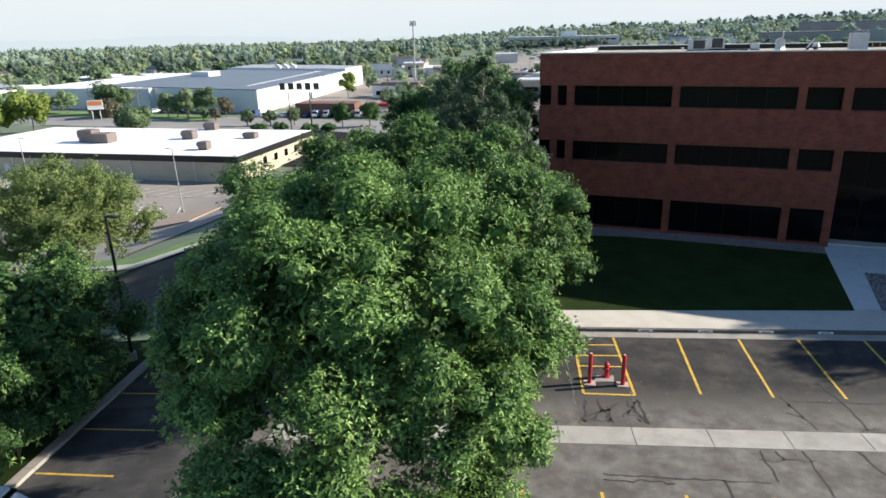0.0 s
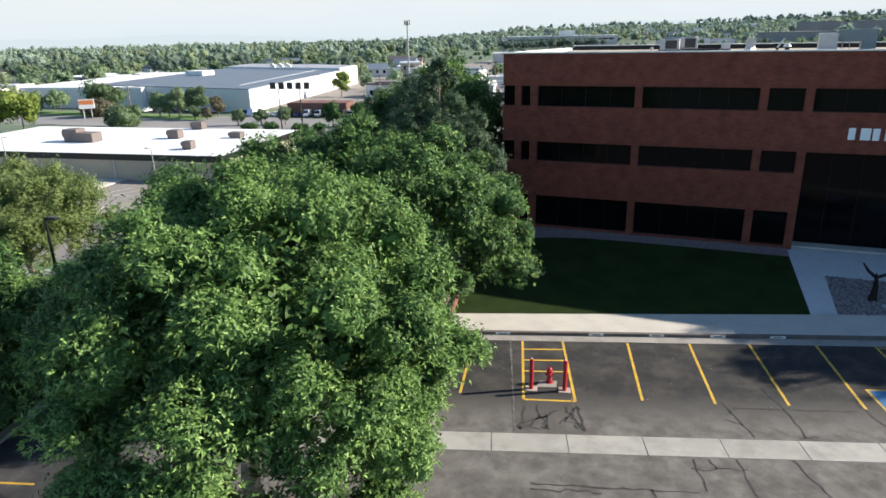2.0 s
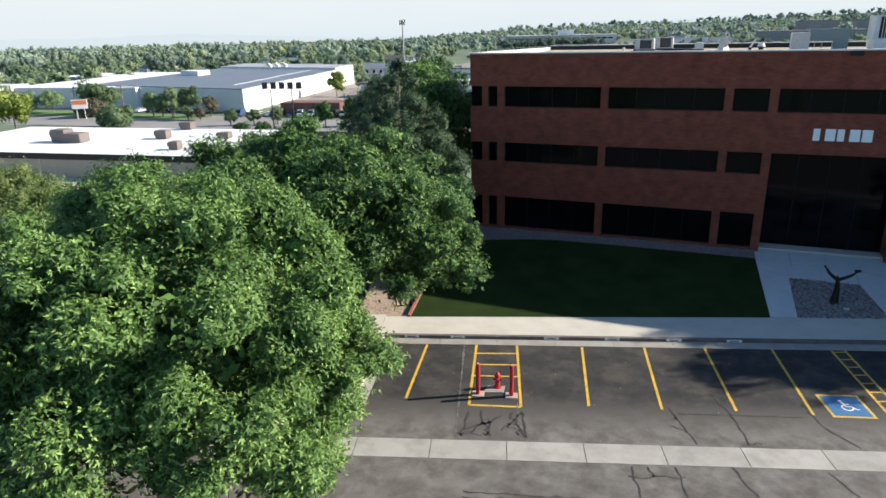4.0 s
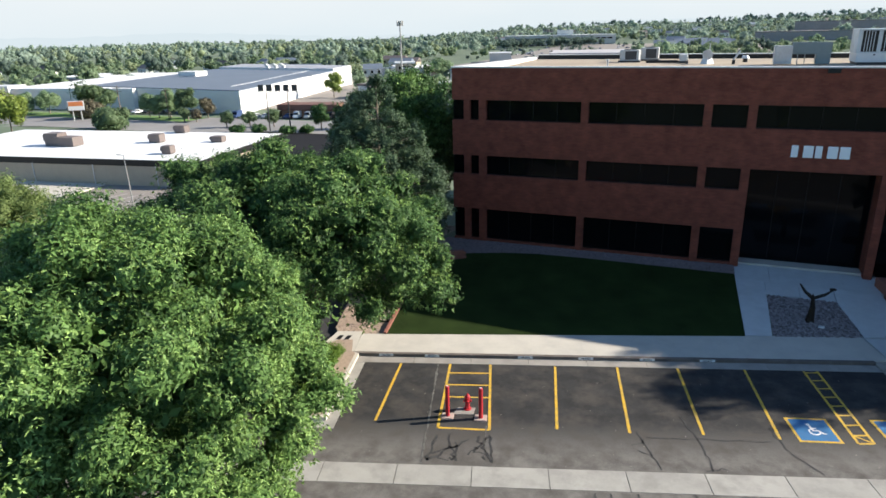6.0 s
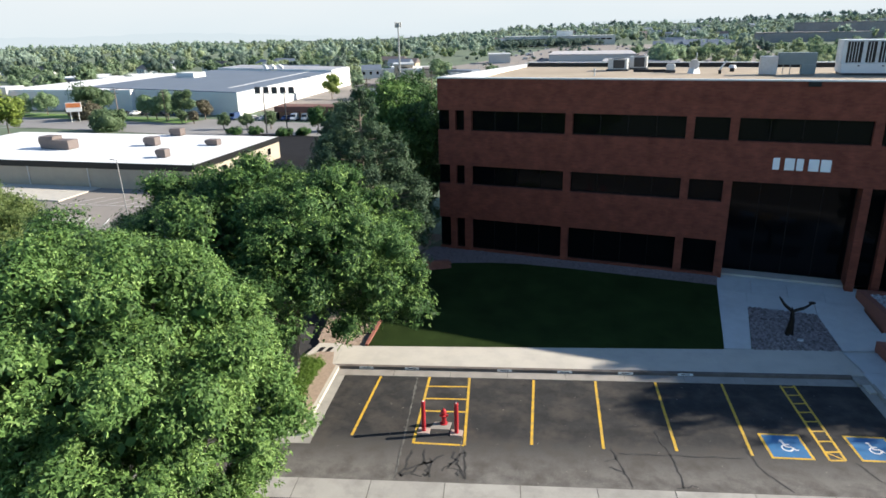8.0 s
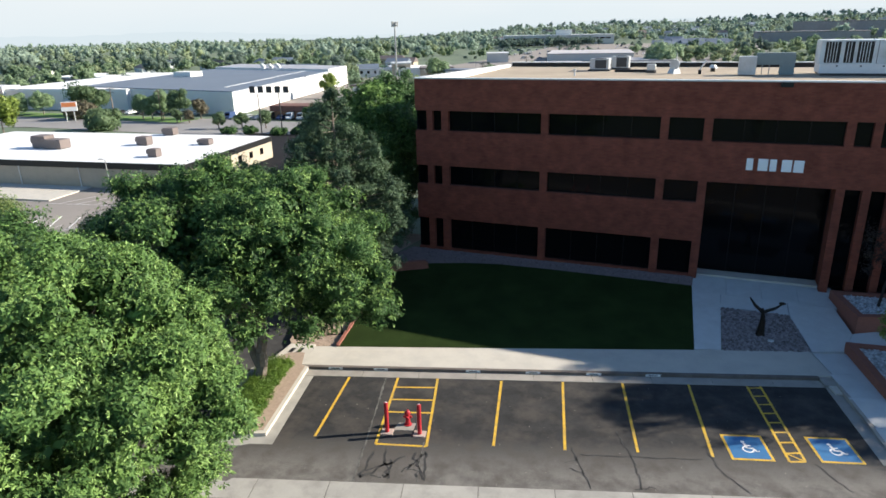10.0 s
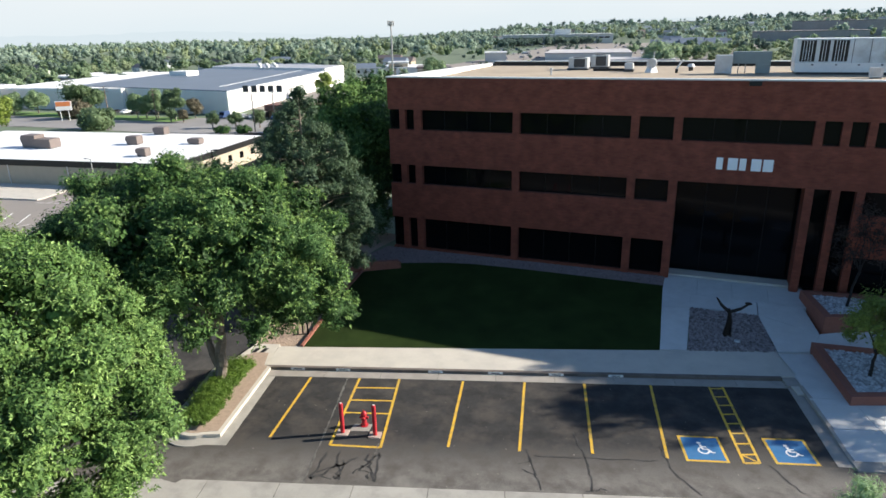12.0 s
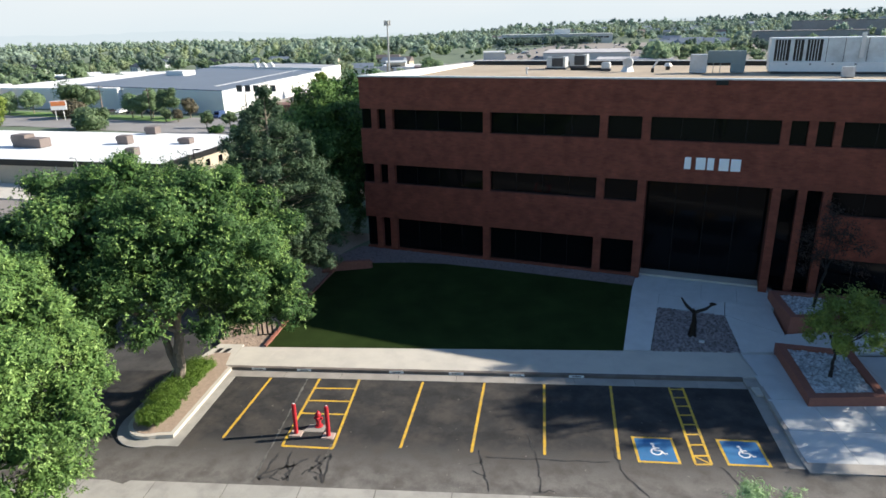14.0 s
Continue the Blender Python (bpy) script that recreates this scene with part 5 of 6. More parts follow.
for dx, dy, r in ((0.2, 0, 0.055), (-0.2, 0, 0.055), (0, -0.21, 0.075)):
    part("outlet", cylm((0, 0, 0.45), (dx, dy, 0.45), r, r * 1.1, 10), M_RED, hydrant)
tagged(part("hydrant_pad", prism([(-11.0, -19.36), (-10.22, -19.12), (-10.3, -18.62), (-10.98, -18.82)], -0.05, 0.025), M_KERB), "worn concrete pad round the hydrant", "concrete pad", kind="structure")

# bike rack: a row of bent black hoops on the gravel by the lawn
rack = thing("bike_rack", "black steel bike rack of bent hoops on gravel", "bike rack", (-17.95, -12.85, front(-17.6, -12.6) - 0.08), 26)
for i in range(4):
    _bm = bmesh.new()
    _pts = [(0.0, 0.0, 0.0), (0.0, 0.0, 0.7)] + [(0.11 - 0.11 * math.cos(a), 0.0, 0.7 + 0.13 * math.sin(a)) for a in (0.6, 1.2, 1.94, 2.54)] + [(0.22, 0.0, 0.7), (0.22, 0.0, 0.0)]
    for p, q in zip(_pts, _pts[1:]):
        cyl(_bm, (p[0] + i * 0.26, p[1], p[2]), (q[0] + i * 0.26, q[1], q[2]), 0.025, 0.025, 8)
    part("hoop", _bm, M_BLACK, rack)
part("foot_rail", boxm(-0.05, -0.03, -0.05, 1.05, 0.03, 0.03), M_BLACK, rack)

# bird-like bronze sculpture with two raised wings
stat = bmesh.new()
cyl(stat, (0, 0, -0.1), (0, 0, 0.12), 0.26, 0.2, 10)
cyl(stat, (0, 0, 0.1), (0.04, 0, 0.75), 0.2, 0.13, 10)
cyl(stat, (0.04, 0, 0.7), (-0.02, -0.02, 1.35), 0.14, 0.07, 10)
cyl(stat, (-0.02, -0.02, 1.3), (-0.06, -0.1, 1.5), 0.07, 0.03, 8)
for pts in (((-0.02, 0, 1.25), (-0.4, 0.02, 1.55), (-0.68, 0.03, 1.95)), ((-0.02, 0, 1.25), (0.5, 0.02, 1.5), (0.88, 0.05, 1.85))):
    for i in range(2):
        cyl(stat, pts[i], pts[i + 1], (0.09, 0.075)[i], (0.08, 0.035)[i], 8)
bmesh.ops.create_uvsphere(stat, u_segments=10, v_segments=6, radius=0.11, matrix=Matrix.Translation((0.8, 0.05, 1.8)) @ Matrix.Diagonal((1.6, 0.6, 0.7, 1)))
tagged(part("sculpture", stat, M_BRONZE), "dark bronze sculpture with two raised wings in the stone bed", "sculpture").matrix_basis = pose(3.28, -5.85, front(3.28, -5.85))
spot = thing("ground_spotlight", "small pale spotlight in the stone bed", "lamp", (3.75, -6.4, front(3.75, -6.4)))
part("body", boxm(-0.14, -0.08, -0.02, 0.14, 0.08, 0.1, 0.02), M_GALV, spot)
part("lens", boxm(-0.1, -0.09, 0.02, 0.1, -0.08, 0.08), M_WHITEP, spot)


# brick planters
def planter(name, outline, h, label):
    t = thing(name, label, "planter", kind="")
    n = len(outline)
    cx, cy = sum(p[0] for p in outline) / n, sum(p[1] for p in outline) / n
    inner = []
    for i in range(n):
        p, a, b = Vector(outline[i]), Vector(outline[i - 1]), Vector(outline[(i + 1) % n])
        d = ((a - p).normalized() + (b - p).normalized())
        d = d.normalized() * (0.36 / max(0.35, math.sin((a - p).angle(b - p) / 2)))
        inner.append((p.x + d.x, p.y + d.y))
    for i in range(n):
        j = (i + 1) % n
        part("wall", prism([outline[i], outline[j], inner[j], inner[i]], -0.2, lambda x, y: h(x, y)), M_PBRICK, t)
    fan_sheet("gravel", inner, lambda x, y: h(x, y) - 0.12, M_GRAVEL, "", "").parent = t
    for k in ("label", "category", "kind"):
        o = t.children[-1]
        if k in o:
            del o[k]
    st = pebbles("stones", inside_poly(inner), (min(p[0] for p in inner), min(p[1] for p in inner), max(p[0] for p in inner), max(p[1] for p in inner)), lambda x, y: h(x, y) - 0.11, 1500, 0.105, M_GRAVELW, "", 8)
    tagged(st, "pale angular stones lying in the brick planter")
    return t


planter("brick_planter", [(7.0, -6.15), (7.95, -10.85), (10.95, -9.75), (10.25, -5.9)], lambda x, y: 0.55 + 0.12 * (y + 10.8) / 5, "low red brick planter filled with pale gravel")
planter("brick_planter", [(7.0, -0.7), (7.75, -4.2), (12.6, -2.7), (12.6, -0.2)], lambda x, y: 1.25, "low red brick planter against the facade filled with pale gravel")


def street_lamp(x, y, z, h, arm, material, label, group, ang=0.0, lean=0.0):
    t = thing("street_lamp", label, "street lamp", (x, y, z), ang, group)
    part("base", cylm((0, 0, -0.2), (0, 0, 0.5), 0.22, 0.2, 12), M_KERB, t)
    part("pole", cylm((0, 0, 0.4), (lean, 0, h), 0.085, 0.06, 10), material, t)
    part("arm", cylm((lean, 0, h - 0.08), (lean + arm, 0, h + 0.02), 0.03, 0.03, 8), material, t)
    bm = boxm(lean + arm - 0.15, -0.14, h - 0.06, lean + arm + 0.45, 0.14, h + 0.06, 0.03)
    part("head", bm, material, t)


street_lamp(-32.67, -22.91, -1.02, 7.4, 0.35, M_BLACK, "slim black street lamp with a flat head", "black lamps")
street_lamp(-70.6, 21.0, -8.2, 8.6, -0.9, M_STEEL, "tall grey car park lamp with a flat head", "grey lamps", lean=-0.25)
street_lamp(-112.0, 30.5, -10.2, 9.0, 0.7, M_STEEL, "tall grey car park lamp with a flat head", "grey lamps")
street_lamp(-44.4, 13.0, -2.6, 6.8, 0.4, M_BLACK, "slim black street lamp with a flat head", "black lamps")

# western kerb
kerb_west = thing("kerb_west", "pale concrete kerb with dappled light along the western bays", "kerb", kind="structure")
_v = -16.0
while _v < 0.5:
    part("kerb_stone", prism(uv_poly([(-30.95, _v), (-30.5, _v), (-30.5, _v + 1.98), (-30.95, _v + 1.98)]), -1.5, lambda x, y: float(terrain(x, y)) + 0.15), M_KERB, kerb_west)
    _v += 2.0


def louvre(parent, x0, x1, z0, z1, y, n, material):
    bm = bmesh.new()
    for i in range(n):
        z = z0 + (z1 - z0) * (i + 0.5) / n
        box(bm, x0, y - 0.03, z - 0.012, x1, y + 0.03, z + 0.012)
    part("louvre", bm, material, parent)


# ---- rooftop plant ----
RZ = 11.85


def condenser(x, y, w, d, h, kerb=0.0):
    t = thing("condenser_unit", "grey rooftop condenser with dark coil panels", "rooftop unit", (x, y, RZ), 0, "small rooftop units")
    part("kerb", boxm(-w / 2 - 0.1, -d / 2 - 0.1, 0, w / 2 + 0.1 + kerb, d / 2 + 0.1, 0.14), M_DARKMETAL, t)
    part("casing", boxm(-w / 2, -d / 2, 0.14, w / 2, d / 2, h, 0.02), M_GALV, t)
    part("coil", boxm(-w / 2 + 0.28 * w, -d / 2 - 0.02, 0.22, w / 2 - 0.12 * w, -d / 2 + 0.02, h - 0.08), M_DARKMETAL, t, "dark coil panel")
    part("fan_ring", cylm((0, 0, h), (0, 0, h + 0.04), d * 0.38, d * 0.38, 20), M_DARKMETAL, t)


condenser(-8.8, 16.6, 1.5, 1.3, 0.95)
condenser(-7.4, 18.6, 1.4, 1.2, 1.05)
part("pipe_tray", boxm(-7.4, 14.9, RZ, -5.0, 15.2, RZ + 0.2, 0.02), M_BLACK, thing("pipe_tray", "dark low pipe tray on the gravel roof", "pipe tray"))
t = thing("roof_vent", "small pale roof vent hood on a dark kerb", "roof vent", (-4.6, 14.4, RZ))
part("kerb", boxm(-0.36, -0.36, 0, 0.36, 0.36, 0.2), M_DARKMETAL, t)
part("hood", boxm(-0.32, -0.32, 0.2, 0.32, 0.32, 0.66, 0.06), M_COPING, t)
t = thing("exhaust_fan", "round galvanised exhaust fan on a flared base", "roof vent", (-2.9, 13.6, RZ))
part("base", cylm((0, 0, 0), (0, 0, 0.5), 0.48, 0.3, 4), M_GALV, t)
part("housing", cylm((0, -0.28, 0.66), (0, 0.28, 0.66), 0.36, 0.36, 18), M_GALV, t)
part("stack", cylm((0.1, 0, 0.9), (0.12, 0, 1.5), 0.04, 0.03, 8), M_GALV, t)
t = thing("vent_pipe", "bent pale vent pipe on a dark foot", "roof vent", (-1.1, 13.2, RZ))
part("foot", boxm(-0.1, -0.1, 0, 0.1, 0.1, 0.3), M_BLACK, t)
part("pipe", cylm((-0.05, 0, 0.25), (0.4, 0, 0.95), 0.06, 0.06, 10), M_COPING, t)
t = thing("mushroom_vent", "small pale mushroom roof cap", "roof vent", (-0.2, 15.9, RZ))
part("neck", cylm((0, 0, 0), (0, 0, 0.3), 0.17, 0.17, 12), M_BLACK, t)
part("cap", cylm((0, 0, 0.28), (0, 0, 0.5), 0.3, 0.2, 14), M_COPING, t)
t = thing("thin_vent", "thin grey vent pipe with a small cap", "roof vent", (-9.74, 10.4, RZ))
part("pipe", cylm((0, 0, 0), (0, 0, 0.4), 0.06, 0.06, 10), M_GALV, t)
part("cap", cylm((0, 0, 0.38), (0, 0, 0.5), 0.11, 0.11, 10), M_GALV, t)
t = thing("air_handler", "pale sheet-metal air handler with a dull green duct", "rooftop unit", (2.0, 12.5, RZ))
part("cabinet", boxm(-0.56, -0.5, 0.06, 0.56, 0.5, 1.28, 0.02), M_GALV, t)
part("duct", boxm(0.56, -0.05, 0.7, 3.0, 0.65, 1.5, 0.03), M_DUCT, t)
part("duct_drop", boxm(2.08, -0.07, 0.05, 2.98, 0.63, 0.72, 0.03), M_DUCT, t)
for x in (0.95, 1.4):
    part("stand", boxm(x, 0.2, 0, x + 0.05, 0.26, 0.72), M_STEEL, t)
rtu = thing("rooftop_unit", "large grey rooftop unit with dark louvred intakes and white base", "rooftop unit", (6.42, 12.3, RZ))
part("kerb", boxm(0.15, 0.0, 0, 10.6, 2.4, 0.16), M_DARKMETAL, rtu)
part("base_rail", boxm(0.05, -0.05, 0.16, 10.6, 2.45, 0.75, 0.015), M_WHITEP, rtu, "white lower panels")
part("cabinet", boxm(0.0, 0.02, 0.75, 10.6, 2.4, 2.3, 0.02), M_HVAC, rtu)
for i, (a, b) in enumerate(((0.25, 1.15), (1.4, 1.95), (2.15, 3.05))):
    part("intake", boxm(a, -0.01, 0.85, b, 0.05, 2.2), M_BLACK, rtu, "dark louvred intake")
    k = int((b - a) / 0.17)
    for j in range(1, k):
        part("intake_bar", boxm(a + j * 0.17 - 0.02, -0.05, 0.87, a + j * 0.17 + 0.02, 0.0, 2.18), M_HVAC, rtu)
part("flue", boxm(5.15, -0.2, 1.05, 5.4, 0.0, 2.6, 0.02), M_COPING, rtu, "white vertical flue box")
for x in (3.3, 4.3, 5.6, 6.9, 8.2, 9.6):
    part("panel_seam", boxm(x, 0.0, 0.78, x + 0.03, 0.03, 2.26), M_DARKMETAL, rtu)
for x in (1.0, 2.4, 3.7, 5.0, 6.8):
    part("handle", boxm(x, -0.08, 0.6, x + 0.12, -0.04, 0.68), M_DARKMETAL, rtu)
t = thing("split_unit", "small beige condenser beside the roof edge", "rooftop unit", (10.67, 9.4, RZ))
part("casing", boxm(-0.36, -0.16, 0.06, 0.36, 0.16, 0.66, 0.02), M_COPING, t)
part("grille", boxm(-0.28, -0.175, 0.14, 0.2, -0.155, 0.6), M_GALV, t)
part("feet", boxm(-0.3, -0.2, 0, 0.3, 0.2, 0.06), M_DARKMETAL, t)

# ---- low white-roofed building to the west ----
WB = thing("low_retail_building", "low tan building with a white membrane roof and black fascia", "building", (-76.3, 40.2, 0), 8.0)
GZ0, RZ0 = -8.6, -4.4
part("wall", boxm(-62, 0, GZ0 - 1, 0, 29, RZ0 - 0.9), M_TANWALL, WB)
part("fascia", boxm(-62.1, -0.1, RZ0 - 1.0, 0.1, 29.1, RZ0, 0.02), M_BLACK, WB, "black metal fascia band")
part("roof", boxm(-61.8, 0.2, RZ0 - 0.4, -0.2, 28.8, RZ0 + 0.02), M_WHITEROOF, WB, "bright white membrane roof")
for x in (-8, -20, -32, -44, -56):
    part("downpipe", cylm((x, -0.12, GZ0), (x, -0.12, RZ0 - 0.9), 0.07, 0.07, 8), M_COPING, WB)
for y in (4, 8, 12, 16, 20, 24):
    w = part("side_window", boxm(0.0, y, GZ0 + 1.4, 0.06, y + 1.2, GZ0 + 2.6), M_GLASS, WB)
part("door", boxm(-46, -0.06, GZ0, -44.8, 0.02, GZ0 + 2.1), M_GREYWALL, WB)


def brown_unit(dx, dy, w, d, h, stack=False):
    m = WB.matrix_basis @ Vector((dx, dy, 0))
    t = thing("roof_unit", "brown rooftop air conditioner on the white roof", "rooftop unit", (m.x, m.y, RZ0 + 0.02), 8, "brown rooftop units")
    part("casing", boxm(-w / 2, -d / 2, 0.1, w / 2, d / 2, h, 0.03), M_BROWNUNIT, t)
    part("hood", boxm(-w / 2 - 0.3, -d / 2 + 0.1, h * 0.4, -w / 2, d / 2 - 0.1, h * 0.85, 0.02), M_BROWNUNIT, t)
    part("kerb", boxm(-w / 2 + 0.1, -d / 2 + 0.1, 0, w / 2 - 0.1, d / 2 - 0.1, 0.12), M_DARKMETAL, t)
    if stack:
        part("duct", boxm(-w * 0.1, -d / 2 + 0.2, h, w * 0.35, d / 2 - 0.2, h + 0.8, 0.05), M_BROWNUNIT, t)


brown_unit(-34.1, 11.0, 4.0, 2.6, 1.7)
brown_unit(-37.2, 11.3, 3.0, 2.4, 2.3)
brown_unit(-19.4, 16.4, 2.3, 1.8, 1.6)
brown_unit(-9.5, 5.8, 1.7, 1.5, 1.4)
brown_unit(-7.6, 18.1, 2.3, 1.6, 1.1)
brown_unit(-22.0, 28.0, 2.4, 1.8, 1.5)
brown_unit(-60.0, 9.0, 2.8, 2.0, 1.8)
for i in range(11):
    part("apron_slab", boxm(-62 + i * 4, -9.2, GZ0 - 0.6, -58.03 + i * 4, -0.2, GZ0 + 0.1), M_CONC, WB, "pale concrete apron slab")
for i in range(14):
    ob = part("bay_line", boxm(-0.06, -2.6, 0, 0.06, 2.6, 0.02), M_WHITEP)
    x, y = -72 - i * 3.2, 21.5 - i * 0.3
    ob.matrix_basis = pose(x, y, float(terrain(x, y)) + 0.015, 0, 0, 35)
    tagged(ob, "faded white bay line on worn asphalt", "bay line", "white bay lines", "thing")
fan_sheet("lane_walk", [(-64.7, -2.8), (-50.6, -6.0), (-46.5, 2.0), (-44.5, 1.0), (-48.6, -8.0), (-61.1, -5.4)], lambda x, y: float(terrain(x, y)) + 0.1, M_CONC, "pale concrete walk beside the lane", "walk")
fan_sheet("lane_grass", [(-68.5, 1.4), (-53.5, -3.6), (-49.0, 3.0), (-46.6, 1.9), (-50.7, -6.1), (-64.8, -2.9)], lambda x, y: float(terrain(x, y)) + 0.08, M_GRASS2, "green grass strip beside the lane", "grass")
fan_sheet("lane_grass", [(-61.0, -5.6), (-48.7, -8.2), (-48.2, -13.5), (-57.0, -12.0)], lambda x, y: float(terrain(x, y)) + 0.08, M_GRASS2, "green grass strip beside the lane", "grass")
GRV = [(-70.0, 12.8), (-63.5, 14.4), (-65.5, 22.5), (-71.2, 20.5)]
tagged(part("gravel_island", prism(GRV, -10, lambda x, y: float(terrain(x, y)) + 0.16), M_GRAVELP), "pale gravel kerb island round the lamp", "gravel bed", kind="structure")

# ---- warehouse beyond the street ----
WH = tagged(new("warehouse"), "large white warehouse with a slate-blue roof", "building")
a, b, c, d = (-151, 146), (-180, 275), (-262, 293), (-232, 156)
part("wall", prism([a, b, c, d], -14, -4.2), M_WHITEWALL, WH)
part("roof", prism([(a[0] - 0.4, a[1] + 0.3), (b[0] - 0.4, b[1] - 0.3), c, d], -4.25, -3.9), M_SLATE, WH, "slate-blue flat roof")
part("rear_block", prism([(-173.4, 247), (-179.4, 275.5), (-262, 293), (-254.5, 262)], -14, -3.0), M_WHITEWALL, WH)
part("rear_roof", prism([(-174.0, 247.6), (-179.8, 275), (-261.5, 292.4), (-254.2, 262.6)], -3.05, -2.9), mat("pale_grey_roof", (0.33, 0.34, 0.36), 0.7, scale=0.1), WH, "pale grey flat roof of the higher rear part")
part("wing", prism([(-262, 142), (-203, 150), (-214, 224), (-274, 212)], -14, -4.6), M_WHITEWALL, WH)
part("wing_step", boxm(-232, 206, -4.3, -222, 214, -1.8), M_WHITEWALL, WH)
part("wing_roof", prism([(-262, 142.2), (-203, 150.2), (-214, 223.8), (-274, 211.8)], -4.8, -4.2), M_WHITEROOF, WH)
part("wing_tower", prism([(-268, 140), (-258, 141.4), (-259, 150), (-269, 148.5)], -14, -3.2), M_GREYWALL, WH)
part("entry_glass", prism([(-266, 139.7), (-261, 140.4), (-261.2, 141.6), (-266.2, 140.9)], -12, -5.5), M_GLASS, WH)
part("shop_sign", prism([(-190, 148.6), (-184.5, 149.2), (-184.7, 150.4), (-190.2, 149.8)], -8.6, -6.2), M_RED, WH, "red shop sign panel")
part("light_strip", prism([(-166, 160), (-165, 160), (-191, 262), (-192, 262)], -3.92, -3.86), M_WHITEROOF, WH)
for i in range(9):
    f = i / 9
    part("roof_fan", boxm(-215 - 22 * f + 5 * (i % 3), 250 + 28 * f, -2.95, -213.4 - 22 * f + 5 * (i % 3), 251.6 + 28 * f, -1.7, 0.1), M_COPING, WH)
# block letters on a two-post sign, as plain dark shapes
SG = thing("roadside_sign", "row of dark block shapes on two tall posts", "sign", (-118, 112.3, 0), 12)
for x in (2.5, 8.6):
    part("post", cylm((x, 0, -13), (x, 0, -0.9), 0.2, 0.16, 8), M_DARKMETAL, SG)
part("rail", boxm(-0.2, -0.1, -0.85, 12.2, 0.1, -0.65), M_WHITEP, SG)
for i in range(5):
    part("letter_block", boxm(0.2 + i * 2.45, -0.12, -0.6, 1.75 + i * 2.45, 0.12, 1.1), M_DARKMETAL, SG)
# red canopy shop
SH = tagged(new("canopy_shop"), "long low shop with a rust-red canopy roof", "building")
part("wall", prism([(-131, 141), (-113, 144), (-114.6, 153), (-132.6, 150)], -13, -9.4), mat("orange_tan_wall", (0.36, 0.2, 0.12), 0.85, scale=0.5), SH)
part("canopy", prism([(-132, 140), (-112, 143.4), (-113.5, 151), (-133.5, 148)], -9.4, -7.6), mat("rust_brown_roof", (0.16, 0.075, 0.055), 0.75, scale=0.4), SH)
part("red_front", prism([(-111.5, 150), (-104, 151.4), (-104.6, 155), (-112.1, 153.6)], -9.4, -8.3), M_RED, SH)
for x in (-128, -122, -116):
    part("shop_window", boxm(x, 141.2 + (x + 131) * 0.167, -12.0, x + 3.5, 141.6 + (x + 131) * 0.167, -10.4), M_GLASS, SH)
# orange and white sign board on posts by the street
PY = thing("pylon_sign", "orange and white sign board on two posts", "sign", (-196, 119, 0), 40)
for x in (-1.2, 1.2):
    part("post", cylm((x, 0, -12), (x, 0, -5.6), 0.14, 0.14, 8), M_COPING, PY)
part("board", boxm(-2.4, -0.25, -8.4, 2.4, 0.25, -5.4, 0.05), M_WHITEP, PY)
part("panel", boxm(-2.15, -0.3, -7.0, 2.15, -0.24, -5.6), mat("orange_sign_paint", (0.6, 0.2, 0.07), 0.5), PY, "orange upper panel")

# cell tower
TW = thing("antenna_tower", "tall slim grey antenna mast with a crown of panels", "mast", (-131, 235, 0))
part("mast", cylm((0, 0, -14), (0, 0, 17.8), 0.55, 0.28, 10), M_STEEL, TW)
for i in range(8):
    a = i * 0.785
    part("antenna_panel", boxm(1.25 * math.cos(a) - 0.2, 1.25 * math.sin(a) - 0.2, 16.0, 1.25 * math.cos(a) + 0.2, 1.25 * math.sin(a) + 0.2, 18.2), M_STEEL, TW)
_bm = bmesh.new()
for i in range(4):
    a = i * 0.785
    cyl(_bm, (-1.3 * math.cos(a), -1.3 * math.sin(a), 16.6), (1.3 * math.cos(a), 1.3 * math.sin(a), 16.6), 0.08, 0.08, 6)
part("platform", _bm, M_STEEL, TW)


def utility_pole(x, y, h, ang=0.0):
    t = thing("utility_pole", "weathered wooden utility pole with crossarms", "utility pole", (x, y, float(terrain(x, y))), ang, "utility poles")
    part("pole", cylm((0, 0, -0.5), (0, 0, h), 0.2, 0.13, 8), M_WOOD, t)
    for z in (h - 0.6, h - 1.8):
        part("crossarm", boxm(-1.3, -0.08, z - 0.08, 1.3, 0.08, z + 0.08), M_WOOD, t)
    for x in (-1.1, -0.4, 0.4, 1.1):
        part("insulator", cylm((x, 0, h - 0.52), (x, 0, h - 0.3), 0.06, 0.04, 6), M_COPING, t)


for x, y, h in ((-103, 150, 13), (-97, 190, 13), (-92, 240, 13), (-88, 300, 13), (-180, 122, 11), (-165, 127, 10), (-112, 205, 11)):
    utility_pole(x, y, h, 20)


# ---- parked vehicles, far off ----
def car_mesh_body(s, top):
    bm = bmesh.new()
    prof = [(-2.2, 0.35), (-2.2, 0.85), (-1.35, 0.98), (-0.75, top), (0.9, top), (1.6, 1.0), (2.2, 0.9), (2.2, 0.35)] if top < 2 else [(-2.4, 0.4), (-2.4, 0.95), (-1.7, 1.1), (-1.3, top), (2.5, top), (2.5, 0.4)]
    L = [bm.verts.new((x, -0.88, z)) for x, z in prof]
    R = [bm.verts.new((x, 0.88, z)) for x, z in prof]
    bm.faces.new(L)
    bm.faces.new(R[::-1])
    for i in range(len(prof)):
        j = (i + 1) % len(prof)
        bm.faces.new((L[i], R[i], R[j], L[j]))
    bmesh.ops.recalc_face_normals(bm, faces=bm.faces)
    bmesh.ops.bevel(bm, geom=bm.edges[:], offset=0.06, segments=2, affect="EDGES")
    return bm


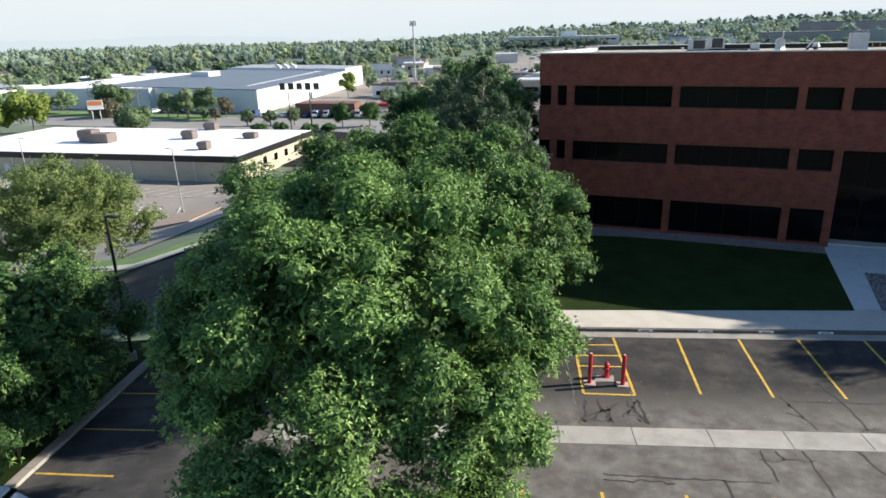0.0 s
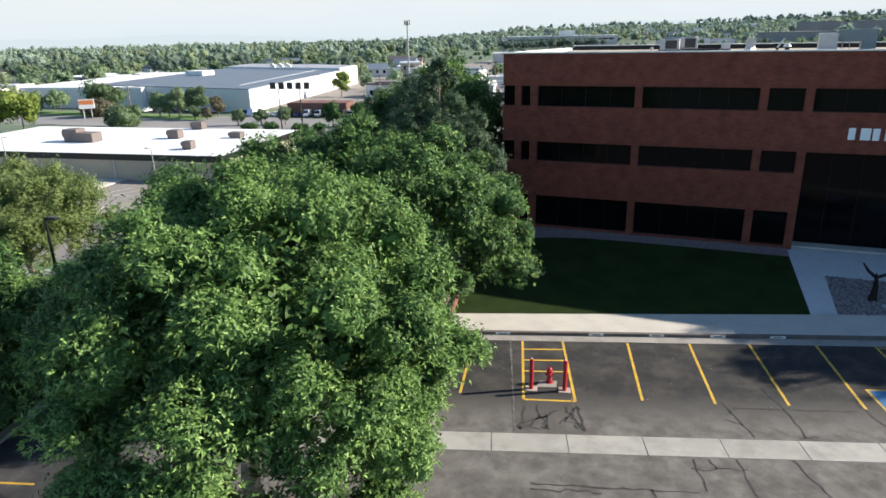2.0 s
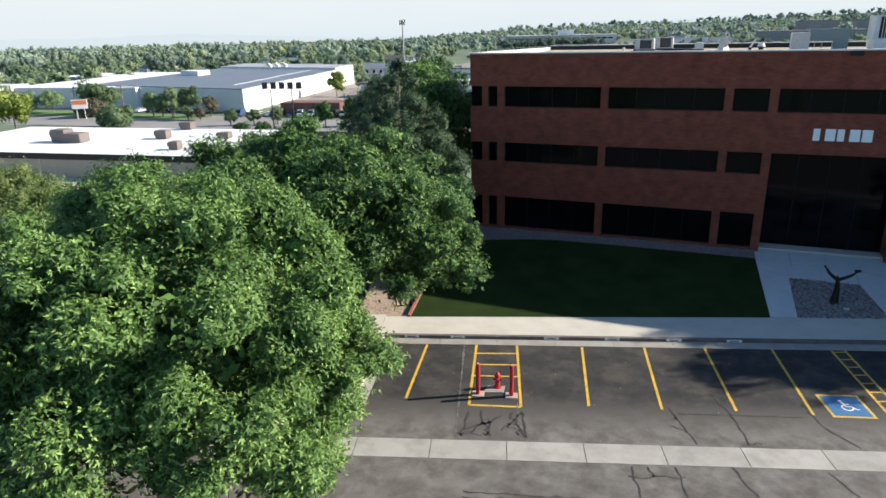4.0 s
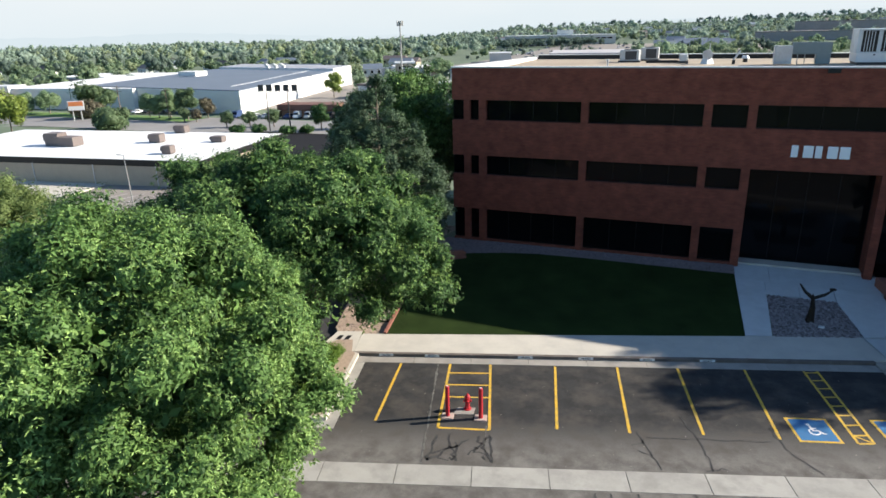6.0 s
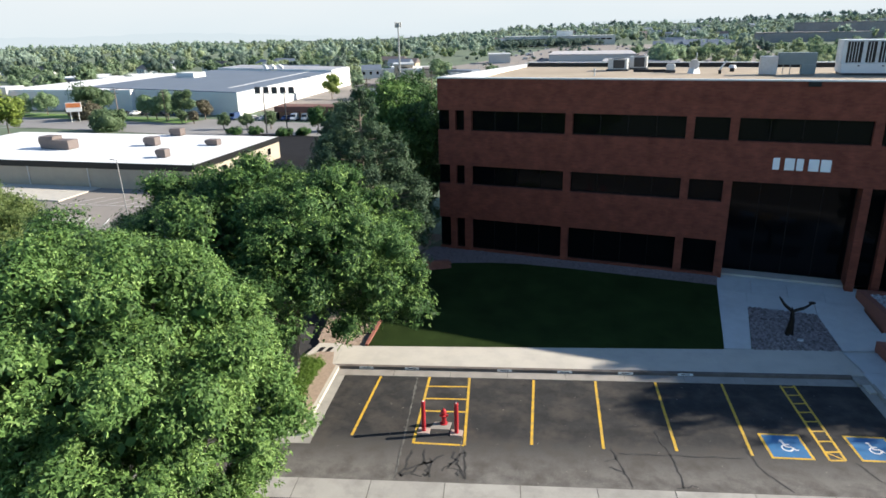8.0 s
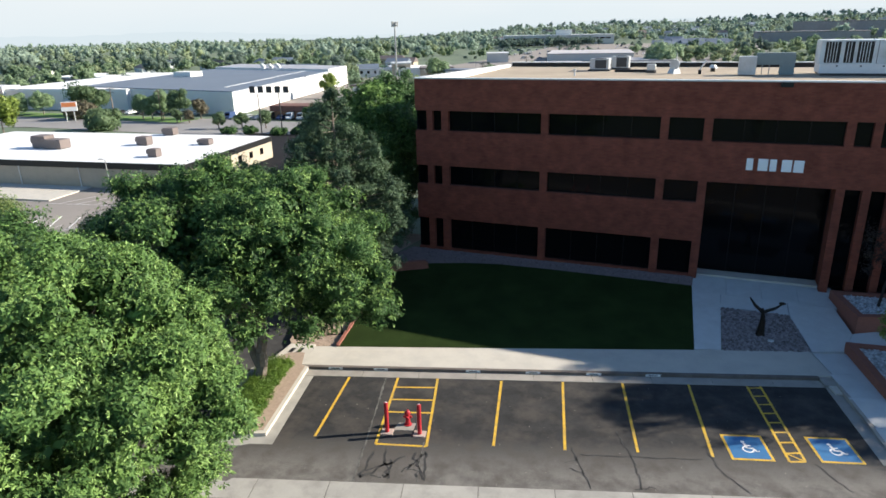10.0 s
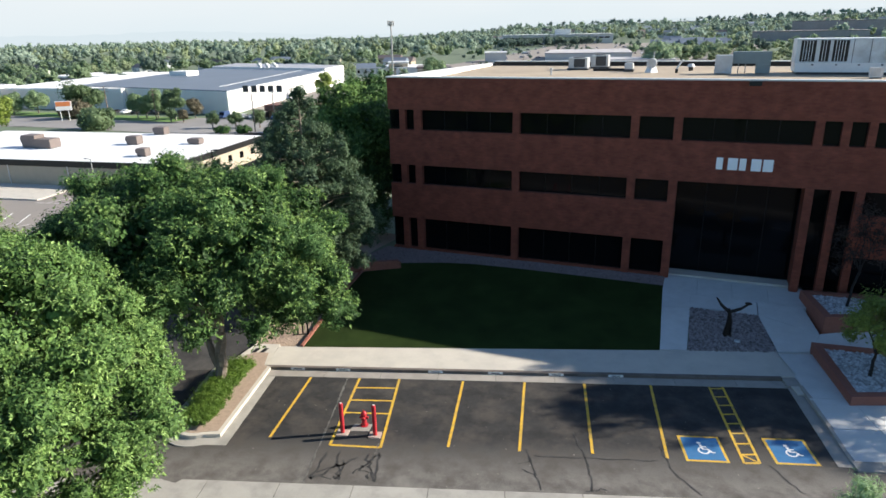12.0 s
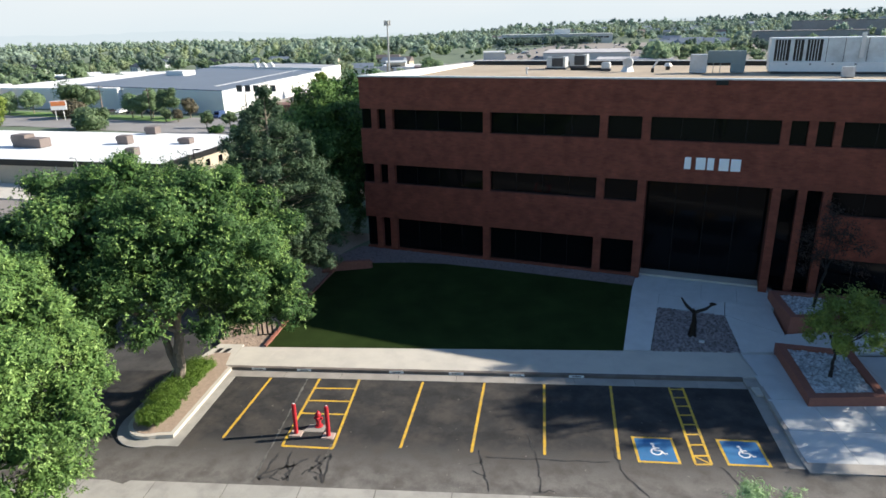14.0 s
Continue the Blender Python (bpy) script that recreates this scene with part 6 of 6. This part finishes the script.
CARCOL = [mat("car_paint_" + n, c, 0.3, var=0.05, scale=1, bump=0) for n, c in (("white", (0.75, 0.75, 0.74)), ("silver", (0.45, 0.46, 0.47)), ("dark", (0.03, 0.03, 0.035)), ("red", (0.35, 0.03, 0.03)), ("blue", (0.04, 0.07, 0.16)))]
M_TYRE = mat("tyre_rubber", (0.015, 0.015, 0.015), 0.9)


def car(x, y, rz, k, van=False, z=None, group="parked cars"):
    names = ("white", "silver", "dark", "red", "blue")
    t = thing("van" if van else "car", f"parked {names[k]} {'van' if van else 'car'} on the asphalt", "van" if van else "car", (x, y, float(terrain(x, y)) if z is None else z), rz, group)
    top = 2.3 if van else 1.45
    part("body", car_mesh_body(1, top), CARCOL[k], t)
    if van:
        part("windscreen", boxm(-1.62, -0.8, 1.25, -1.36, 0.8, 1.95, 0.02), M_GLASS, t)
    else:
        bm = bmesh.new()
        box(bm, -1.05, -0.9, 1.0, 1.2, 0.9, 1.36, 0.04)
        part("side_glass", bm, M_GLASS, t)
    for wx in (-1.4, 1.4):
        for wy in (-0.8, 0.8):
            w = part("wheel", cylm((wx, wy - 0.11, 0.33), (wx, wy + 0.11, 0.33), 0.33, 0.33, 14), M_TYRE, t)
    return t


_r = random.Random(5)
for i in range(12):
    car(-146 + i * 3.6 + _r.uniform(-0.4, 0.4), 137 + i * 0.6, 98 + _r.uniform(-5, 5), _r.choice((0, 1, 0, 2, 4)), _r.random() < 0.35)
for i in range(8):
    car(-196 + i * 4.4, 139 + i * 0.7, 98, _r.choice((0, 1, 2, 4)))
car(-27.6, -34.2, 17, 1)


# painted lines in the low building's car park
M_FADED = mat("faded_white_paint", (0.46, 0.44, 0.41), 0.8, var=0.3, scale=2, stain=(0.28, 0.25, 0.22), stain_amt=0.8, stain_scale=0.8)


def lot_line(x0, y0, x1, y1, w=0.14):
    d = Vector((x1 - x0, y1 - y0)).normalized() * w
    bm = bmesh.new()
    n = 4
    rows = []
    for i in range(n + 1):
        x, y = x0 + (x1 - x0) * i / n, y0 + (y1 - y0) * i / n
        rows.append([bm.verts.new((x + s * d.y, y - s * d.x, float(terrain(x, y)) + 0.04)) for s in (-1, 1)])
    for a, b in zip(rows, rows[1:]):
        bm.faces.new((a[0], a[1], b[1], b[0]))
    tagged(part("bay_line", bm, M_FADED), "faded white painted bay line on pale asphalt", "bay line", "lot bay lines")


lot_line(-92, 27.6, -70, 31.0)
for i in range(8):
    lot_line(-90 + i * 3.0, 27.9 + i * 0.46, -88.2 + i * 3.0, 33.0 + i * 0.46)
for i in range(7):
    lot_line(-86 + i * 2.8, 13.4 + i * 0.43, -84.4 + i * 2.8, 18.4 + i * 0.43)
# lot asphalt taken down to near black: its shade is in the colour
M_LOTSHADE = mat("shade_black_asphalt", (0.018, 0.018, 0.02), 0.95, var=0.3, scale=0.3, fine=10, spec=0.08)
strip_sheet("north_drive", np.arange(-116, -52, 3), np.arange(54, 111.1, 3), lambda x, y: terrain(x, y) + 0.05, M_LOTSHADE, "asphalt lot behind the low building, coloured black as in shade", "asphalt")

# ---- buildings in the middle distance ----

def far_block(name, x0, y0, w, d, rz, z0, z1, wall, roof, label, floors=0):
    t = thing(name, label, "building", (x0, y0, 0), rz)
    part("wall", boxm(0, 0, z0, w, d, z1), wall, t)
    part("roof", boxm(-0.5, -0.5, z1, w + 0.5, d + 0.5, z1 + 0.7), roof, t)
    for f in range(floors):
        z = z0 + (z1 - z0) * (f + 0.55) / floors
        n = int(w / 8)
        for i in range(n):
            part("window", boxm(2 + i * 8, -0.2, z - 0.9, 8.4 + i * 8, 0.1, z + 0.9), M_GLASS, t)
    return t


def sight(az, r):
    """A far place by its bearing from the car park, and its ground height."""
    x, y = r * math.sin(radians(az)) - 1.9, r * math.cos(radians(az)) - 40.2
    return x, y, float(terrain(x, y))


# far walls and roofs: the haze before them is part of these colours
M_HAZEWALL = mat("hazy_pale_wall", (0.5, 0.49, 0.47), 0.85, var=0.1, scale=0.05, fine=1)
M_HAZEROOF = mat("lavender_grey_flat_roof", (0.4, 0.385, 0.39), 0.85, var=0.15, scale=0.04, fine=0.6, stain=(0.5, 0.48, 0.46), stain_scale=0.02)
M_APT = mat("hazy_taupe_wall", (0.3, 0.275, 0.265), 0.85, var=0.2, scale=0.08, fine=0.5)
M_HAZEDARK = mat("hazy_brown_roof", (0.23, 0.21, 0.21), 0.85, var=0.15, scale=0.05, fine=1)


def sight_block(name, az0, az1, r, depth, h, wall, roof, label, floors=0, lift=0.0):
    """A far building spanning two bearings at one distance."""
    x0, y0, z0 = sight(az0, r)
    x1, y1, z1 = sight(az1, r)
    g = min(z0, z1) + lift
    return far_block(name, x0, y0, math.hypot(x1 - x0, y1 - y0), depth, math.degrees(math.atan2(y1 - y0, x1 - x0)), g - 3, g + h, wall, roof, label, floors)


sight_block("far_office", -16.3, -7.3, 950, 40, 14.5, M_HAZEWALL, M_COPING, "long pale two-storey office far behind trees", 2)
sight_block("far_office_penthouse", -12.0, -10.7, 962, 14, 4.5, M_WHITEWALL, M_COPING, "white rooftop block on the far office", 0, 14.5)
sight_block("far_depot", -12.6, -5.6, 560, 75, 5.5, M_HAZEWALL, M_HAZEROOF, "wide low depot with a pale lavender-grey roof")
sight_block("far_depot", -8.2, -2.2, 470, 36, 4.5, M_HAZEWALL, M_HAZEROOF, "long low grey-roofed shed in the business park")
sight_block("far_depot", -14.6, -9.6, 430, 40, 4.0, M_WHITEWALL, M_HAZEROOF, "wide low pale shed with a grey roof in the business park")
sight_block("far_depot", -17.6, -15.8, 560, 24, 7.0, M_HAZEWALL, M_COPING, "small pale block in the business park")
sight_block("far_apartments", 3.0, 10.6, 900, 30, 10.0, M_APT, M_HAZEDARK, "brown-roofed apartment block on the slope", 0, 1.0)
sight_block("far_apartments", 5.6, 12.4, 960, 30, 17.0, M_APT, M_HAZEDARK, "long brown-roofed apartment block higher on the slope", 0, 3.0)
sight_block("far_shop", -23.2, -20.4, 400, 22, 4.8, M_TANWALL, M_BROWNUNIT, "brown-roofed restaurant by the highway")
sight_block("far_shop", -25.6, -24.0, 410, 16, 7.5, M_TANWALL, M_COPING, "cream two-storey shop by the highway", 2)
far_block("far_shop", -330, 220, 70, 30, 10, -16, -6.5, M_TANWALL, M_WHITEROOF, "long low pale building among trees")
far_block("far_shop", -275, 120, 18, 16, 10, -14, -5.0, mat("orange_wall", (0.42, 0.26, 0.16), 0.8, scale=0.4), M_WHITEROOF, "orange and cream corner shop among trees")
far_block("far_shop", -190, 330, 40, 26, 5, -15, -8.0, M_WHITEWALL, M_WHITEROOF, "white shed behind the warehouse")


# ---- shops, yards and poles between the warehouse and the far office ----
strip_sheet("yard", np.arange(-190, 60, 10), np.arange(160, 900, 10), lambda x, y: terrain(x, y) + 0.05, M_ASPHALT_OLD, "grey asphalt yards of the business park", "asphalt")
_k = random.Random(21)
for i in range(15):
    x, y = _k.uniform(-146, -62), _k.uniform(195, 345)
    far_block("far_shop", x, y, _k.uniform(7, 18), _k.uniform(7, 12), _k.uniform(-15, 15), -14, -14 + _k.uniform(4.5, 8.0), _k.choice((M_TANWALL, M_WHITEWALL, M_TANWALL, M_GREYWALL)), _k.choice((M_COPING, M_BROWNUNIT, M_SLATE)), "small flat-roofed shop in the business park", 1)
for i in range(14):
    x, y = _k.uniform(-140, -70), _k.uniform(175, 330)
    street_lamp(x, y, float(terrain(x, y)), _k.uniform(8, 11), 0.8, M_STEEL, "tall grey car park lamp with a flat head", "grey lamps", _k.uniform(0, 360))
for i in range(60):
    x, y = _k.uniform(-150, -20), _k.uniform(172, 420)
    car(x, y, _k.choice((10, 100)), _k.choice((0, 1, 2, 4, 0)), _k.random() < 0.15)
for i in range(90):
    x, y, _z = sight(_k.uniform(-17, -4), _k.choice((610, 660, 700, 750, 800, 850)) + _k.uniform(-4, 4))
    car(x, y, _k.choice((10, 100)), _k.choice((0, 1, 2, 4, 0)), _k.random() < 0.15)


# ---- houses among the far trees ----
def house(x, y, rz, w, d, h, k):
    z = float(terrain(x, y))
    t = thing("far_house", ("pale house with a grey gabled roof among trees", "tan house with a brown gabled roof among trees", "white house with a dark gabled roof among trees")[k], "house", (x, y, z), rz, "far houses")
    part("wall", boxm(-w / 2, -d / 2, -1, w / 2, d / 2, h), (M_GREYWALL, M_TANWALL, M_WHITEWALL)[k], t)
    bm = bmesh.new()
    P = [bm.verts.new(p) for p in ((-w / 2 - 0.5, -d / 2 - 0.5, h), (w / 2 + 0.5, -d / 2 - 0.5, h), (w / 2 + 0.5, d / 2 + 0.5, h), (-w / 2 - 0.5, d / 2 + 0.5, h), (-w / 2 - 0.5, 0, h + d * 0.28), (w / 2 + 0.5, 0, h + d * 0.28))]
    for f in ((0, 1, 5, 4), (2, 3, 4, 5), (1, 2, 5), (3, 0, 4), (3, 2, 1, 0)):
        bm.faces.new([P[i] for i in f])
    bmesh.ops.recalc_face_normals(bm, faces=bm.faces)
    part("roof", bm, (M_SLATE, M_BROWNUNIT, M_DARKMETAL)[k], t)
    for i in range(3):
        part("window", boxm(-w / 2 + (i + 0.5) * w / 3 - 0.7, -d / 2 - 0.06, h * 0.45, -w / 2 + (i + 0.5) * w / 3 + 0.7, -d / 2 + 0.02, h * 0.8), M_GLASS, t)


_h = random.Random(9)
for i in range(34):
    r, az = _h.uniform(330, 760), radians(_h.uniform(-58, -24))
    house(r * math.sin(az), r * math.cos(az) - 40, _h.uniform(-40, 40), _h.uniform(12, 20), _h.uniform(9, 12), _h.uniform(4, 6), _h.randrange(3))
for i in range(46):
    x, y, _z = sight(_h.uniform(-17, 14), _h.uniform(980, 1700))
    house(x, y, _h.uniform(-40, 40), _h.uniform(14, 24), _h.uniform(10, 14), _h.uniform(6, 10), _h.choice((0, 0, 1, 2)))
for i in range(11):
    x, y, _z = sight(-3.6 + i * 0.46 + _h.uniform(-0.1, 0.1), 740 + _h.uniform(-40, 60))
    house(x, y, _h.uniform(-25, 25), _h.uniform(14, 20), 12, _h.uniform(5, 9), 0)


# ---- street trees and far woods ----
_t = (1 + math.sqrt(5)) / 2
ICO_V = np.array([(-1, _t, 0), (1, _t, 0), (-1, -_t, 0), (1, -_t, 0), (0, -1, _t), (0, 1, _t), (0, -1, -_t), (0, 1, -_t), (_t, 0, -1), (_t, 0, 1), (-_t, 0, -1), (-_t, 0, 1)]) / math.sqrt(1 + _t * _t)
ICO_F = np.array([(0, 11, 5), (0, 5, 1), (0, 1, 7), (0, 7, 10), (0, 10, 11), (1, 5, 9), (5, 11, 4), (11, 10, 2), (10, 7, 6), (7, 1, 8), (3, 9, 4), (3, 4, 2), (3, 2, 6), (3, 6, 8), (3, 8, 9), (4, 9, 5), (2, 4, 11), (6, 2, 10), (8, 6, 7), (9, 8, 1)])


def tree_template(seed, r, h, nl, per, leaf, cone=0.0):
    """Points of one far crown: ragged leafy clumps round a middle, or a cone of them, with loose leaves."""
    rng = np.random.default_rng(seed)
    lob = crown_lobes((0, 0, h * 0.56), (r * rng.uniform(0.85, 1.1), r * rng.uniform(0.85, 1.1), h * 0.44), nl, r * 0.42, rng, -0.7, 0.62)
    lob = [(c + rng.normal(0, r * 0.11, 3), q * rng.uniform(0.75, 1.2)) for c, q in lob]
    Ps, Ns, Vs, Fs = [], [], [], []
    for k, (c, q) in enumerate(lob):
        if cone:
            c = c * np.array((1 - cone * c[2] / h, 1 - cone * c[2] / h, 1))
            q = q * (1 - 0.5 * cone * c[2] / h)
        Vs.append(c + ICO_V * q * rng.uniform(0.55, 1.1, (12, 1)) * np.array((1, 1, 0.85)))
        Fs.append(ICO_F + 12 * k)
        d = rng.normal(size=(per, 3)) + np.array((0, 0, 0.35))
        d /= np.linalg.norm(d, axis=1, keepdims=True)
        Ps.append(c + d * q * rng.uniform(0.8, 1.25, (per, 1)))
        Ns.append(d + rng.normal(0, 0.4, (per, 3)))
    V, F = blades_np(np.concatenate(Ps), np.concatenate(Ns), leaf, leaf * 0.8, rng)
    n = 12 * len(lob)
    return np.concatenate(Vs + [V]), np.concatenate(Fs + [F + n])


def street_tree(x, y, r, h, material, seed, label="street tree with a rounded crown"):
    z = float(terrain(x, y))
    t = thing("street_tree", label, "tree", (x, y, z), 0, "street trees")
    part("trunk", cylm((0, 0, -0.3), (0, 0, h * 0.5), 0.22, 0.1, 8), M_BARK, t)
    V, F = tree_template(seed, r, h, 18, 220, 0.5 * r / 4)
    part_me("crown", mesh_np("crown", V, F, material), t)


STREET_WEST = [(-184, 87, 5.6, 12, 3), (-190, 80, 5, 9.5, 3), (-161, 101, 6, 5.2, 2), (-197, 124, 5.4, 4.8, 5), (-203, 133, 5.7, 11, 2), (-224, 131, 4.4, 8.5, 0), (-230, 126, 3.9, 7.3, 0), (-176, 130, 3.4, 8.8, 0), (-172, 130, 3, 8, 0), (-168, 131, 3.6, 9.6, 0), (-158, 128, 3.7, 10.4, 2), (-156, 135, 3, 6.5, 5), (-156, 124, 2.2, 4.8, 2), (-152, 125, 2, 4, 5)]
STREET_EAST = [(-133, 116, 2.1, 4.8, 2), (-127, 119, 2.1, 4.8, 2), (-120, 121, 2.1, 5.4, 2), (-122, 107, 2.1, 1.6, 4), (-117, 110, 2.1, 1.6, 4), (-107, 109, 2.1, 1.7, 4), (-103, 112, 2.1, 1.7, 4), (-102, 118, 2.9, 7.4, 4), (-96, 123, 2.9, 7.2, 4), (-149, 205, 3.7, 10.4, 3), (-138, 300, 6, 12, 0), (-112, 168, 3.4, 7, 2), (-240, 120, 5, 8, 0)]
for k, (x, y, r, h, c) in enumerate(STREET_WEST + STREET_EAST):
    street_tree(x, y, r, h, (M_MID, M_FAR, M_LEAF2, M_LEAFY, M_LEAFB, M_RUST)[c], 100 + k)

TEMPL = [tree_template(200 + i, 5.0, 9.5, 13, 24, 0.95) for i in range(6)]
CONES = [tree_template(210 + i, 3.0, 12, 16, 8, 0.8, 0.75) for i in range(3)]
TINY = [tree_template(400 + i, 5.4, 9.5, 5, 6, 1.6) for i in range(8)]
BIG = [tree_template(300 + i, 5.4, 9.5, 7, 7, 1.5) for i in range(6)]


def woods(name, count, rmin, rmax, az0, az1, templ, keep, label, seed, scale=(0.8, 1.6), material=None):
    """Far trees, uncountable: one joined mesh of leafy crowns."""
    rng = np.random.default_rng(seed)
    Vs, Fs, base = [], [], 0
    made = 0
    while made < count:
        r = math.sqrt(rng.uniform(rmin ** 2, rmax ** 2))
        a = radians(rng.uniform(az0, az1))
        x, y = r * math.sin(a), r * math.cos(a) - 40
        made += 1
        if not keep(x, y):
            continue
        V, F = templ[rng.integers(len(templ))]
        s = rng.uniform(*scale)
        th = rng.uniform(0, 6.28)
        c, q = math.cos(th), math.sin(th)
        W = np.empty_like(V)
        W[:, 0] = (V[:, 0] * c - V[:, 1] * q) * s + x
        W[:, 1] = (V[:, 0] * q + V[:, 1] * c) * s + y
        W[:, 2] = V[:, 2] * s * rng.uniform(0.85, 1.15) + float(terrain(x, y)) - 0.5
        Vs.append(W)
        Fs.append(F + base)
        base += len(V)
    tagged(new(name, mesh_np(name, np.concatenate(Vs), np.concatenate(Fs), material or M_FAR)), label, "trees", kind="stuff")


def keep_mid(x, y):
    if x > -300 and y < 165:
        return False
    if -275 < x < -140 and 130 < y < 305:
        return False
    if -145 < x < -80 and y < 330:
        return y > 170 and math.sin(x * 1.7 + y * 0.9) > 0.75
    az, r = math.degrees(math.atan2(x + 1.9, y + 40.2)), math.hypot(x + 1.9, y + 40.2)
    if -27 < az < 14 and r < 640:
        return az > -1.5 and r > 520
    if -17.3 < az < -2.5 and r < 890:
        return False
    return True


def keep_far(x, y):
    az, r = math.degrees(math.atan2(x + 1.9, y + 40.2)), math.hypot(x + 1.9, y + 40.2)
    return not (-17.3 < az < -2.5 and r < 965) and not (2.6 < az < 11 and r < 905)


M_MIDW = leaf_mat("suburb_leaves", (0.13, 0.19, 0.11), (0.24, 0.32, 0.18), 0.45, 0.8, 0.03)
# leaf colours paled and blued, with the haze of distance mixed in
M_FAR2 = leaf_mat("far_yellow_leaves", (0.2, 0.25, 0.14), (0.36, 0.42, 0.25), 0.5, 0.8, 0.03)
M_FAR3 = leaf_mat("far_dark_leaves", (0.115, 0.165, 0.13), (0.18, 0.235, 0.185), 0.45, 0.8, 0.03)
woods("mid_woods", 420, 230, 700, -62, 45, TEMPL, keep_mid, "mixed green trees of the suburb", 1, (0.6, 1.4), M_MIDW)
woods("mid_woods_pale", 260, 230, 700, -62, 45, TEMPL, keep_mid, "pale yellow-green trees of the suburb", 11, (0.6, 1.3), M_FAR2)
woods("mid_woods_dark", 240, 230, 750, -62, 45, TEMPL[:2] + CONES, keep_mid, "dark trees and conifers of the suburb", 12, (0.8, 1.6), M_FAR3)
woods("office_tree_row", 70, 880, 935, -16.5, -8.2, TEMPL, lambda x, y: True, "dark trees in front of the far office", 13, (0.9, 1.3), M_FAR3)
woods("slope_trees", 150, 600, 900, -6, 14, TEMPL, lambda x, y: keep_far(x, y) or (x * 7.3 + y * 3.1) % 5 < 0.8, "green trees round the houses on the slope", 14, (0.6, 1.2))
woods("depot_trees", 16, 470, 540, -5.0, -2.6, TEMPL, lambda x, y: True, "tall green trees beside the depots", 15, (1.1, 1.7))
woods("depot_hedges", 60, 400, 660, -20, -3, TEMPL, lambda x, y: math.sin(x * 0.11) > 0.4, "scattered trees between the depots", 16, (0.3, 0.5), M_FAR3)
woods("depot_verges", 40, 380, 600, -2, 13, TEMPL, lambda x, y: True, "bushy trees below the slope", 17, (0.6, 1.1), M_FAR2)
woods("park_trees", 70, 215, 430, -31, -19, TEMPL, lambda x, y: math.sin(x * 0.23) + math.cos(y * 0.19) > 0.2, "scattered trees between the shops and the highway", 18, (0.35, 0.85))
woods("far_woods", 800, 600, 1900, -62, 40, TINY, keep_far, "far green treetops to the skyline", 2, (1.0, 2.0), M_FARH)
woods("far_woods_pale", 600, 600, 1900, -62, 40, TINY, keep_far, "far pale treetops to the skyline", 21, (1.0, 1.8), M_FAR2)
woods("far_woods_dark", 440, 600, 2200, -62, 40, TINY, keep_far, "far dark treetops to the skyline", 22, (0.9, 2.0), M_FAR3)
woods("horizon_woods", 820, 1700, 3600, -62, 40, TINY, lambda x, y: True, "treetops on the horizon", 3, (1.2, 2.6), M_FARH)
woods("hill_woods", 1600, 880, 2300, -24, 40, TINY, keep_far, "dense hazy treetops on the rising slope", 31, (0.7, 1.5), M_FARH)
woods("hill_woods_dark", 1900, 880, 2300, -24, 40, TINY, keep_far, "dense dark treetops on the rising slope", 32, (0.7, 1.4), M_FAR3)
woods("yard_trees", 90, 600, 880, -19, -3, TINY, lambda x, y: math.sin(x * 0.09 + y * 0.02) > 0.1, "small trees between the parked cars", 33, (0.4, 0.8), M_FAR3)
# never in view: added behind the camera to darken the window reflections
woods("south_woods", 200, 75, 240, 75, 285, BIG, lambda x, y: y < -75, "unseen leafy trees added south of the car park", 4, (0.9, 1.5), M_FAR3)


# ---- sky backdrop behind the far hills ----
_a = np.radians(np.linspace(-75, 50, 40))
_V = np.array([(4300 * math.sin(q), 4300 * math.cos(q) - 40, z) for z in (-150, 1200) for q in _a])
_i = np.arange(39)
tagged(new("backdrop", mesh_np("backdrop", _V, np.stack([_i, _i + 1, _i + 41, _i + 40], -1), M_HAZE)), "pale hazy summer sky", "sky", kind="structure")

# pale ridges on the horizon, in front of the sky, emitting a haze-blue colour
M_RIDGE = bpy.data.materials.new("glowing_hazed_ridge")
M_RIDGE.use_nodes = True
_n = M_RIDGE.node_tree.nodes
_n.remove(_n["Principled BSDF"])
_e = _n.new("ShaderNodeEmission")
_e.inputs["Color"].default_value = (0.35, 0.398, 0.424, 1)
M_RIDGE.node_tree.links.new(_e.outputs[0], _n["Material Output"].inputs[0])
_a = np.linspace(-75, 50, 160)
_el = np.interp(_a, (-75, -55, -50, -43, -38, -30, -20, -13, -8, -3, 1, 4, 8, 12, 30, 50), (-0.1, 0.0, -0.12, 0.06, -0.1, -0.5, -0.4, 0.1, 0.3, 0.25, 0.3, 0.4, 0.6, 0.6, 0.7, 0.5))
_el = _el + 0.04 * np.sin(_a * 1.9) + 0.025 * np.sin(_a * 5.3)
_top = 15.3 + 4200 * np.tan(np.radians(_el))
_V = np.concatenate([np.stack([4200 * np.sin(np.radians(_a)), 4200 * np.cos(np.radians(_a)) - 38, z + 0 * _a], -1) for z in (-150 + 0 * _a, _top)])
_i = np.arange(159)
tagged(new("far_ridge", mesh_np("far_ridge", _V, np.stack([_i, _i + 1, _i + 161, _i + 160], -1), M_RIDGE)), "mountain ridge on the horizon, glowing pale blue as haze", "backdrop", kind="structure")
